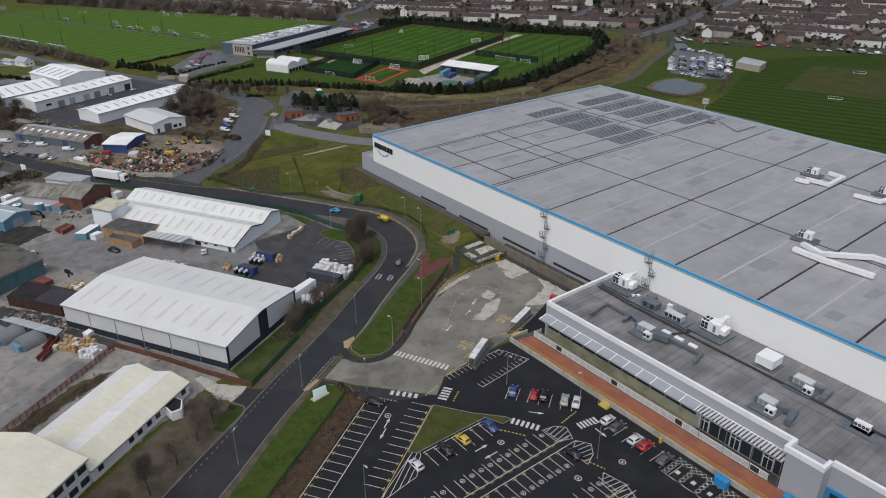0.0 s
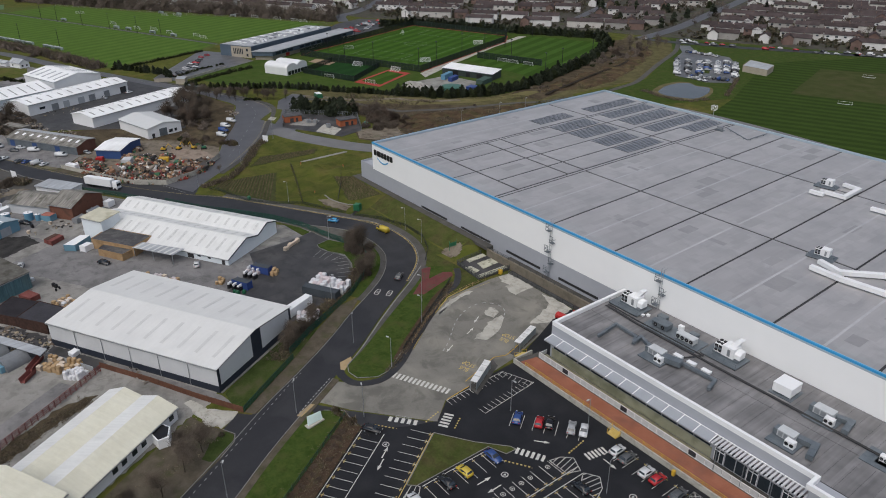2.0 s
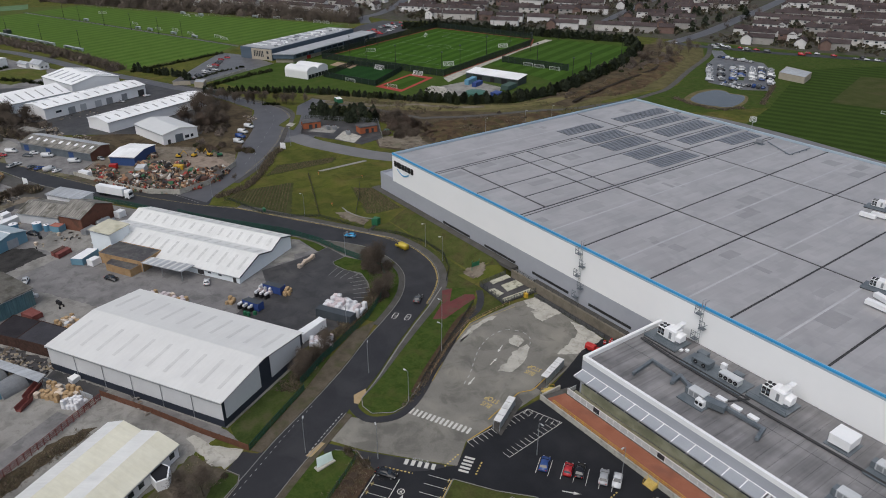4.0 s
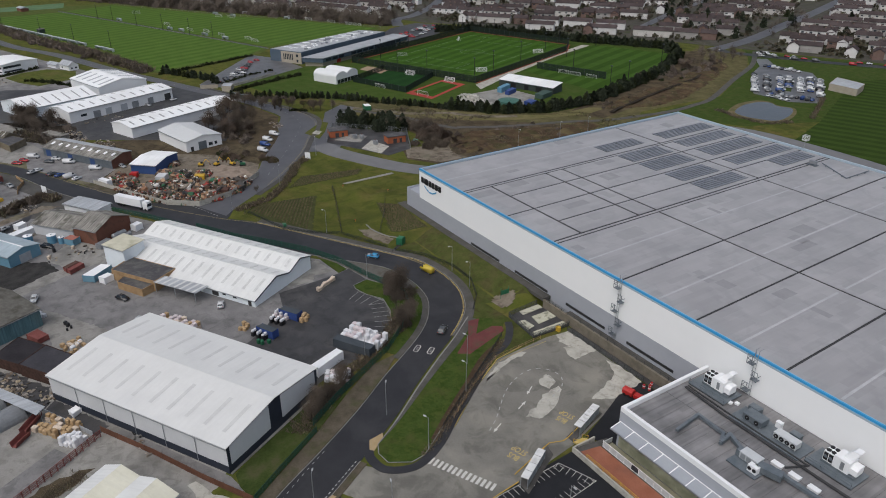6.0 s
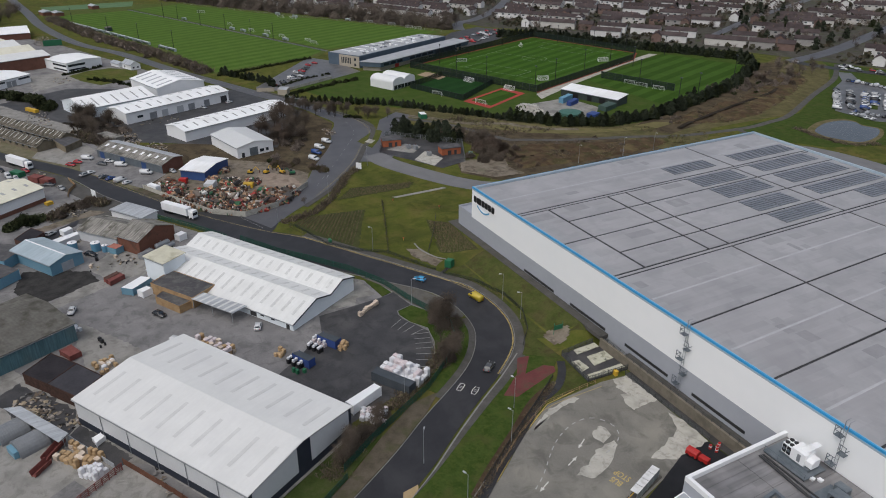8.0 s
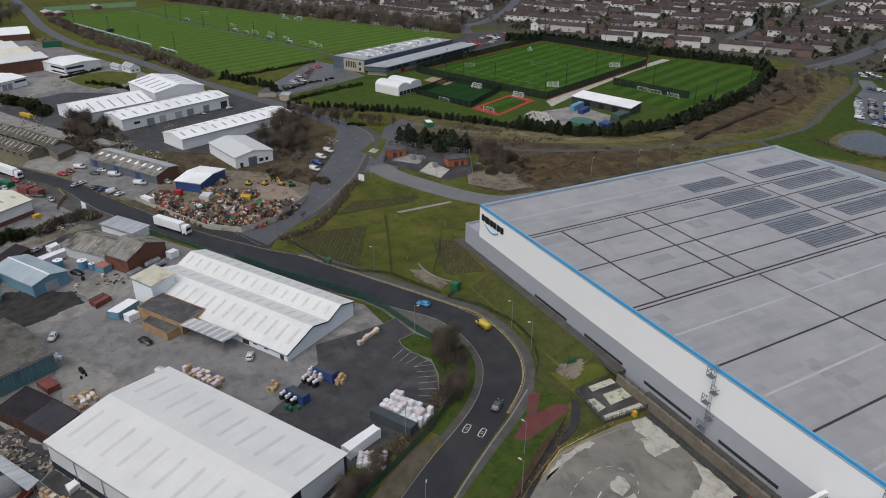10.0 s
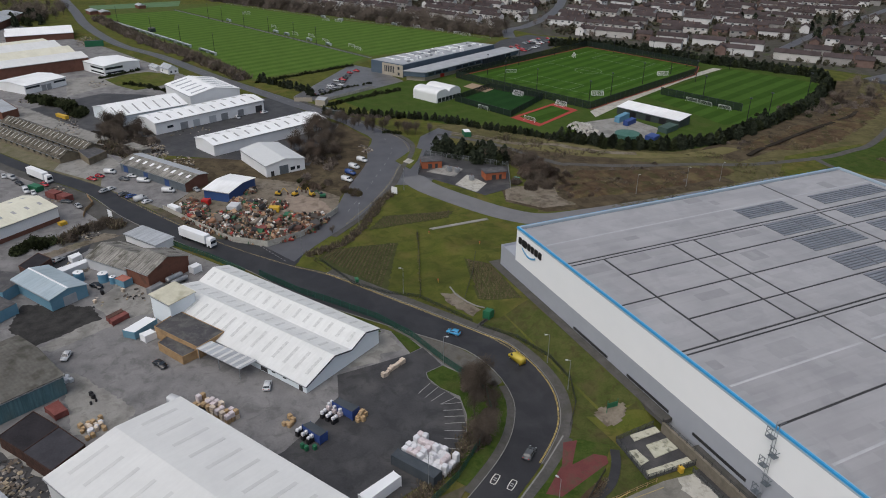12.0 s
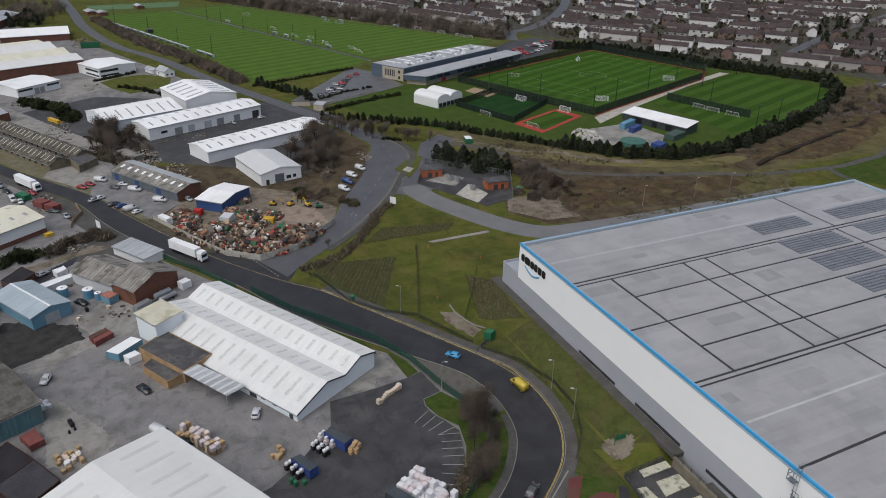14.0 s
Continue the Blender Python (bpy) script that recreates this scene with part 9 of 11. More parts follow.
def excavator(x, y, ang, m, label):
    ob = thing("excavator", label, "excavator", pose(x, y, 0.05, 0, 0, ang) @ Matrix.Diagonal((0.72, 0.72, 0.72, 1)))
    for yy in (-1.2, 0.7):
        part("track", Geo().extrude_x([(yy, 0.15), (yy, 0.75), (yy + 0.5, 0.75), (yy + 0.5, 0.15)], -1.8, 1.8), BLACK, ob)
    part("house", Geo().box(-1.6, -1.1, 0.9, 1.3, 1.1, 1.9), m, ob)
    part("cab", Geo().extrude_x([(-1.0, 1.9), (-1.0, 2.7), (0.0, 2.8), (0.1, 1.9)], 0.0, 1.3), GLASS, ob)
    part("boom", Geo().tube((1.0, 0.3, 1.6), (3.2, 0.3, 4.2), 0.25, 0.2, 6).tube((3.2, 0.3, 4.2), (5.2, 0.3, 2.0), 0.2, 0.15, 6), m, ob)
    part("grab", Geo().tube((5.2, 0.3, 2.0), (5.4, 0.3, 0.6), 0.2, 0.5, 8), RUST, ob)


excavator(-95, -38, 200, YELLOWPAINT, "yellow excavator among scrap")
excavator(-98, -44, 120, YELLOWPAINT, "yellow excavator among scrap")
excavator(-92, -34.5, 250, GREENPAINT, "green grab machine among scrap")
excavator(-101, -50, 60, YELLOWPAINT, "yellow loader among scrap")


# ---- electricity substation ----
def kiosk(corner, along, w, h):
    ob = thing("substation_kiosk", "orange brick substation building with grey flat roof", "substation", frame_at(corner, along), group="substation buildings")
    L = math.dist(corner, along)
    part("wall", Geo().box(0, 0, 0, L, w, h), ORANGEBRICK, ob)
    part("roof", Geo().box(-0.3, -0.3, h, L + 0.3, w + 0.3, h + 0.25), DARKFLAT, ob)
    part("door", Geo().box(L * 0.3, -0.06, 0, L * 0.3 + 1.8, 0, 2.2), SEAM, ob)
    part("door", Geo().box(L * 0.65, -0.06, 0, L * 0.65 + 1.2, 0, 2.2), SEAM, ob)


kiosk((-106.8, 14.1), (-104.7, 22.5), 6.5, 3.2)
kiosk((-83.5, 33.1), (-82.2, 42.1), 5.5, 3.2)
slab("substation_yard", [(-101, 9.6), (-124, 22.4), (-95, 50), (-72, 38.4), (-69, 25.5), (-84, 18.6)], 0.1, DARKYARD, "dark gravel substation compound", "yard")
slab("substation_pad", [(-102.8, 14.3), (-107.5, 25.6), (-99.9, 30.6), (-92.7, 23.0)], 0.14, CONCRETE, "pale concrete pad", "yard")
slab("substation_pad", [(-84.3, 19.5), (-92.8, 29.0), (-80.3, 31.9), (-73.2, 23.8)], 0.14, PALECON, "buff concrete pad", "yard")
for x, y, m in ((-100, 24, GALV), (-97.5, 26.5, GALV), (-86.5, 28, GALV), (-77.6, 44.6, mat("pale_green_steel", (0.10, 0.30, 0.25), (0.13, 0.34, 0.29), size=1))):
    ob = thing("transformer", "grey transformer on a concrete pad", "transformer", pose(x, y, 0.14))
    part("tank", Geo().box(-1, -0.8, 0, 1, 0.8, 1.9), m, ob)
    part("radiator", Geo().box(-1.4, -0.6, 0.3, -1.05, 0.6, 1.6), m, ob)
    part("radiator", Geo().box(1.05, -0.6, 0.3, 1.4, 0.6, 1.6), m, ob)
    for k in (-0.5, 0, 0.5):
        part("bushing", Geo().tube((k, 0, 1.9), (k, 0, 2.6), 0.09, 0.05, 6), BROWNBRICK, ob)
post_rail("substation_fence", "grey palisade fence round the substation", [(-101, 9.6), (-123.6, 22.6), (-95, 50), (-71.6, 38.4)], 2.4, 2.5, GALV, rails=2, mesh=WIREGREY)
slab("junction_island", [(-120.9, 6.8), (-135.0, 22.0), (-131.3, 24.3), (-118, 16.5), (-108.6, 9.2)], 0.16, BANK, "grassed island at the junction", "grass")
slab("island_pad", [(-118.6, 9.6), (-122.0, 13.4), (-118.4, 15.0), (-114.8, 11.4)], 0.19, PALECON, "pale concrete pad on the island", "pavement")

# play frame and worn patch on the bank
ob = thing("play_frame", "green play frame on bare ground", "play frame", pose(62.2, -10.4, height(62.2, -10.4), 0, 0, 88))
part("panel", Geo().box(0, -0.05, 1.4, 2.8, 0.05, 2.8), GREENPAINT, ob)
for x in (0, 2.7):
    part("post", Geo().box(x, -0.06, 0, x + 0.12, 0.06, 3.6), GREENPAINT, ob)


# ---- training ground ----
TRAINGRASS = mat("training_lawn_grass", (0.04, 0.072, 0.013), (0.062, 0.092, 0.021), size=6, fine=0.6, rough=1, bump=0.5, stain=(0.085, 0.09, 0.03), stain_size=9, stain_amount=0.4)


def quad_slab(name, q, z, m, label, cat="pitch", kind="structure"):
    return slab(name, q, z, m, label, cat, thick=0.15, kind=kind)


def inner(q, d):
    """A four-cornered outline moved inwards by d."""
    c = Vector((sum(p[0] for p in q) / 4, sum(p[1] for p in q) / 4))
    return [tuple(Vector(p) + (c - Vector(p)).normalized() * d) for p in q]


def pitch_lines(q, m, w=0.25, z=0.2):
    """Touchlines, halfway line, circle and boxes in an oblong outline."""
    a, b, c, d = (Vector(p) for p in q)
    at = lambda u, v: tuple((a + (b - a) * u) * (1 - v) + (d + (c - d) * u) * v)
    g = Geo()
    segs = [((0, 0), (1, 0)), ((1, 0), (1, 1)), ((1, 1), (0, 1)), ((0, 1), (0, 0)), ((0.5, 0), (0.5, 1))]
    for s in (0, 1):
        k = 0.16 if s == 0 else 0.84
        segs += [((s, 0.2), (k, 0.2)), ((k, 0.2), (k, 0.8)), ((k, 0.8), (s, 0.8))]
    for p, r in segs:
        bar(g, at(*p), at(*r), w, z)
    n = 20
    L, W = (b - a).length, (d - a).length
    for i in range(n):
        t0, t1 = 2 * math.pi * i / n, 2 * math.pi * (i + 1) / n
        f = lambda t: at(0.5 + 9.15 * math.cos(t) / L, 0.5 + 9.15 * math.sin(t) / W)
        bar(g, f(t0), f(t1), w, z)
    return single("pitch_lines", g, m, "white pitch markings", "pitch marking", kind="structure")


P_A = [(-263, 111), (-315, 242), (-225, 272), (-168, 146)]
quad_slab("pitch_surround", P_A, 0.06, PITCH2, "mown margin of the main training pitch", "grass")
RING = [(-257.6, 101.0), (-160.2, 138.2), (-206, 254), (-225, 273.5), (-316.5, 243), (-264.5, 111)]
g = Geo()
for a, b in zip(RING[1:], RING[2:] + RING[:1]):
    bar(g, a, b, 2.2, 0.15)
single("red_track", g, mat("red_track", (0.25, 0.055, 0.03), (0.31, 0.08, 0.045), size=4), "thin red track round the main pitch", "track", kind="structure")
quad_slab("pitch_main", [(-260, 120.3), (-309.8, 239), (-226, 266), (-181, 153)], 0.12, PITCH1, "bright green striped training pitch")
pitch_lines([(-254, 129), (-299, 233), (-230, 256), (-189, 157)], mat("thin_pitch_paint", (0.16, 0.20, 0.13), (0.22, 0.26, 0.18), size=1))
P_B = [(-172, 186), (-213, 289), (-157, 311), (-142, 298), (-122, 254), (-105, 200), (-108, 186)]
quad_slab("pitch_east", P_B, 0.1, PITCH2, "green training pitch with broad mown stripes")
slab("training_lawn", [(-160, 152), (-180, 170), (-213, 292), (-190, 340), (-156, 328), (-138, 304), (-112, 254), (-94, 202), (-83, 158), (-83, 132), (-100, 108)], 0.05, TRAINGRASS, "mown grass inside the tree belt", "grass")
P_C = [(-205, 75.5), (-224, 108), (-190, 125.6), (-164, 89.6)]
quad_slab("pitch_small", P_C, 0.1, DARKTURF, "dark green artificial practice pitch")
P_D = [(-162.6, 89.0), (-142.6, 94.7), (-161.5, 131.0), (-179.0, 125.8)]
quad_slab("mini_surround", P_D, 0.12, mat("bright_red_track", (0.30, 0.04, 0.032), (0.36, 0.055, 0.042), size=4), "bright red surround of the mini pitch", "surround")
quad_slab("mini_pitch", inner(P_D, 5.2), 0.16, PITCH2, "small green mini pitch")
slab("tent_lawn", [(-240, 30), (-170, 52), (-150, 84), (-205, 90), (-230, 70)], 0.055, TRAINGRASS, "sloping grass before the dome tent", "grass")
slab("training_path", [(-157, 136), (-146, 132), (-166, 170), (-196, 236), (-213, 284), (-218, 281), (-203, 240), (-160, 142)], 0.115, PALECON, "pale path between the pitches", "path")
slab("store_yard", [(-126.0, 104.5), (-139.8, 120.4), (-141, 146), (-116.2, 150), (-102.0, 135.9), (-119.6, 105.5)], 0.13, CONCRETE, "pale concrete store yard with rubble", "yard")
slab("pad_tan", [(-234.7, 95.3), (-240.4, 104.2), (-222.7, 111.3), (-216.3, 101.2)], 0.17, mat("tan_pad", (0.36, 0.26, 0.18), size=3), "tan rubber pad", "pad")
slab("training_grass", [(-240, 12), (-199, 24), (-182, 40), (-165, 52), (-145, 82), (-118, 97), (-100, 104), (-84, 132), (-84, 160), (-95, 203), (-113, 256), (-140, 308), (-168, 334), (-240, 325), (-290, 310), (-320, 275), (-300, 172), (-262, 66)], 0.03, TRAINGRASS, "green grass of the training ground", "grass")
# fields beyond
FIELDEDGE = mat("field_margin_grass", (0.062, 0.088, 0.02), (0.095, 0.112, 0.034), size=6, fine=0.6, rough=1, bump=0.6, stain=(0.11, 0.10, 0.05), stain_size=9, stain_amount=0.5)
slab("field_margin", [(-297, -22), (-322, 56), (-338, 72), (-344, 110), (-366, 190), (-377, 196), (-414, 172), (-466, 140), (-528, 106), (-588, 66), (-664, 22), (-680, -60), (-650, -112), (-563, -101), (-470, -78), (-384, -45)], 0.05, FIELDEDGE, "rough grass margin round the playing fields", "grass")
slab("playing_field", [(-305, -14), (-323, 50), (-341, 67), (-500, 10), (-628, -36), (-622, -108), (-563, -94), (-480, -66), (-386, -33), (-303, -24)], 0.08, FIELD, "broad bright green striped playing field", "grass")
slab("playing_field", [(-345, 73), (-350, 110), (-374, 184), (-414, 163), (-466, 130), (-519, 94), (-583, 57), (-654, 17), (-634, -32), (-500, 16)], 0.08, FIELD, "broad bright green striped playing field", "grass")
strip("field_path", [(-634, -37), (-500, 12.5), (-338, 70)], 2.6, 0.1, ROADGREY, "dark path between the playing fields", "path")
post_rail("pitch_rail", "grey spectator rail between the fields", [(-632, -38), (-500, 11), (-339, 68)], 1.1, 6.0, DARKSTEEL, rails=2, r=0.1, z=0.08)
post_rail("pitch_rail", "pale grey spectator rail along the far field edge", [(-656, 18), (-583, 59), (-519, 96), (-466, 133), (-414, 166), (-374, 187)], 1.1, 8.0, GALV, rails=1, r=0.08, z=0.08)
STANDGLASS = mat("greyed_stand_sheet", (0.42, 0.47, 0.47), (0.52, 0.56, 0.56), size=2, rough=0.4, bump=0)


def team_shelter(x, y, ang, L):
    ob = thing("team_shelter", "long pale sheeted shelter beside the field", "shelter", pose(x, y, 0.08, 0, 0, ang), group="field shelters")
    part("roof", Geo().box(0, -1.0, 1.95, L, 1.0, 2.07), STANDGLASS, ob)
    part("back", Geo().box(0, 0.92, 0, L, 1.0, 1.95), STANDGLASS, ob)
    for u in (0, L - 0.08):
        part("end_panel", Geo().box(u, -0.9, 0, u + 0.08, 0.92, 1.95), STANDGLASS, ob)
    part("bench", Geo().box(0.2, 0.3, 0.4, L - 0.2, 0.7, 0.5), DARKSTEEL, ob)


for k in range(15):
    u = k / 15
    if k != 12:
        team_shelter(-572 + 186 * u, -97.5 + 66 * u, 19.5, 11.2)
for x, y in ((-545, 1), (-470, 28), (-455, 34), (-424, 45), (-398, 54), (-512, 98), (-535, 88), (-470, 136)):
    team_shelter(x, y, 19.5, 6.0)
hut_ = thing("field_hut", "dark green groundsman's hut beside the field", "hut", pose(-512, -70, 0.06, 0, 0, 20))
part("wall", Geo().box(0, 0, 0, 6, 4, 2.8), mat("dark_hut_boards", (0.05, 0.07, 0.06), size=2), hut_)
part("roof", Geo().extrude_x([(-0.3, 2.8), (-0.3, 2.95), (4.3, 3.4), (4.3, 3.25)][::-1], -0.3, 6.3), DARKFLAT, hut_)
slab("far_pitch", [(-662, -112), (-660, -30), (-700, -24), (-694, -116)], 0.09, mat("pale_artificial_turf", (0.095, 0.16, 0.085), (0.125, 0.20, 0.11), size=9, fine=1, rough=1), "pale green artificial pitch", "pitch")
for x, y, w, d in ((-640, -118, 14, 9), (-628, -107, 11, 8), (-664, -72, 12, 7)):
    ob = thing("far_hut", "small grey-roofed building beside the fields", "building", pose(x, y, 0, 0, 0, 15))
    part("wall", Geo().box(0, 0, 0, w, d, 3.2), BROWNBRICK, ob)
    part("roof", Geo().extrude_x([(-0.4, 3.2), (d / 2, 4.6), (d + 0.4, 3.2)][::-1], -0.4, w + 0.4), GREYROOF, ob)
slab("park_field", [(20, 192), (6, 240), (-14, 290), (-34, 345), (6, 432), (240, 560), (420, 420), (420, 200)], 0.05, PARK, "mown striped park field", "grass")
slab("park_pitch", [(20.2, 276), (-2.0, 354.1), (110, 420), (150, 330)], 0.07, mat("worn_pitch", (0.044, 0.056, 0.017), (0.066, 0.072, 0.027), size=8, fine=0.7, rough=1, bump=0.4, stain=(0.085, 0.07, 0.038), stain_size=12), "worn dark pitch in the park", "grass")
slab("park_lawn", [(-52, 184), (-34, 186), (-10, 200), (6, 240), (-14, 290), (-34, 345), (6, 434), (-10, 448), (-84, 392), (-140, 372), (-128, 362), (-96, 322), (-74, 276), (-56, 240)], 0.035, LAWN, "green park grass round the pond", "grass")
slab("car_park_academy", [(-250, -8), (-322, 50), (-300, 62), (-262, 66), (-232, 4)], 0.08, WETTAR, "wet grey staff car park", "car park")
slab("car_park_north", [(-302, 174), (-322, 214), (-352, 246), (-380, 226), (-366, 192), (-333, 160)], 0.08, DARKYARD, "busy car park behind the building", "car park")
slab("rough_tan_grass", [(-165, 42), (-130, 46), (-96, 52), (-76, 58), (-46, 36), (-40, 60), (-38, 150), (-58, 176), (-57, 240), (-98, 322), (-130, 366), (-160, 345), (-130, 268), (-96, 172), (-84, 132), (-100, 104), (-145, 82), (-165, 54)], 0.03, stained(mat("tan_winter_grass", (0.088, 0.083, 0.035), (0.145, 0.125, 0.062), size=6, fine=0.6, rough=1, bump=0.8, stain=(0.065, 0.068, 0.026), stain_size=8, stain_amount=0.6), (0.06, 0.05, 0.028), 3.5, 0.5), "tan winter grass between the heath and the tree belt", "grass")
slab("heath", [(-60, 55), (-76, 36), (-60, 30), (-45, 40), (-41, 60), (-40, 130), (-60, 128), (-90, 96), (-120, 60), (-95, 52)], 0.05, SCRUB, "brown heath with bracken", "ground")
slab("heath", [(-76, 138), (-60, 150), (-80, 240), (-120, 300), (-150, 345), (-158, 328), (-112, 210)], 0.05, SCRUB, "brown heath with bracken beside the tree belt", "ground")
slab("heath_mud", [(-75, 38), (-62, 31), (-49, 40), (-47, 54), (-57, 52), (-66, 56)], 0.08, MUD, "patch of bare mud", "ground")
strip("park_path", [(-52, 187), (-44, 184.6), (-36, 183.6)], 3.0, 0.105, PAVING, "pale path branching over the grass", "path")
strip("creek_bed", [(-64.0, 159.4), (-68.5, 170.2), (-72.1, 184.2), (-76.3, 198.0), (-83.3, 223.8), (-92.0, 259.5), (-98.5, 274.1)], 2.2, 0.9, LITTER, "dark muddy creek across the heath", "creek")
strip("park_path", [(-150, 40), (-128, 58), (-92, 72), (-86.8, 78.4), (-76.2, 98), (-65.4, 129.4), (-56.4, 149), (-51.8, 172.7), (-49.6, 193.8), (-51.4, 210), (-55.4, 231), (-78, 280), (-100, 330), (-128, 372)], 3.4, 0.1, PAVING, "pale path winding across the heath", "path")
strip("track", [(-150, 48), (-136.6, 59.2), (-124, 68.2), (-117.4, 80.1), (-112, 88), (-106.4, 91), (-95, 102.1), (-87.8, 114.1)], 4.0, 0.09, MUD, "pale dirt track", "track")
pond = curve_through([(-33.3, 224.6), (-36.5, 235.5), (-35.8, 247.5), (-31.0, 251.5), (-24.6, 248.6), (-17.1, 250.5), (-9.8, 238.4), (-7.1, 223.0), (-13.9, 217.4), (-22.0, 215.3), (-29.5, 218.0), (-33.3, 224.6)], 4)[:-1]
slab("pond_bank", [(q[0] + (q[0] + 21) * 0.22, q[1] + (q[1] - 234) * 0.16 - 1.0) for q in pond], 0.045, mat("reedy_bank", (0.115, 0.095, 0.05), (0.17, 0.145, 0.08), size=3, fine=0.5, rough=1, bump=0.7, stain=(0.07, 0.085, 0.03), stain_size=5, stain_amount=0.6), "tan reedy bank of the pond", "ground")
slab("pond", pond, 0.06, WATER, "still grey pond", "water")
slab("park_car_park", [(-50, 262), (-83, 306), (-94, 330), (-112, 350), (-106, 356), (-90, 341), (-62, 341), (-48, 326), (-30, 302), (-14.5, 274), (-27, 261.5)], 0.08, WETTAR, "busy car park by the park", "car park")
slab("park_island", [(-61.5, 312), (-58.6, 313.4), (-40.0, 284.4), (-42.8, 282.6)], 0.12, LAWN, "grass island in the park car park", "grass")


def tent():
    ob = thing("dome_tent", "white fabric twin-arched hall", "tent", frame_at((-221.4, 56.2), (-204.2, 63.7)))
    W = 20.6
    prof = []
    for k in range(2):
        prof += [(W / 2 * k + W / 4 - W / 4 * math.cos(math.pi * i / 10), 4.6 + 2.6 * math.sin(math.pi * i / 10)) for i in range(11)]
    part("shell", Geo().extrude_x([(0, 0)] + prof + [(W, 0)], 0, 18.8), mat("white_fabric", (0.70, 0.71, 0.71), (0.74, 0.745, 0.745), size=4, fine=1, rough=0.7, bump=0), ob)
    for k in range(6):
        part("opening", Geo().box(18.8, 1 + 3.2 * k, 0.2, 18.86, 3.8 + 3.2 * k, 2.6), NET, ob)


tent()


def outline_block(parent, name, poly, z0, z1, m, label=""):
    return part(name, Geo().prism(poly, z0, z1), m, parent, label)


def academy():
    ob = thing("sports_building", "long blue-grey sports centre with pale flat roofs", "building")
    SLATE = mat("slate_blue_cladding", (0.075, 0.105, 0.14), (0.095, 0.13, 0.17), size=5, rough=0.5, bump=0)
    ROOF = mat("pale_membrane", (0.34, 0.35, 0.365), (0.43, 0.44, 0.455), size=6, fine=1, rough=0.5, stain=(0.25, 0.26, 0.27), stain_size=8)
    hall = [(-296, 56), (-271.5, 69.5), (-313, 158), (-331, 145)]
    wing = [(-264.5, 67), (-255, 78), (-298, 170), (-311, 164)]
    outline_block(ob, "hall", hall, 0, 8.0, SLATE, "slate blue clad hall")
    outline_block(ob, "hall_roof", [(-295.4, 57), (-272.4, 69.4), (-312.6, 156.8), (-330, 144.4)], 8.0, 8.22, ROOF)
    outline_block(ob, "wing", wing, 2.9, 5.8, SLATE, "slate blue clad upper storey of the wing")
    outline_block(ob, "wing_base", [(-264.7, 69), (-256.8, 78.4), (-299.2, 169), (-311, 163)], 0, 2.9, BUFFBRICK, "buff stone ground floor under the wing")
    outline_block(ob, "wing_roof", [(-264.8, 66.2), (-254.2, 77.8), (-297.6, 170.8), (-311.4, 164.6)], 5.8, 6.15, ROOF)
    a, b = Vector((-287, 60.8)), Vector((-271.5, 69.3))
    n = Vector((b.y - a.y, a.x - b.x)).normalized()
    outline_block(ob, "stone_end", [tuple(a), tuple(b), tuple(b + n * 0.4), tuple(a + n * 0.4)], 0, 7.6, BUFFBRICK, "buff stone end wall")
    for k in range(6):
        p, q = a + (b - a) * (0.12 + 0.085 * k), a + (b - a) * (0.165 + 0.085 * k)
        outline_block(ob, "window", [tuple(p + n * 0.4), tuple(q + n * 0.4), tuple(q + n * 0.48), tuple(p + n * 0.48)], 2.2, 6.2, GLASS)
    for z in (1.0, 4.6):
        p, q = a + (b - a) * 0.76, a + (b - a) * 0.85
        outline_block(ob, "window", [tuple(p + n * 0.4), tuple(q + n * 0.4), tuple(q + n * 0.48), tuple(p + n * 0.48)], z, z + 1.8, GLASS)
    a, b = Vector(wing[1]), Vector(wing[2])
    n = Vector((b.y - a.y, a.x - b.x)).normalized()
    for k in range(14):
        if k % 5 != 3:
            p, q = a + (b - a) * (0.03 + 0.068 * k), a + (b - a) * (0.085 + 0.068 * k)
            outline_block(ob, "window", [tuple(p + n * 0.02), tuple(q + n * 0.02), tuple(q + n * 0.1), tuple(p + n * 0.1)], 3.3, 5.0, GLASS)
    for k in range(16):
        p, q = a + (b - a) * (0.06 + 0.056 * k), a + (b - a) * (0.09 + 0.056 * k)
        outline_block(ob, "window", [tuple(p - n * 1.62), tuple(q - n * 1.62), tuple(q - n * 1.5), tuple(p - n * 1.5)], 0.4, 2.6, GLASS)
    p, q = a + (b - a) * 0.58, a + (b - a) * 0.82
    outline_block(ob, "entrance", [tuple(p), tuple(q), tuple(q + n * 1.2), tuple(p + n * 1.2)], 0, 5.7, GLASS, "dark glazed entrance bay")
    p, q = a + (b - a) * 0.16, a + (b - a) * 0.2
    outline_block(ob, "door", [tuple(p - n * 1.6), tuple(q - n * 1.6), tuple(q - n * 1.45), tuple(p - n * 1.45)], 0, 2.6, REDPAINT, "red entrance door")
    rr = random.Random(3)
    c = [Vector(q) for q in hall]
    for k in range(34):
        u, v = rr.uniform(0.06, 0.92), rr.uniform(0.12, 0.85)
        p = (c[0] + (c[1] - c[0]) * v) * (1 - u) + (c[3] + (c[2] - c[3]) * v) * u
        w, d = rr.uniform(0.8, 3.4), rr.uniform(0.8, 2.4)
        part("roof_unit", Geo().box(p.x, p.y, 8.22, p.x + w, p.y + d, 8.22 + rr.uniform(0.3, 1.5)), rr.choice((WHITEPAINT, GALV, SHEDROOF)), ob)
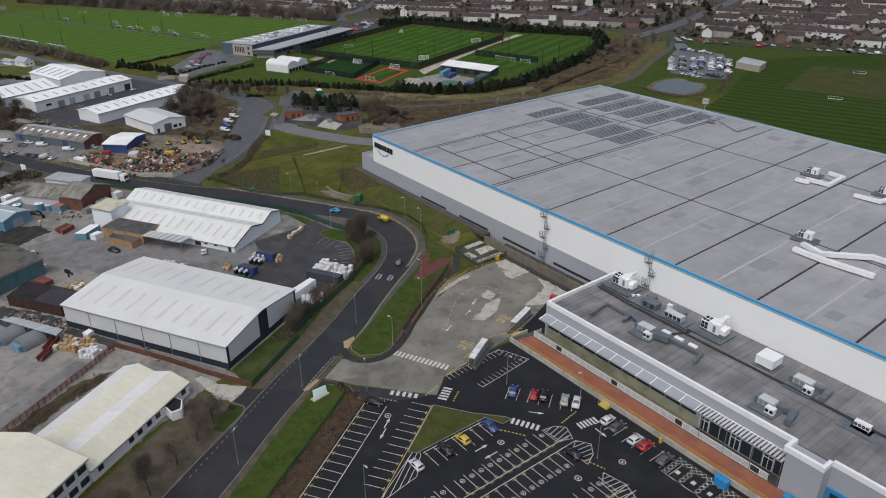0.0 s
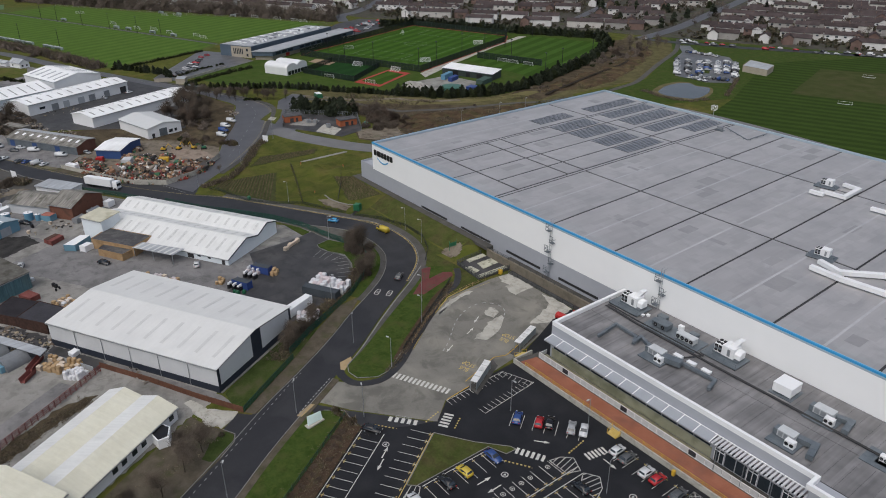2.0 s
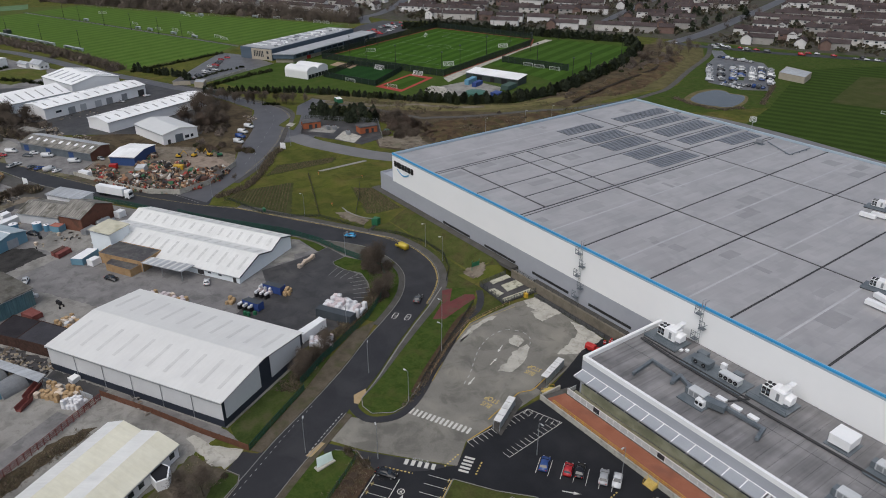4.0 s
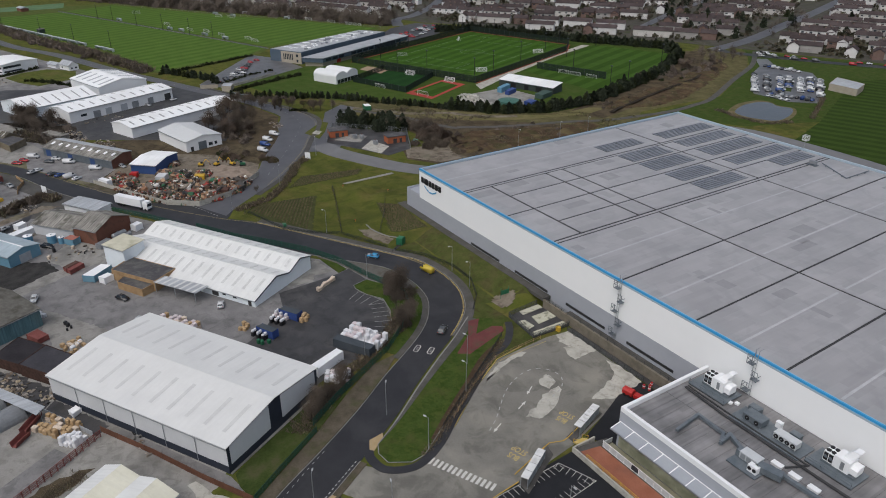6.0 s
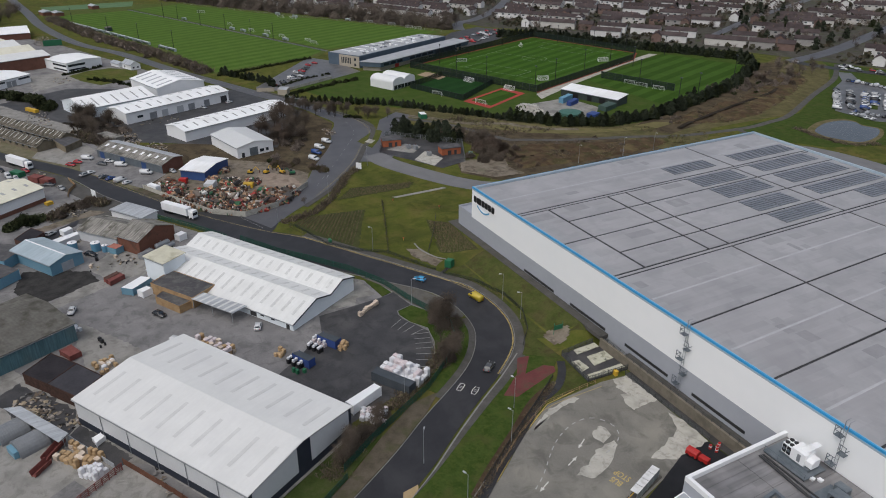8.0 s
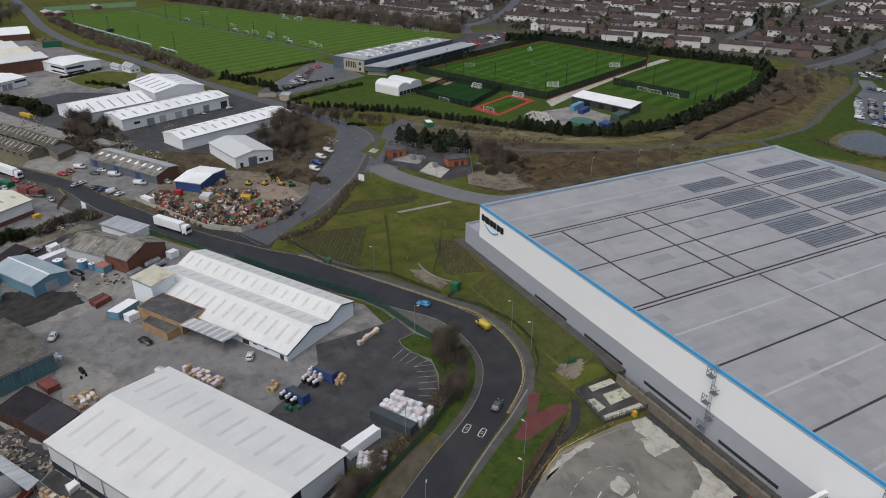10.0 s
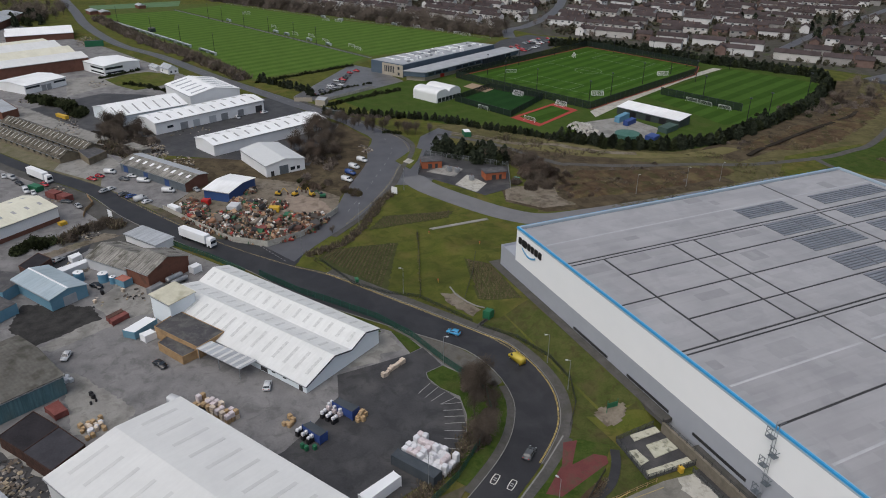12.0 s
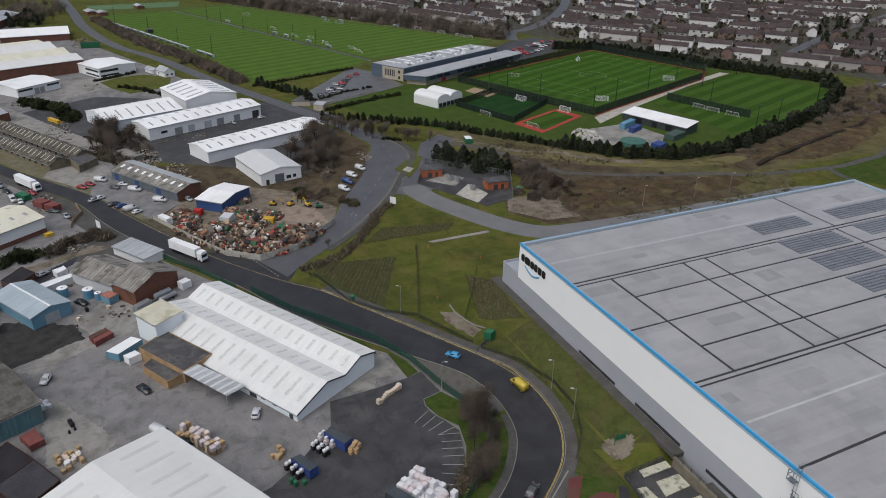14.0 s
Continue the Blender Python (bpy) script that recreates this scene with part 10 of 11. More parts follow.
    for k in range(8):
        u = 0.1 + 0.1 * k
        p, q = c[0] + (c[3] - c[0]) * u, c[1] + (c[2] - c[1]) * u
        p, q = p + (q - p) * 0.1, p + (q - p) * 0.55
        d = (c[3] - c[0]).normalized() * 1.2
        outline_block(ob, "rooflight", [tuple(p), tuple(q), tuple(q + d), tuple(p + d)], 8.2, 8.5, SHEDROOF)


academy()
shed("training_store", "long grey store with white roof by the pitches", (-147.5, 147.0), (-112.1, 159.6), 11, [(0, 4.0), (11, 5.2)], mat("dark_green_sheet", (0.05, 0.065, 0.06), size=3), SHEDROOF, doors=(("s", 8, 4, 0, 3, BLACK), ("s", 18, 3, 0, 3, BLACK), ("s", 26, 4, 0, 3, BLACK)))
flat_block("changing_hut", "low brick changing hut with grey roof", [(-30.4, 306.7), (-37, 326), (-18, 323), (-12.8, 306.2)], 4.0, BUFFBRICK, GREYROOF)
container([(-134.4, 135.9), (-139.3, 146.0), (-136.5, 146.9), (-131.4, 136.6)], 3.2, TANKBLUE, "pale blue storage container by the store")
round_tank = thing("water_tank", "low round green water tank", "tank", pose(-110.5, 126, 0.1))
part("shell", Geo().tube((0, 0, 0), (0, 0, 1.9), 6.2, sides=28), mat("tank_green", (0.05, 0.13, 0.105), (0.07, 0.16, 0.13), size=2), round_tank)
part("lid", Geo().tube((0, 0, 1.9), (0, 0, 2.3), 6.2, 1.2, sides=28), bpy.data.materials["tank_green"], round_tank)
container([(-127.6, 136.4), (-131.3, 144.4), (-128.6, 145.2), (-125.0, 137.2)], 2.6, CONTBLUE, "blue storage container by the store")
container([(-103.5, 131.4), (-106.0, 137.2), (-101.2, 138.6), (-98.6, 132.8)], 2.2, CONTBLUE, "blue storage container by the tank")
container([(-111.8, 146.1), (-115.7, 156.2), (-110.3, 157.5), (-106.4, 147.1)], 2.8, mat("green_sheet", (0.06, 0.10, 0.085), size=2), "green sheeted low store", "store", name="low_store")
container([(-146, 52), (-145, 55), (-140, 54), (-141, 51)], 2.6, GREENPAINT, "green cabin beside the path", "cabin", top=WHITEPAINT, name="cabin")
g = Geo()
jumble(g, 90, random.Random(4), 10, 6, 1.6, 0.8, 2.6)
single("rubble_heap", g, mat("pale_rubble", (0.38, 0.36, 0.32), (0.5, 0.48, 0.44), size=1, island=0.2), "heap of pale rubble and blocks", "rubble", kind="stuff", place=pose(-131, 113, 0.2))


def goal(x, y, ang, group="goals"):
    ob = thing("football_goal", "white framed football goal with net", "goal", pose(x, y, 0.12, 0, 0, ang), group=group)
    part("frame", Geo().box(0, 0, 0, 0.12, 0.12, 2.44).box(7.2, 0, 0, 7.32, 0.12, 2.44).box(0, 0, 2.44, 7.32, 0.12, 2.56), WHITEPAINT, ob)
    part("stay_frame", Geo().tube((0.06, 0.06, 2.4), (0.06, 1.8, 0), 0.05, sides=4).tube((7.26, 0.06, 2.4), (7.26, 1.8, 0), 0.05, sides=4).tube((0.06, 1.8, 0.05), (7.26, 1.8, 0.05), 0.05, sides=4), WHITEPAINT, ob)
    part("net", Geo().add([(0.1, 0.1, 2.4), (7.2, 0.1, 2.4), (7.2, 1.75, 0.05), (0.1, 1.75, 0.05)], [(0, 1, 2, 3)]), NETWHITE, ob)
    return ob


def flat_goal(x, y, ang):
    """A goal tipped over on its face."""
    ob = thing("football_goal", "white goal frame lying on the grass", "goal", pose(x, y, 0.14, 0, 0, ang), group="goals lying in the park")
    part("frame", Geo().box(0, 0, 0, 7.3, 0.16, 0.16).box(0, 0, 0, 0.16, 2.4, 0.16).box(7.14, 0, 0, 7.3, 2.4, 0.16), WHITEPAINT, ob)
    part("stay_frame", Geo().tube((0.08, 0.08, 0.1), (0.08, 0.9, 1.3), 0.06, sides=4).tube((7.22, 0.08, 0.1), (7.22, 0.9, 1.3), 0.06, sides=4).tube((0.08, 0.9, 1.3), (7.22, 0.9, 1.3), 0.06, sides=4), WHITEPAINT, ob)


flat_goal(26.0, 352.5, 20)
flat_goal(48.2, 275.5, 22)
NETWHITE = meshmat("white_net", (0.6, 0.6, 0.6), 0.3)
first = goal(-283, 210, 156)
for x, y, a in ((-258, 137.5, 66), (-184, 164, 246), (-212, 236, 246), (-154, 200.8, 20), (-145, 202.8, 20), (-134, 206.4, 20), (-185, 80.5, 20), (-200, 118, 200), (-170, 129, 200), (-156, 93.2, 20), (-579, 21, 70), (-494, 31, 20), (-453, 40, 20), (-439, 50, 20), (-413, 55, 20), (-385, 68, 20), (-373, 69, 20), (-503, 92, 32), (-516, 84, 32), (-519, 112, 32), (-509, 122, 32), (-469, 139, 32), (-449.5, 148, 32), (-426, 160, 32), (-406, 168, 32), (-397, 172, 32)):
    copy_thing(first, pose(x, y, 0.12, 0, 0, a))


def floodlight(x, y, h=14):
    return copy_thing(FLOOD, pose(x, y, 0.1))


FLOOD = thing("floodlight", "slim dark floodlight mast", "floodlight", pose(-258, 124, 0.1), group="floodlight masts")
part("mast", Geo().tube((0, 0, 0), (0, 0, 13), 0.24, 0.14, 6), BLACK, FLOOD)
part("lamp_bar", Geo().box(-0.9, -0.1, 12.9, 0.9, 0.1, 13.1), DARKSTEEL, FLOOD)
part("lamp", Geo().box(-0.8, -0.3, 13.1, -0.1, 0.2, 13.5), DARKSTEEL, FLOOD)
part("lamp", Geo().box(0.1, -0.3, 13.1, 0.8, 0.2, 13.5), DARKSTEEL, FLOOD)
for x, y in ((-276, 158), (-296, 200), (-312, 232), (-286, 246), (-256, 258), (-228, 266), (-214, 240), (-198, 204), (-182, 168), (-170, 144), (-208, 132), (-234, 124), (-155.5, 215), (-190, 240), (-210, 288), (-137, 280), (-110, 219.5), (-106, 200),
             (-402, -31), (-450, -50), (-505, -68), (-575, -92), (-564, -13), (-540, -4), (-502, 9), (-466, 23), (-430, 36), (-402, 47)):
    floodlight(x, y)


NETDARK = meshmat("dark_green_netting", (0.014, 0.026, 0.018), 0.62)


def net_fence(line, h, label):
    return post_rail("net_fence", label, line, h, 5.0, DARKSTEEL, rails=1, r=0.06, z=0.05, mesh=NETDARK)


net_fence(RING + RING[:1], 4.5, "tall dark green ball-stop fence")
net_fence(P_C + [P_C[0]], 3.5, "dark green mesh fence round the practice pitch")

net_fence([(-172.3, 197.4), (-124.2, 214.5)], 4.5, "dark green ball-stop net")


# ---- trees and shrubs ----
def leaf_mass(geo, rnd, n, where, size, thin=1.0):
    """Small flat leaves or twigs, turned at random, at places that where() gives."""
    for _ in range(n):
        p = where()
        d = Vector((rnd.gauss(0, 1), rnd.gauss(0, 1), rnd.gauss(0, 1))).normalized()
        u = d.orthogonal().normalized()
        s = size * rnd.uniform(0.6, 1.4)
        a, b = d * s, u * s * thin
        geo.add([tuple(p - a * 0.5 - b * 0.5), tuple(p + a * 0.5 - b * 0.4), tuple(p + a * 0.6 + b * 0.4), tuple(p - a * 0.4 + b * 0.5)], [(0, 1, 2, 3)])


def bare_tree(seed, h, spread, twig, label, n=2200, size=0.75, thin=0.05):
    rnd = random.Random(seed)
    ob = thing("bare_tree", label, "tree")
    tr = Geo()
    tips = []

    def grow(p, d, r, n, depth):
        q = p + d * n
        tr.tube(p, q, r, r * 0.65, 5 if depth < 2 else 3)
        if depth == 4:
            tips.append(q)
            return
        tips.append(q)
        for _ in range(3 if depth < 2 else 2):
            e = (d + Vector((rnd.gauss(0, 0.5), rnd.gauss(0, 0.5), rnd.uniform(0.0, 0.35)))).normalized()
            grow(q, e, r * 0.6, n * rnd.uniform(0.7, 0.95), depth + 1)

    grow(Vector((0, 0, 0)), Vector((rnd.gauss(0, 0.05), rnd.gauss(0, 0.05), 1)).normalized(), h * 0.02, h * 0.22, 0)
    part("trunk", tr, BARK, ob, "dark trunk and limbs")
    cr = Geo()
    leaf_mass(cr, rnd, n, lambda: tips[rnd.randrange(len(tips))] + Vector((rnd.gauss(0, spread), rnd.gauss(0, spread), rnd.gauss(0.2, spread))) * h * 0.1, size, thin)
    part("crown", cr, twig, ob, "crown of fine bare twigs")
    return ob


def conifer(seed, h, r, m, label, name="conifer", n=520, size=0.62):
    rnd = random.Random(seed)
    ob = thing(name, label, "tree")
    part("trunk", Geo().tube((0, 0, 0), (0, 0, h * 0.8), 0.14, 0.04, 6), BARK, ob)
    g = Geo()

    def where():
        t = rnd.random() ** 1.3
        a = rnd.uniform(0, 2 * math.pi)
        rr = r * (1 - t ** 2.6) ** 0.7 * rnd.uniform(0.35, 1.15) * (1 + 0.25 * math.sin(3 * a + 9 * t + seed))
        return Vector((rr * math.cos(a), rr * math.sin(a), h * (0.06 + 0.94 * t)))

    leaf_mass(g, rnd, n, where, size, 0.6)
    part("crown", g, m, ob, "dense dark needles")
    return ob


def shrub(seed, h, r, m, label, thin=0.5, n=420, size=0.45):
    rnd = random.Random(seed)
    ob = thing("shrub", label, "shrub")
    st = Geo()
    for k in range(5):
        a = rnd.uniform(0, 6.3)
        st.tube((0, 0, 0), (0.5 * r * math.cos(a), 0.5 * r * math.sin(a), h * 0.6), 0.05, 0.02, 4)
    part("stem_clump", st, BARK, ob)
    g = Geo()

    def where():
        a, q = rnd.uniform(0, 6.3), math.sqrt(rnd.random())
        top = h * (1 - 0.6 * q * q) * (0.8 + 0.25 * math.sin(2 * a + seed))
        return Vector((r * q * math.cos(a), r * q * math.sin(a), top * rnd.uniform(0.15, 1.0)))

    leaf_mass(g, rnd, n, where, size, thin)
    part("foliage", g, m, ob)
    return ob


rt = random.Random(77)
TREES = {
    "bare": [bare_tree(1, 9, 0.8, TWIGS, "tall bare winter tree with brown twigs"), bare_tree(2, 8, 0.9, TWIGRED, "bare winter tree with reddish twigs"), bare_tree(3, 10, 0.8, TWIGS, "tall bare winter tree with brown twigs")],
    "conifer": [conifer(4, 5.6, 1.7, CONIFER, "dark young conifer in a tree belt"), conifer(5, 6.4, 1.8, CONIFER, "dark young conifer in a tree belt"), conifer(6, 4.8, 1.6, EVERGREEN, "dark green evergreen in a tree belt")],
    "shrub": [shrub(7, 2.2, 1.6, TWIGS, "brown leafless shrub on rough ground", 0.12, 600, 0.6), shrub(8, 2.6, 1.9, TWIGRED, "reddish leafless shrub on rough ground", 0.12, 600, 0.6), shrub(9, 1.8, 1.5, HEDGE, "low brown clipped hedge shrub"), shrub(10, 2.4, 1.8, EVERGREEN, "dark evergreen shrub on rough ground")],
}
# coarser ones for the distance, their bare twigs paled for haze
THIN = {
    "bare": [bare_tree(1, 9, 1.3, HAZETWIGS, "", 330, 1.2, 0.11), bare_tree(2, 8, 1.4, HAZETWIGS, "", 330, 1.2, 0.11), bare_tree(3, 10, 1.3, HAZETWIGS, "", 330, 1.2, 0.11)],
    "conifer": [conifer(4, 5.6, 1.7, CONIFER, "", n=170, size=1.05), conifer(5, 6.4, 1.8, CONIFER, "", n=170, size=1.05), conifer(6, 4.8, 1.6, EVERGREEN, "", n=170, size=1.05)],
    "shrub": [shrub(7, 2.2, 1.6, HAZETWIGS, "", 0.2, 170, 0.9), shrub(8, 2.6, 1.9, HAZETWIGS, "", 0.2, 170, 0.9), shrub(9, 1.8, 1.5, HEDGE, "", 0.5, 120, 0.7), shrub(10, 2.4, 1.8, EVERGREEN, "", 0.5, 120, 0.8)],
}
PLANTED = {k: [] for k in TREES}
GROUPS = {"bare": "bare trees", "conifer": "tree belt conifers", "shrub": "shrubs"}
FULL = {"bare": 140, "conifer": 240, "shrub": 180}
REST = {"bare": ("far_trees", "far bare winter trees", "trees"), "conifer": ("far_conifers", "far dark conifers of the tree belt", "trees"), "shrub": ("far_scrub", "far brown scrub and hedgerow bushes", "scrub")}


def plant_tree(kind, x, y, s=1.0, pick=None):
    i = rt.randrange(len(TREES[kind])) if pick is None else pick
    k = s * rt.uniform(0.82, 1.2)
    m = pose(x, y, height(x, y) - 0.05, 0, 0, rt.uniform(0, 360)) @ Matrix.Diagonal((k, k, k * rt.uniform(0.9, 1.15), 1))
    PLANTED[kind].append((math.dist((x, y), (150, -60)), i, m))


def joined(name, label, category, pairs):
    """One object made of many copies of things, given as (thing, matrix)."""
    verts, faces, slots, mats = [], [], [], []
    cache = {}
    k = 0
    for src, m in pairs:
        if src not in cache:
            got = []
            for o in src.children_recursive:
                me = o.data
                if me.materials[0] not in mats:
                    mats.append(me.materials[0])
                loc = o.matrix_basis if o.parent is src else o.parent.matrix_basis @ o.matrix_basis
                v = np.array([loc @ q.co for q in me.vertices])
                got.append((v, [tuple(p.vertices) for p in me.polygons], mats.index(me.materials[0])))
            cache[src] = got
        r = np.array(m)
        for v, f, slot in cache[src]:
            verts.append(v @ r[:3, :3].T + r[:3, 3])
            faces += [tuple(k + i for i in q) for q in f]
            slots += [slot] * len(f)
            k += len(v)
    me = bpy.data.meshes.new(name)
    me.from_pydata(np.concatenate(verts).tolist(), [], faces)
    for x in mats:
        me.materials.append(x)
    me.polygons.foreach_set("material_index", slots)
    return tagged(new(name, me), label, category, kind="stuff")


def row(kind, line, gap, jit=0.8, s=1.0, pick=None):
    for a, b in zip(line, line[1:]):
        n = max(1, int(math.dist(a, b) / gap))
        for i in range(n):
            t = (i + rt.uniform(-0.2, 0.2)) / n
            plant_tree(kind, a[0] + (b[0] - a[0]) * t + rt.gauss(0, jit), a[1] + (b[1] - a[1]) * t + rt.gauss(0, jit), s, pick)


def grove(kind, cx, cy, rx, ry, n, s=1.0, pick=None):
    for _ in range(n):
        a, r = rt.uniform(0, 6.3), math.sqrt(rt.random())
        plant_tree(kind, cx + rx * r * math.cos(a), cy + ry * r * math.sin(a), s, pick)


BELT = [(-207, -2), (-199, 14), (-186, 32), (-172, 51), (-147, 69), (-118, 92), (-99, 110), (-86, 131), (-86, 158), (-97, 202), (-115, 255), (-130, 282), (-142, 304), (-168, 326), (-190, 313), (-222, 294), (-251, 280), (-287, 262), (-320, 246), (-330, 216)]
row("conifer", BELT[:6], 1.3, 0.8, 0.62)
row("conifer", BELT[5:], 1.5, 1.0, 0.9)
row("conifer", BELT[5:13], 2.4, 1.8)
row("conifer", BELT[12:], 2.2, 1.6, 1.0)
row("conifer", [(-247, 3), (-258, 1), (-277, -9), (-297, -20)], 1.7, 1.0, 0.72)
row("shrub", [(-223.3, 6.5), (-232.7, 28.3), (-241.5, 56.1)], 2.0, 0.5, 0.9, 3)
row("shrub", [(-246, 6), (-258.5, 27), (-264.7, 46)], 2.0, 0.5, 0.6, 3)
row("conifer", [(-124, 29), (-113, 38), (-104, 46), (-97, 53)], 1.6, 2.2, 1.15)
row("conifer", [(-128, 34), (-116, 44), (-104, 54)], 2.4, 1.8, 1.0, 1)
grove("bare", -90, 57, 9, 6, 16, 0.62)
grove("bare", -106, 50, 8, 5, 6, 0.6)
grove("shrub", -86, 58, 10, 6, 26, 1.7, 1)
grove("shrub", -74, 50, 8, 8, 18, 1.3, 0)
grove("shrub", -66, 62, 18, 12, 26, 0.8, 1)
grove("shrub", -62, 96, 16, 26, 12, 0.6, 1)
grove("shrub", -82, 170, 10, 24, 12, 0.7, 0)
grove("bare", -118, 296, 12, 22, 16, 0.55, 1)
grove("shrub", -112, 280, 12, 30, 30, 1.3, 1)
grove("shrub", -112, 250, 14, 40, 30, 0.9)
grove("bare", -130, 330, 14, 20, 12, 0.7)
# thickets among the white sheds
grove("bare", -206, -104, 18, 10, 24, 0.95, 0)
grove("shrub", -196, -98, 24, 10, 34, 1.3, 0)
grove("bare", -172, -14, 8, 6, 12, 0.95)
grove("bare", -150, -22, 18, 12, 26, 0.85)
grove("shrub", -140, -24, 18, 12, 24, 1.1, 1)
grove("shrub", -108, -34, 8, 6, 14, 1.1)
grove("shrub", -92, -24, 6, 4, 8, 1.0)
row("bare", [(-194, -4), (-172, 10), (-160, 24), (-154, 36)], 2.6, 2.0, 0.72, 0)
row("shrub", [(-163, 17), (-157, 24)], 1.4, 0.5, 0.7, 3)
row("shrub", [(-205, 4), (-196, 14), (-184, 28)], 2.4, 1.0, 0.9, 0)


# beside the shed, the school block and the verges
for x, y, k in ((105.0, -109.6, 1.0), (108.4, -114.6, 0.9), (113.0, -120.6, 0.95), (118.0, -127.6, 0.9), (122.4, -134.0, 1.0), (127, -143, 1.0), (112.4, -126, 0.6), (103.0, -113.0, 0.7), (119.0, -136.6, 0.7)):
    plant_tree("bare", x, y, k, 0)
row("shrub", [(102.8, -104.8), (104.4, -106.4)], 1.2, 0.3, 0.5, 0)
grove("bare", 41.5, -35.6, 2.4, 1.4, 5, 0.9, 0)
row("bare", [(42, -33.4), (50, -34.8), (57, -39.4), (62, -45.4)], 2.6, 1.3, 0.82, 0)
row("shrub", [(41, -31.6), (48, -32.6), (55, -36.6), (61, -43)], 2.2, 1.0, 0.9, 0)
row("bare", [(73, -67), (77, -73), (82, -79.5)], 1.9, 1.0, 0.66, 0)
grove("shrub", 42.5, -34.6, 3.5, 1.6, 10, 1.1, 0)
row("shrub", [(52, -37), (60, -45), (66, -53)], 3.6, 0.7, 0.8, 0)
row("shrub", [(71.5, -64.5), (80, -77)], 1.8, 0.9, 0.9, 0)
row("shrub", [(115.6, -79.8), (127, -96), (134, -107), (149, -130)], 2.2, 1.0, 0.4, 1)
row("shrub", [(110, -80.5), (117, -79.6)], 1.2, 0.5, 0.5, 2)

row("shrub", [(-98, -112.6), (-94, -120), (-88, -128)], 1.6, 0.8, 0.8, 0)
row("shrub", [(-98, -113), (-92, -121), (-86, -127)], 1.3, 1.2, 1.2, 0)
row("shrub", [(-84, -140), (-90, -136.5), (-87, -131), (-83, -134)], 1.3, 0.9, 1.3, 3)
row("shrub", [(-101, -111), (-94, -118)], 1.5, 0.8, 1.0, 0)
# hedgerows along the far road and fields
row("bare", [(-308, -27), (-349, -38), (-398, -51), (-439, -66), (-506, -87), (-600, -108)], 7, 2.6, 0.55)
row("shrub", [(-308, -28), (-349, -40), (-398, -53), (-439, -68), (-506, -88), (-600, -108)], 2.2, 2.4, 1.7, 0)
row("shrub", [(-292, -20), (-318, 50)], 2.2, 0.4, 0.8, 3)
row("shrub", [(-339.8, -109.5), (-350, -96), (-357.6, -84.8)], 2.0, 0.6, 0.8, 3)
row("shrub", [(-318, -96), (-304, -82), (-280, -72)], 2.6, 0.8, 0.9, 3)
row("shrub", [(-300, -146), (-285, -136), (-267, -124), (-250, -121)], 1.5, 2, 1.7, 3)
HEDGEROW = [(-384, 200), (-414, 180), (-466, 148), (-528, 114), (-588, 74), (-664, 30), (-720, -4)]
row("bare", HEDGEROW, 3.0, 4, 1.1)
row("bare", [(x - 8, y + 10) for x, y in HEDGEROW], 4.0, 5, 1.2)
row("shrub", HEDGEROW, 2.4, 3, 2.4, 1)
row("bare", [(-200, 345), (-250, 318), (-330, 276)], 12, 4, 0.5)

row("bare", [(-600, -150), (-700, -190), (-760, -200)], 5, 8, 0.9)
grove("bare", -640, -160, 60, 26, 60, 0.9)
grove("conifer", -600, -165, 40, 14, 20, 1.3)
grove("bare", -500, 300, 200, 60, 90, 0.7)
grove("bare", -250, 470, 120, 70, 80, 0.7)
grove("bare", -60, 520, 120, 60, 60, 0.7)
grove("conifer", -250, 480, 160, 90, 40, 1.4)
grove("bare", -330, 560, 160, 40, 70, 0.8)
row("bare", [(-56, -40), (-70, -30)], 9, 1, 0.4)
for kind, some in PLANTED.items():
    some.sort(key=lambda q: q[0])
    used = set()
    for _, i, m in some[:FULL[kind]]:
        src = TREES[kind][i]
        loc, rot, sca = m.decompose()
        if i in used:
            ob = copy_thing(src, Matrix.Translation(loc) @ rot.to_matrix().to_4x4())
        else:
            ob = src
            ob.matrix_basis = Matrix.Translation(loc) @ rot.to_matrix().to_4x4()
            used.add(i)
        ob.scale = sca
        tagged(ob, group=GROUPS[kind])
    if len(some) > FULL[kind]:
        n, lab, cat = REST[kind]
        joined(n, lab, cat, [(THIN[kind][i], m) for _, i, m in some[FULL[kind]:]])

for some in THIN.values():
    for ob in some:
        for o in list(ob.children) + [ob]:
            bpy.data.objects.remove(o)

# rows of young plants in the beds on the mound
bed = Geo()
rb = random.Random(9)


def bed_rows(geo, quad, n, m):
    a, b, c, d = (Vector(p) for p in quad)
    for i in range(n):
        u = (i + 0.5) / n
        p, q = a + (b - a) * u, d + (c - d) * u
        for j in range(m):
            w = p + (q - p) * ((j + rb.uniform(0.1, 0.9)) / m)
            s, h = rb.uniform(0.3, 0.5), rb.uniform(0.35, 0.7)
            z = height(*w)
            geo.add([(w.x - s, w.y - s * 0.6, z), (w.x + s, w.y - s * 0.5, z), (w.x + s * 0.7, w.y + s, z), (w.x - s, w.y + s * 0.7, z), (w.x + rb.uniform(-0.2, 0.2), w.y + rb.uniform(-0.2, 0.2), z + h)], [(0, 1, 4), (1, 2, 4), (2, 3, 4), (3, 0, 4)])


BEDS = [[(-42.0, -50.0), (-46.0, -44.6), (-42.2, -21.9), (-12.6, -36.8), (-25.2, -46.0)], [(-55.7, -28.3), (-65.3, -18.5), (-59.6, 7.4), (-54.9, 3.0)]]
for q in BEDS:
    slab("plant_bed", q, 0.1, BEDSOIL, "dark planted bed with rows of saplings", "plant bed")
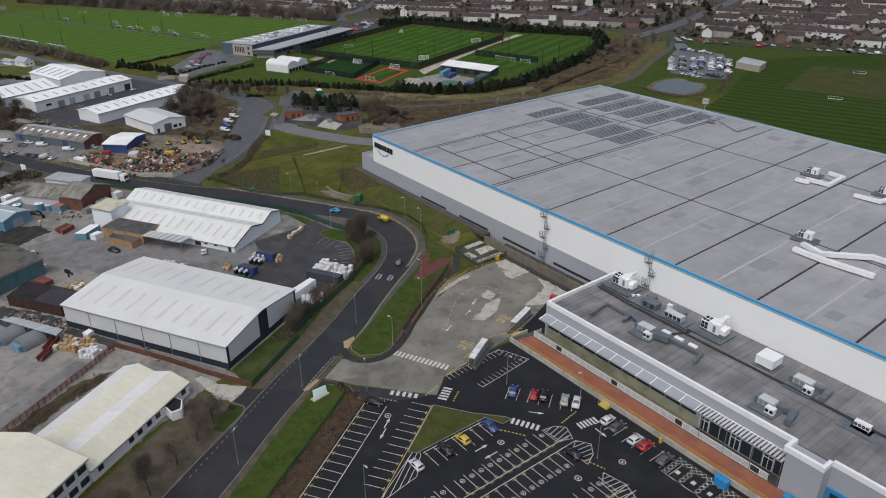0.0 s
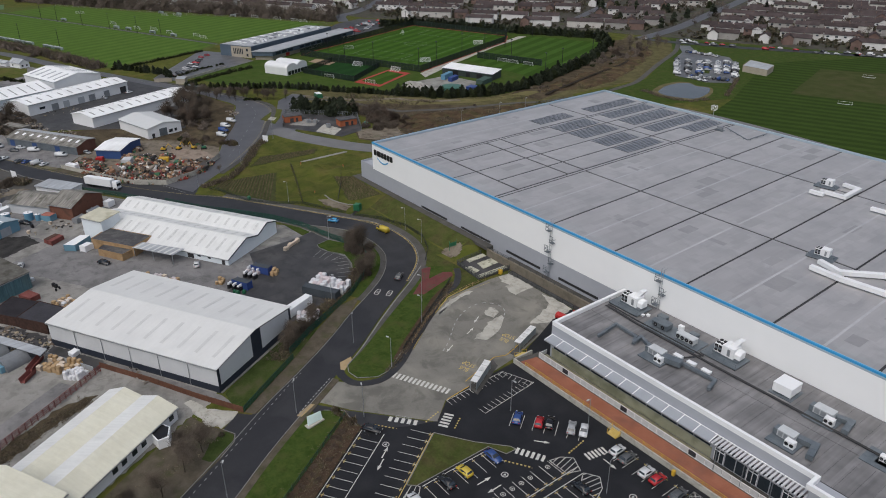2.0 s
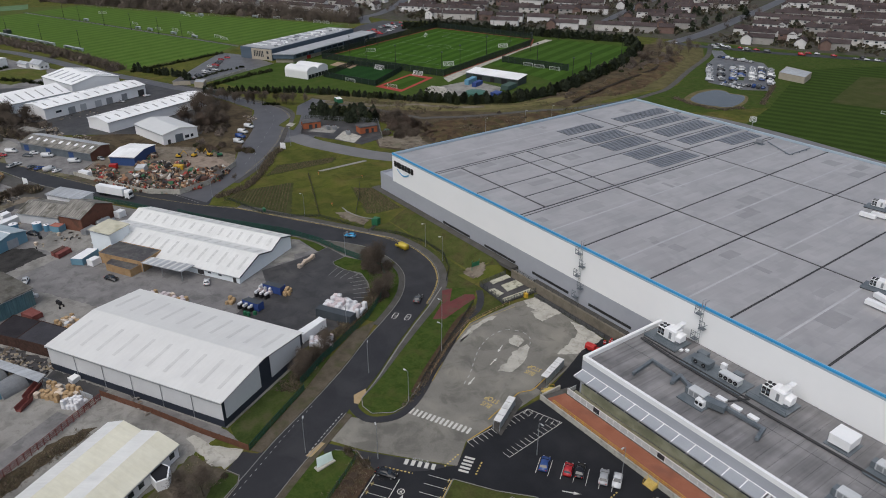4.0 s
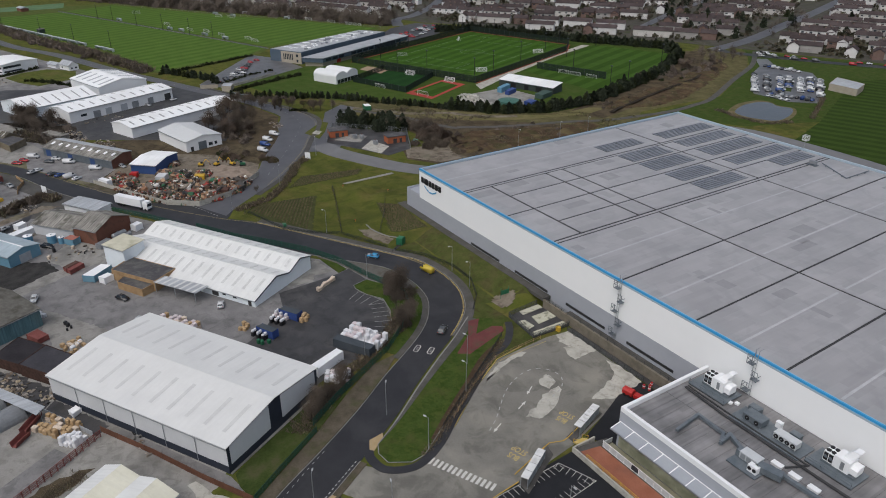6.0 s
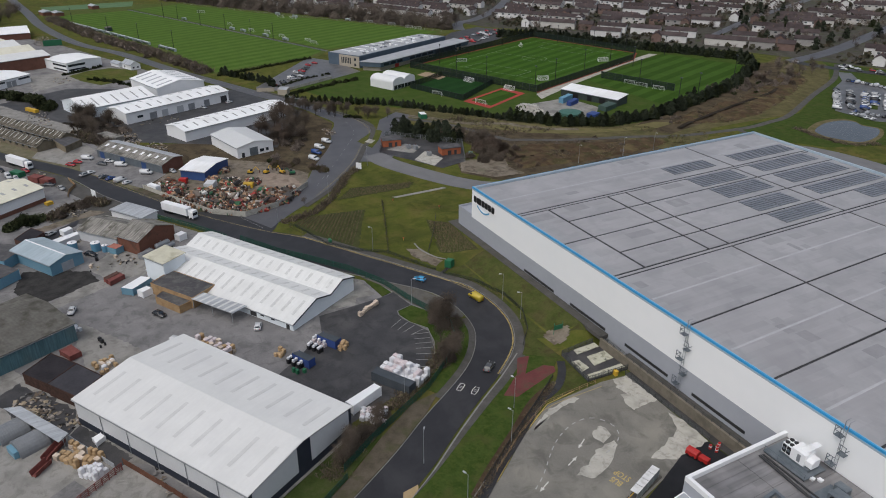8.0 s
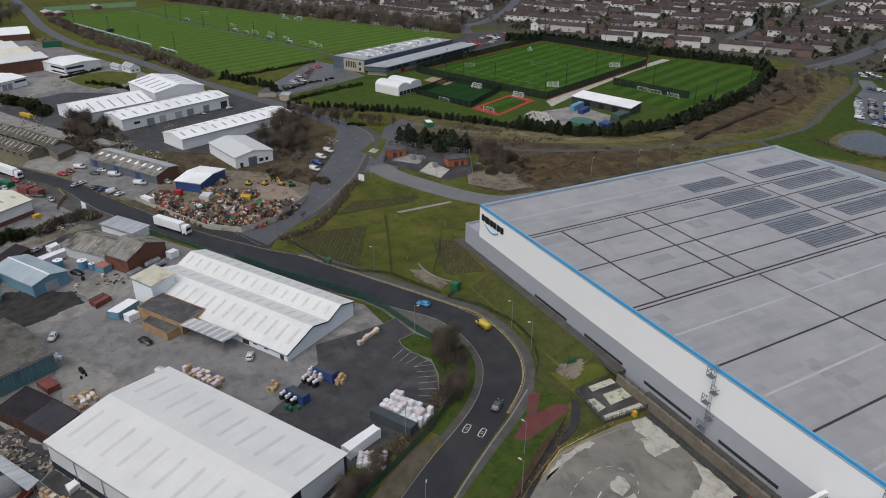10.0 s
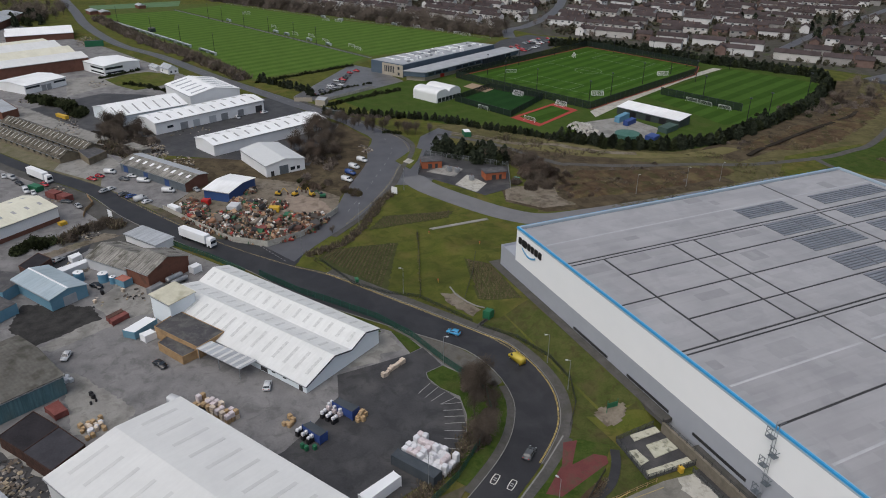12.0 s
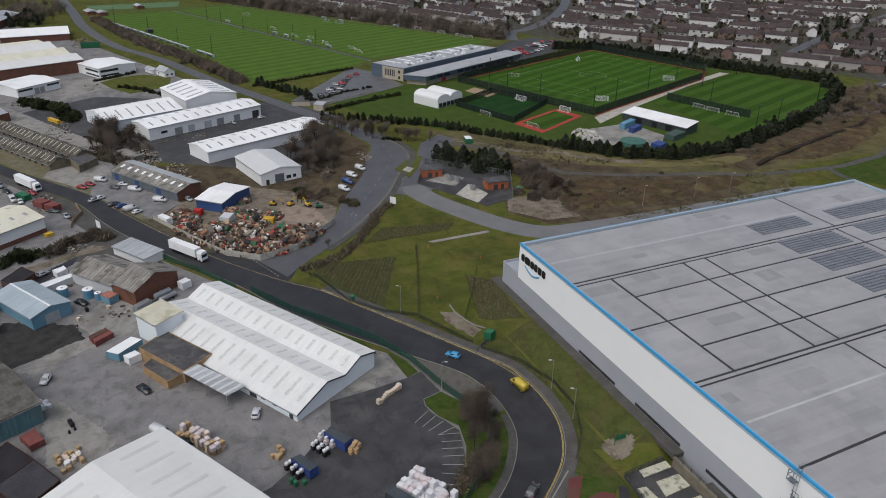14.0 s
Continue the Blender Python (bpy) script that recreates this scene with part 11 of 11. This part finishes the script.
# the bed on the bank follows its slope
q0, q1, q2, q3 = (Vector(p) for p in ((-19, -7.8), (3, -13.8), (12.4, -4.2), (-10, -2.95)))
patch = Geo()
for j in range(13):
    for i in range(13):
        p = (q0 + (q1 - q0) * i / 12) * (1 - j / 12) + (q3 + (q2 - q3) * i / 12) * (j / 12)
        patch.v.append((p.x, p.y, height(p.x, p.y) + 0.06))
patch.f = [(j * 13 + i, j * 13 + i + 1, j * 13 + i + 14, j * 13 + i + 13) for j in range(12) for i in range(12)]
single("plant_bed", patch, BEDSOIL, "dark planted bed on the bank", "plant bed", kind="structure")
bed_rows(bed, [(-41.5, -49.0), (-14.5, -37.6), (-41.6, -22.8), (-45.4, -44)], 18, 30)
bed_rows(bed, [(-56.0, -27), (-64.6, -18.6), (-60.0, 6.4), (-55.2, 2.6)], 9, 30)
bed_rows(bed, [(-18.4, -7.4), (3, -13.2), (12, -4.4), (-9.6, -3.2)], 20, 14)
single("bed_plants", bed, HEDGE, "rows of low saplings in beds", "plants", kind="stuff")
slab("mound_path", [(-48.6, -7.6), (-47.0, -6.8), (-47.2, 15.7), (-48.8, 15.7)], 0.16, CONCRETE, "narrow pale path over the mound", "path")
slab("bare_patch", [(-7.5, -20.4), (-3.6, -18.2), (2.5, -17.6), (8.4, -16.0), (11.3, -19.4), (6.0, -21.8), (0.5, -23.0), (-5, -22.6)], 0.1, MUD, "bare worn earth beside the cabinet", "ground")
post_rail("bank_fence", "dark mesh fence over the mound", [(-47.3, -12.7), (-26, -20.6), (-5.3, -28.8)], 1.2, 3.0, SEAM, mesh=WIREDARK)
post_rail("bank_fence", "dark mesh fence above the road", [(-41, -51.4), (-37.8, -49.6), (-20.0, -44.9), (-10.7, -37.8), (-4.6, -29.4), (4.9, -25.0), (13.6, -21.0)], 1.2, 3.0, SEAM, mesh=WIREDARK)
post_rail("bank_fence", "dark mesh fence along the bank", [(17, -20), (26, -13.4), (38, -10.6), (48, -10.9), (56, -14.6), (62, -20)], 1.2, 3.0, SEAM, mesh=WIREDARK)
post_rail("bank_fence", "dark fence beside the bank planting", [(-19.8, -3.4), (-11, -8.6), (1.2, -17.2)], 1.2, 3.0, SEAM, mesh=WIREDARK)
post_rail("bank_fence", "dark fence beside the cabinet steps", [(12.4, -13.2), (17.6, -21.4)], 1.1, 1.8, SEAM)
post_rail("bank_fence", "dark fence beside the car park verge", [(113.2, -80.0), (124.8, -97.2), (131.2, -107), (146.8, -131)], 1.3, 2.4, GREENFENCE, z=0.15, mesh=WIREDARK)
post_rail("bank_fence", "dark fence beside the bus yard verge", [(77.4, -21.6), (84.2, -31.6), (91, -42), (99.6, -54.6)], 1.2, 2.4, SEAM, z=0.15, mesh=WIREDARK)
ramp = thing("bank_steps", "grey steps up the bank to the cabinet", "steps")
for k in range(12):
    x, y = 16.6 - 0.36 * k, -21.0 + 0.62 * k
    zz = height(x, y)
    part("tread", Geo().prism([(x - 0.7, y - 0.1), (x + 0.5, y - 0.8), (x + 0.9, y - 0.1), (x - 0.3, y + 0.6)], zz - 0.1, zz + 0.12), PAVING, ramp)
wall = curve_through([(-6.0, -18.8), (-0.6, -18.5), (5.3, -16.7), (8.4, -14.4)], 5)
g = Geo()
for (xa, ya), (xb, yb) in zip(wall, wall[1:]):
    g.tube((xa, ya, height(xa, ya) + 0.12), (xb, yb, height(xb, yb) + 0.12), 0.22, sides=8)
single("low_kerb_wall", g, KERB, "pale low kerb curving below the cabinet", "kerb")
for x, y in ((-43.6, -9.7), (-27.6, 2.1), (-10.9, -20.6)):
    ob = thing("marker_post", "orange marker on the mound", "marker", pose(x, y, height(x, y)))
    part("post", Geo().tube((0, 0, 0), (0, 0, 1.0), 0.07, sides=6), YELLOWPAINT, ob)
    part("cap", Geo().box(-0.2, -0.2, 0.75, 0.2, 0.2, 1.1), ORANGEBRICK, ob)
steel_bin(-21.8, -44.0, 1.5, 0.9, 1.2, GREENPAINT, "roadside_cabinet", "dark green roadside cabinet", "cabinet")

# ---- brushwood, bracken and rough growth ----
BRUSH = patchwork("brown_brushwood", [(0.10, 0.078, 0.058), (0.14, 0.11, 0.075), (0.085, 0.068, 0.052), (0.20, 0.165, 0.105), (0.095, 0.092, 0.048), (0.12, 0.088, 0.066)])
ROUGH = patchwork("rough_growth", [(0.085, 0.095, 0.03), (0.12, 0.12, 0.04), (0.16, 0.135, 0.065), (0.07, 0.065, 0.03), (0.11, 0.085, 0.05)])
rw = random.Random(31)


def tuft(geo, x, y, s, h):
    z = height(x, y)
    for _ in range(8):
        a = rw.uniform(0, 6.3)
        w = s * rw.uniform(0.08, 0.2)
        dx, dy = w * math.cos(a), w * math.sin(a)
        ox, oy = rw.gauss(0, s * 0.6), rw.gauss(0, s * 0.6)
        lx, ly, hh = rw.gauss(0, s * 0.8), rw.gauss(0, s * 0.8), h * rw.uniform(0.4, 1.1)
        geo.add([(x + ox - dx, y + oy - dy, z), (x + ox + dx, y + oy + dy, z), (x + ox + dx + lx, y + oy + dy + ly, z + hh), (x + ox - dx + lx, y + oy - dy + ly, z + hh * 0.9)], [(0, 1, 2, 3)])


def inside(x, y, poly):
    c = False
    for (xa, ya), (xb, yb) in zip(poly, poly[1:] + poly[:1]):
        if (ya > y) != (yb > y) and x < (xb - xa) * (y - ya) / (yb - ya) + xa:
            c = not c
    return c


def thicket(geo, poly, per, s, h):
    """Uneven growth over an outline, in drifts."""
    xs, ys = [p[0] for p in poly], [p[1] for p in poly]
    area = (max(xs) - min(xs)) * (max(ys) - min(ys))
    for _ in range(int(area * per)):
        x, y = rw.uniform(min(xs), max(xs)), rw.uniform(min(ys), max(ys))
        d = math.sin(x * 0.31 + 1.7 * math.sin(y * 0.17)) + math.sin(y * 0.27 + 1.3 * math.sin(x * 0.13)) + rw.uniform(-1, 1)
        if d > -0.5 and inside(x, y, poly):
            k = 1 + 0.35 * d
            tuft(geo, x, y, s * k, h * k * rw.uniform(0.6, 1.2))


def brush_line(geo, line, width, per_m, s, h):
    for a, b in zip(line, line[1:]):
        a, b = Vector(a), Vector(b)
        d = (b - a).normalized()
        n = Vector((-d.y, d.x))
        for _ in range(int((b - a).length * per_m)):
            p = a + (b - a) * rw.random() + n * rw.gauss(0, width / 2.5)
            tuft(geo, p.x, p.y, s * rw.uniform(0.6, 1.4), h * rw.uniform(0.5, 1.3))


HEATH = mat("heath_thicket", (0.06, 0.04, 0.026), (0.104, 0.073, 0.044), size=5, fine=0.9, rough=1, bump=0.9, stain=(0.15, 0.122, 0.062), stain_size=8, stain_amount=0.75)
stained(HEATH, (0.055, 0.058, 0.024), 6, 0.6)


def relief(poly, step, high, seed, label):
    """Low uneven cover over an outline."""
    xs, ys = [p[0] for p in poly], [p[1] for p in poly]
    g, at = Geo(), {}
    rr = random.Random(seed)

    def corner(i, j):
        if (i, j) not in at:
            x, y = min(xs) + step * i + rr.uniform(-0.3, 0.3) * step, min(ys) + step * j + rr.uniform(-0.3, 0.3) * step
            d = math.sin(x * 0.23 + 2 * math.sin(y * 0.11)) + math.sin(y * 0.19 + 2 * math.sin(x * 0.09))
            h = high * max(0.02, 0.45 + 0.3 * d + rr.uniform(-0.3, 0.3)) if all(inside(min(xs) + step * (i + a), min(ys) + step * (j + b), poly) for a in (-0.5, 0.5) for b in (-0.5, 0.5)) else -0.1
            at[i, j] = len(g.v)
            g.v.append((x, y, height(x, y) + h))
        return at[i, j]

    for i in range(int((max(xs) - min(xs)) / step)):
        for j in range(int((max(ys) - min(ys)) / step)):
            if inside(min(xs) + step * (i + 0.5), min(ys) + step * (j + 0.5), poly):
                g.f.append((corner(i, j), corner(i + 1, j), corner(i + 1, j + 1), corner(i, j + 1)))
    return single("heath_cover", g, HEATH, label, "scrub", kind="stuff", smooth=True)


H1 = [(-71, 58.6), (-80, 74), (-67.7, 104.5), (-57.3, 141), (-50, 138.7), (-47, 123.7), (-47, 86.8), (-52, 56)]
H2 = [(-72, 161.6), (-84, 187.5), (-95, 237.6), (-121, 304), (-128, 330), (-106, 312), (-84, 269), (-64, 219.7), (-61, 190)]
slab("tan_grass", [(-115.8, 71.8), (-94.7, 87.6), (-80.3, 114.6), (-70.3, 148), (-73.9, 166.5), (-80, 158), (-79, 131), (-92, 112), (-112, 93), (-126, 82)], 0.06, mat("tan_winter_grass", (0.13, 0.118, 0.05), (0.175, 0.152, 0.075), size=5, fine=0.5, rough=1, bump=0.6, stain=(0.085, 0.09, 0.03), stain_size=8, stain_amount=0.6), "tan winter grass outside the tree belt", "grass")
relief(H1, 1.5, 1.1, 3, "brown bracken and bramble cover on the heath")
relief(H2, 1.8, 1.2, 4, "brown bracken and bramble cover by the tree belt")
g = Geo()
thicket(g, H1, 0.3, 0.45, 0.6)
thicket(g, H2, 0.3, 0.5, 0.7)
thicket(g, [(-100, 58), (-140, 58), (-118, 92), (-92, 100)], 0.25, 0.6, 0.9)
brush_line(g, [(-44.5, -53.1), (-46.1, -46.4), (-48.6, -38.8), (-56.2, -31.3), (-69.3, -21.6), (-79.5, -14.7), (-86.5, -6.3)], 1.9, 9, 0.6, 1.3)
brush_line(g, [(115.6, -79.6), (127, -96), (134, -107), (149, -129.6)], 3.6, 16, 0.3, 0.45)
brush_line(g, [(109.5, -80.6), (116, -79.6)], 1.0, 9, 0.4, 0.8)
brush_line(g, [(79, -22.2), (85.6, -32.6), (92, -42.4), (101.5, -56.4), (105, -63)], 1.0, 8, 0.35, 0.6)
brush_line(g, [(52, -37), (60, -46.4), (66, -56), (74, -69.5), (84, -82.5)], 2.6, 16, 0.5, 0.9)
brush_line(g, [(-87, -129), (-94.7, -120.5), (-98.1, -111.8), (-92, -108)], 3.0, 14, 0.7, 1.6)
brush_line(g, [(-20.8, 286.5), (0.6, 241.3)], 1.2, 5, 0.6, 1.2)
brush_line(g, [(-38, 214), (-22, 211), (-6, 214), (-2, 228)], 3.0, 5, 0.6, 0.9)
brush_line(g, [(71.6, -124), (76, -134), (82, -145), (89, -157)], 2.6, 22, 0.28, 0.5)
thicket(g, [(93, -106.5), (108.5, -134.5), (122, -156), (131, -152), (113.2, -123.5), (103, -105)], 0.4, 0.4, 0.3)
brush_line(g, [(-200, -112), (-170, -100), (-160, -92)], 4, 5, 0.8, 1.4)
brush_line(g, [(-304, -26), (-349, -38), (-398, -51), (-439, -66), (-506, -87), (-600, -108)], 5.5, 15, 1.0, 3.0)
brush_line(g, HEDGEROW, 6, 4, 1.4, 3.4)
single("brushwood", g, BRUSH, "brown leafless brushwood and bracken", "scrub", kind="stuff")
g = Geo()
for line_ in ([(-41, -51.8), (-20.0, -45.3), (-10.7, -38.2), (-4.6, -29.8), (4.9, -25.4), (13.6, -21.4)], [(17, -20.4), (26, -13.8), (38, -11), (48, -11.3), (56, -15)], [(-47.3, -12.7), (-5.3, -28.8)]):
    brush_line(g, line_, 0.5, 2, 0.25, 0.35)


thicket(g, [(-150, 48), (-120, 70), (-96, 96), (-88, 120), (-60, 150), (-74, 150), (-110, 104), (-140, 80)], 0.3, 0.6, 0.5)
thicket(g, [(-40, 60), (-36, 60), (-34, 150), (-56, 170), (-58, 130), (-40, 128)], 0.35, 0.6, 0.6)
single("rough_growth", g, ROUGH, "tufts of long rough grass", "grass", kind="stuff")


# ---- parked cars in the far car parks ----
for xa, ya, xb, yb in ((-80.5, 305.5, -51.5, 265.5), (-74, 309.5, -46, 270.2), (-67.5, 314.5, -41.5, 275.5), (-63.0, 317, -44, 288), (-57.5, 320.5, -35, 286), (-52.5, 324, -31, 290), (-47.5, 326, -18.5, 279.5), (-44, 268.5, -17.5, 276), (-93, 333, -66, 336), (-42, 264, -27, 263)):
    L = math.dist((xa, ya), (xb, yb))
    for k in range(int(L / 2.9)):
        if rt.random() < 0.93:
            t = (k + 0.5) * 2.9 / L
            place_car(rt.choice(("saloon", "hatch", "hatch", "van")), rt.choice(("white", "silver", "white", "grey", "white", "silver", "blue", "black")), xa + (xb - xa) * t + rt.uniform(-0.4, 0.4), ya + (yb - ya) * t + rt.uniform(-0.4, 0.4), math.degrees(math.atan2(yb - ya, xb - xa)) + 90 + rt.uniform(-5, 5), "cars by the park", 0.085, False)
for k in range(16):
    u = k / 16
    place_car(rt.choice(("saloon", "hatch")), rt.choice(("white", "silver", "black", "red", "grey")), -250 - 52 * u + rt.uniform(-1, 8), 4 + 40 * u + rt.uniform(-2, 6), 40 + rt.uniform(-5, 5), "cars by the sports building", 0.085, False)
for k in range(46):
    u, v = rt.random(), rt.choice((0.15, 0.4, 0.65, 0.9))
    place_car(rt.choice(("saloon", "hatch")), rt.choice(("white", "silver", "black", "grey", "red")), -312 - 30 * u - 24 * v, 182 + 50 * u + 2 * v, 35 + rt.uniform(-5, 5), "cars behind the sports building", 0.085, False)

for k in range(60):
    u = rt.random()
    i = min(4, int(u * 5))
    line = ((-150, 349), (-94, 368), (-41, 398), (13, 429), (80, 466), (150, 505))
    (xa, ya), (xb, yb) = line[i], line[i + 1]
    v = u * 5 - i
    place_car(rt.choice(("saloon", "hatch", "van")), rt.choice(("white", "silver", "black", "grey", "red", "white")), xa + (xb - xa) * v + rt.choice((0, -4)), ya + (yb - ya) * v + rt.choice((0, 7.4)), math.degrees(math.atan2(yb - ya, xb - xa)) + rt.uniform(-3, 3), "cars along the street", 0.13, False)

# ---- streets of terraced houses ----
TILES = mat("brown_roof_tiles", (0.05, 0.04, 0.04), (0.085, 0.068, 0.067), size=5, fine=0.5, rough=0.95, island=0.35)
RENDERS = [mat("pale_render", (0.50, 0.48, 0.45), (0.58, 0.56, 0.53), size=4, fine=0.5, island=0.12), mat("white_render", (0.64, 0.63, 0.615), (0.71, 0.70, 0.685), size=4, fine=0.5, island=0.1), mat("house_brick", (0.15, 0.098, 0.082), (0.20, 0.135, 0.115), size=3, fine=0.3, island=0.15), mat("grey_render", (0.30, 0.285, 0.27), (0.37, 0.355, 0.335), size=4, island=0.12)]


def terrace(units, m, label):
    w, L, e, r = 7.2, 6.2 * units, 5.4, 7.7
    ob = thing("terraced_houses", label, "houses", group="terraces of houses")
    part("wall", Geo().extrude_x([(0, 0), (0, e), (w / 2, r - 0.15), (w, e), (w, 0)], 0, L), m, ob)
    for a, b in (((-0.4, e - 0.25), (w / 2, r)), ((w / 2, r), (w + 0.4, e - 0.25))):
        part("roof", Geo().extrude_x([a, (a[0], a[1] + 0.18), (b[0], b[1] + 0.18), b][::-1], -0.3, L + 0.3), TILES, ob)
    for k in range(1, units, 2):
        part("chimney", Geo().box(6.2 * k - 0.4, w / 2 - 0.35, r - 0.3, 6.2 * k + 0.4, w / 2 + 0.35, r + 1.2), RENDERS[2], ob)
    win = Geo().box(0, -0.07, 0, 2.0, 0, 1.2).mesh("window", GLASS)
    for k in range(units):
        part("window", win, None, ob).matrix_local = pose(6.2 * k + 1.4, 0, 3.3)
    por = Geo().box(0, -1.3, 0, 2.0, 0, 2.6).mesh("porch", m)
    for k in range(0, units, 2):
        part("porch", por, None, ob).matrix_local = pose(6.2 * k + 3.6, 0, 0)
    return ob


KINDS = [terrace(n, RENDERS[i], lab) for n, i, lab in ((4, 1, "terrace of white rendered houses under brown tiles"), (5, 0, "terrace of pale rendered houses under brown tiles"), (2, 2, "pair of brick houses under brown tiles"), (4, 1, "terrace of white rendered houses under brown tiles"), (3, 3, "row of grey rendered houses under brown tiles"), (2, 1, "pair of white rendered houses"))]
UNITS = [4, 5, 2, 4, 3, 2]
HOMES = []
EDGE = [(-900, 60), (-760, 60), (-664, 62), (-588, 104), (-528, 142), (-466, 178), (-414, 226), (-378, 236), (-349, 260), (-317, 278), (-277, 290), (-233, 318), (-188, 354), (-140, 374), (5, 438), (260, 578)]
ROADS = [[(-150, 352), (-155, 385), (-166, 429), (-193, 511), (-218, 590), (-270, 740)], [(-374, 205), (-407, 222), (-421, 249), (-471, 304), (-536, 358), (-640, 430)], [(-150, 352), (-127, 357), (-94, 372), (-75, 381), (-41, 402), (-8, 420), (13, 433), (260, 572)], [(-250, 380), (-286, 453), (-319, 528), (-361, 636), (-430, 800)]]
strip("far_road", ROADS[0], 11, 0.12, ROADGREY, "main road through the housing estate", "road")
strip("far_road", ROADS[1], 10, 0.12, ROADGREY, "street through the housing estate", "road")
strip("far_road", ROADS[2], 9, 0.12, ASPHALT, "street before the first houses", "road")
strip("far_road", ROADS[3], 8, 0.12, ROADGREY, "straight street between terraces", "road")


def beyond(x, y):
    for (x0, y0), (x1, y1) in zip(EDGE, EDGE[1:]):
        if x0 <= x <= x1:
            return y - (y0 + (y1 - y0) * (x - x0) / (x1 - x0))
    return -1


def near_road(x, y, d):
    for r in ROADS:
        for a, b in zip(r, r[1:]):
            a, b, p = Vector(a), Vector(b), Vector((x, y))
            t = max(0, min(1, (p - a).dot(b - a) / (b - a).length_squared))
            if (p - a - (b - a) * t).length < d:
                return True
    return False


rh = random.Random(5)
spots = []
count = 0
for sector, (ang, x0, x1) in enumerate(((27, -165, 330), (38, -420, -165), (24, -900, -420))):
    e = Vector((math.cos(radians(ang)), math.sin(radians(ang))))
    n = Vector((-e.y, e.x))
    c = Vector(((x0 + x1) / 2, 380))
    j = -26
    dist = -420.0
    while dist < 640:
        u = -520 + rh.uniform(0, 20)
        street = rh.random() < 0.2
        while u < 520:
            k = rh.randrange(len(KINDS))
            L = 6.2 * UNITS[k]
            p = c + e * u + n * dist
            q = p + e * L
            mid = (p + q) / 2
            ok = x0 < mid.x < x1 and all(beyond(*w) > 6 for w in (p, q, mid)) and not any(near_road(*w, 10) for w in (p, mid, q))
            far = (mid - Vector((160, -95))).length
            if ok and far < 1250 and rh.random() < 0.94:
                flip = 180 if int(dist / 20) % 2 else 0
                turn = ang + flip + rh.gauss(0, 1.2) + (90 if k in (2, 5) and rh.random() < 0.7 else 0)
                m = pose(*(p if not flip else q), 0, 0, 0, turn)
                HOMES.append((far, k, m))
                spots.append((mid.x, mid.y))
                count += 1
            u += L + rh.choice((1.5, 2, 4, 14))
        dist += rh.choice((18, 22, 27))
# garden shrubs and small trees between the houses
g = Geo()
rg = random.Random(8)
for x, y in spots:
    for _ in range(18):
        a, r = rg.uniform(0, 6.3), rg.uniform(6, 18)
        cx, cy, s = x + r * math.cos(a), y + r * math.sin(a), rg.uniform(0.8, 2.2)
        if near_road(cx, cy, 6):
            continue
        for _ in range(7):
            p = Vector((cx + rg.gauss(0, s * 0.5), cy + rg.gauss(0, s * 0.5), s * rg.uniform(0.2, 1.5)))
            d = Vector((rg.gauss(0, 1), rg.gauss(0, 1), rg.gauss(0, 1))).normalized() * s * 0.5
            f = d.orthogonal().normalized() * s * 0.45
            g.add([tuple(p - d - f), tuple(p + d - f), tuple(p + d + f), tuple(p - d + f)], [(0, 1, 2, 3)])
single("garden_shrubs", g, mat("garden_green", (0.045, 0.05, 0.03), (0.085, 0.068, 0.05), size=5, fine=0.5, rough=1, island=0.4), "dark garden shrubs between the houses", "shrubs", kind="stuff")
slab("housing_ground", [(-900, 62), (-664, 60), (-588, 102), (-528, 140), (-466, 176), (-414, 224), (-378, 234), (-349, 258), (-317, 276), (-277, 288), (-233, 316), (-188, 352), (-140, 372), (5, 436), (260, 576), (500, 900), (-300, 1200), (-1000, 900)], 0.04, mat("garden_ground", (0.056, 0.053, 0.042), (0.10, 0.093, 0.082), size=6, fine=0.7, rough=1, stain=(0.06, 0.075, 0.03), stain_size=9, stain_amount=0.8), "gardens and pavements between houses", "ground")
HOMES.sort(key=lambda q: q[0])
used = set()
for _, k, m in HOMES[:130]:
    if k in used:
        copy_thing(KINDS[k], m)
    else:
        used.add(k)
        KINDS[k].matrix_world = m
joined("far_houses", "farther terraces of brown-roofed houses", "houses", [(KINDS[k], m) for _, k, m in HOMES[130:]])
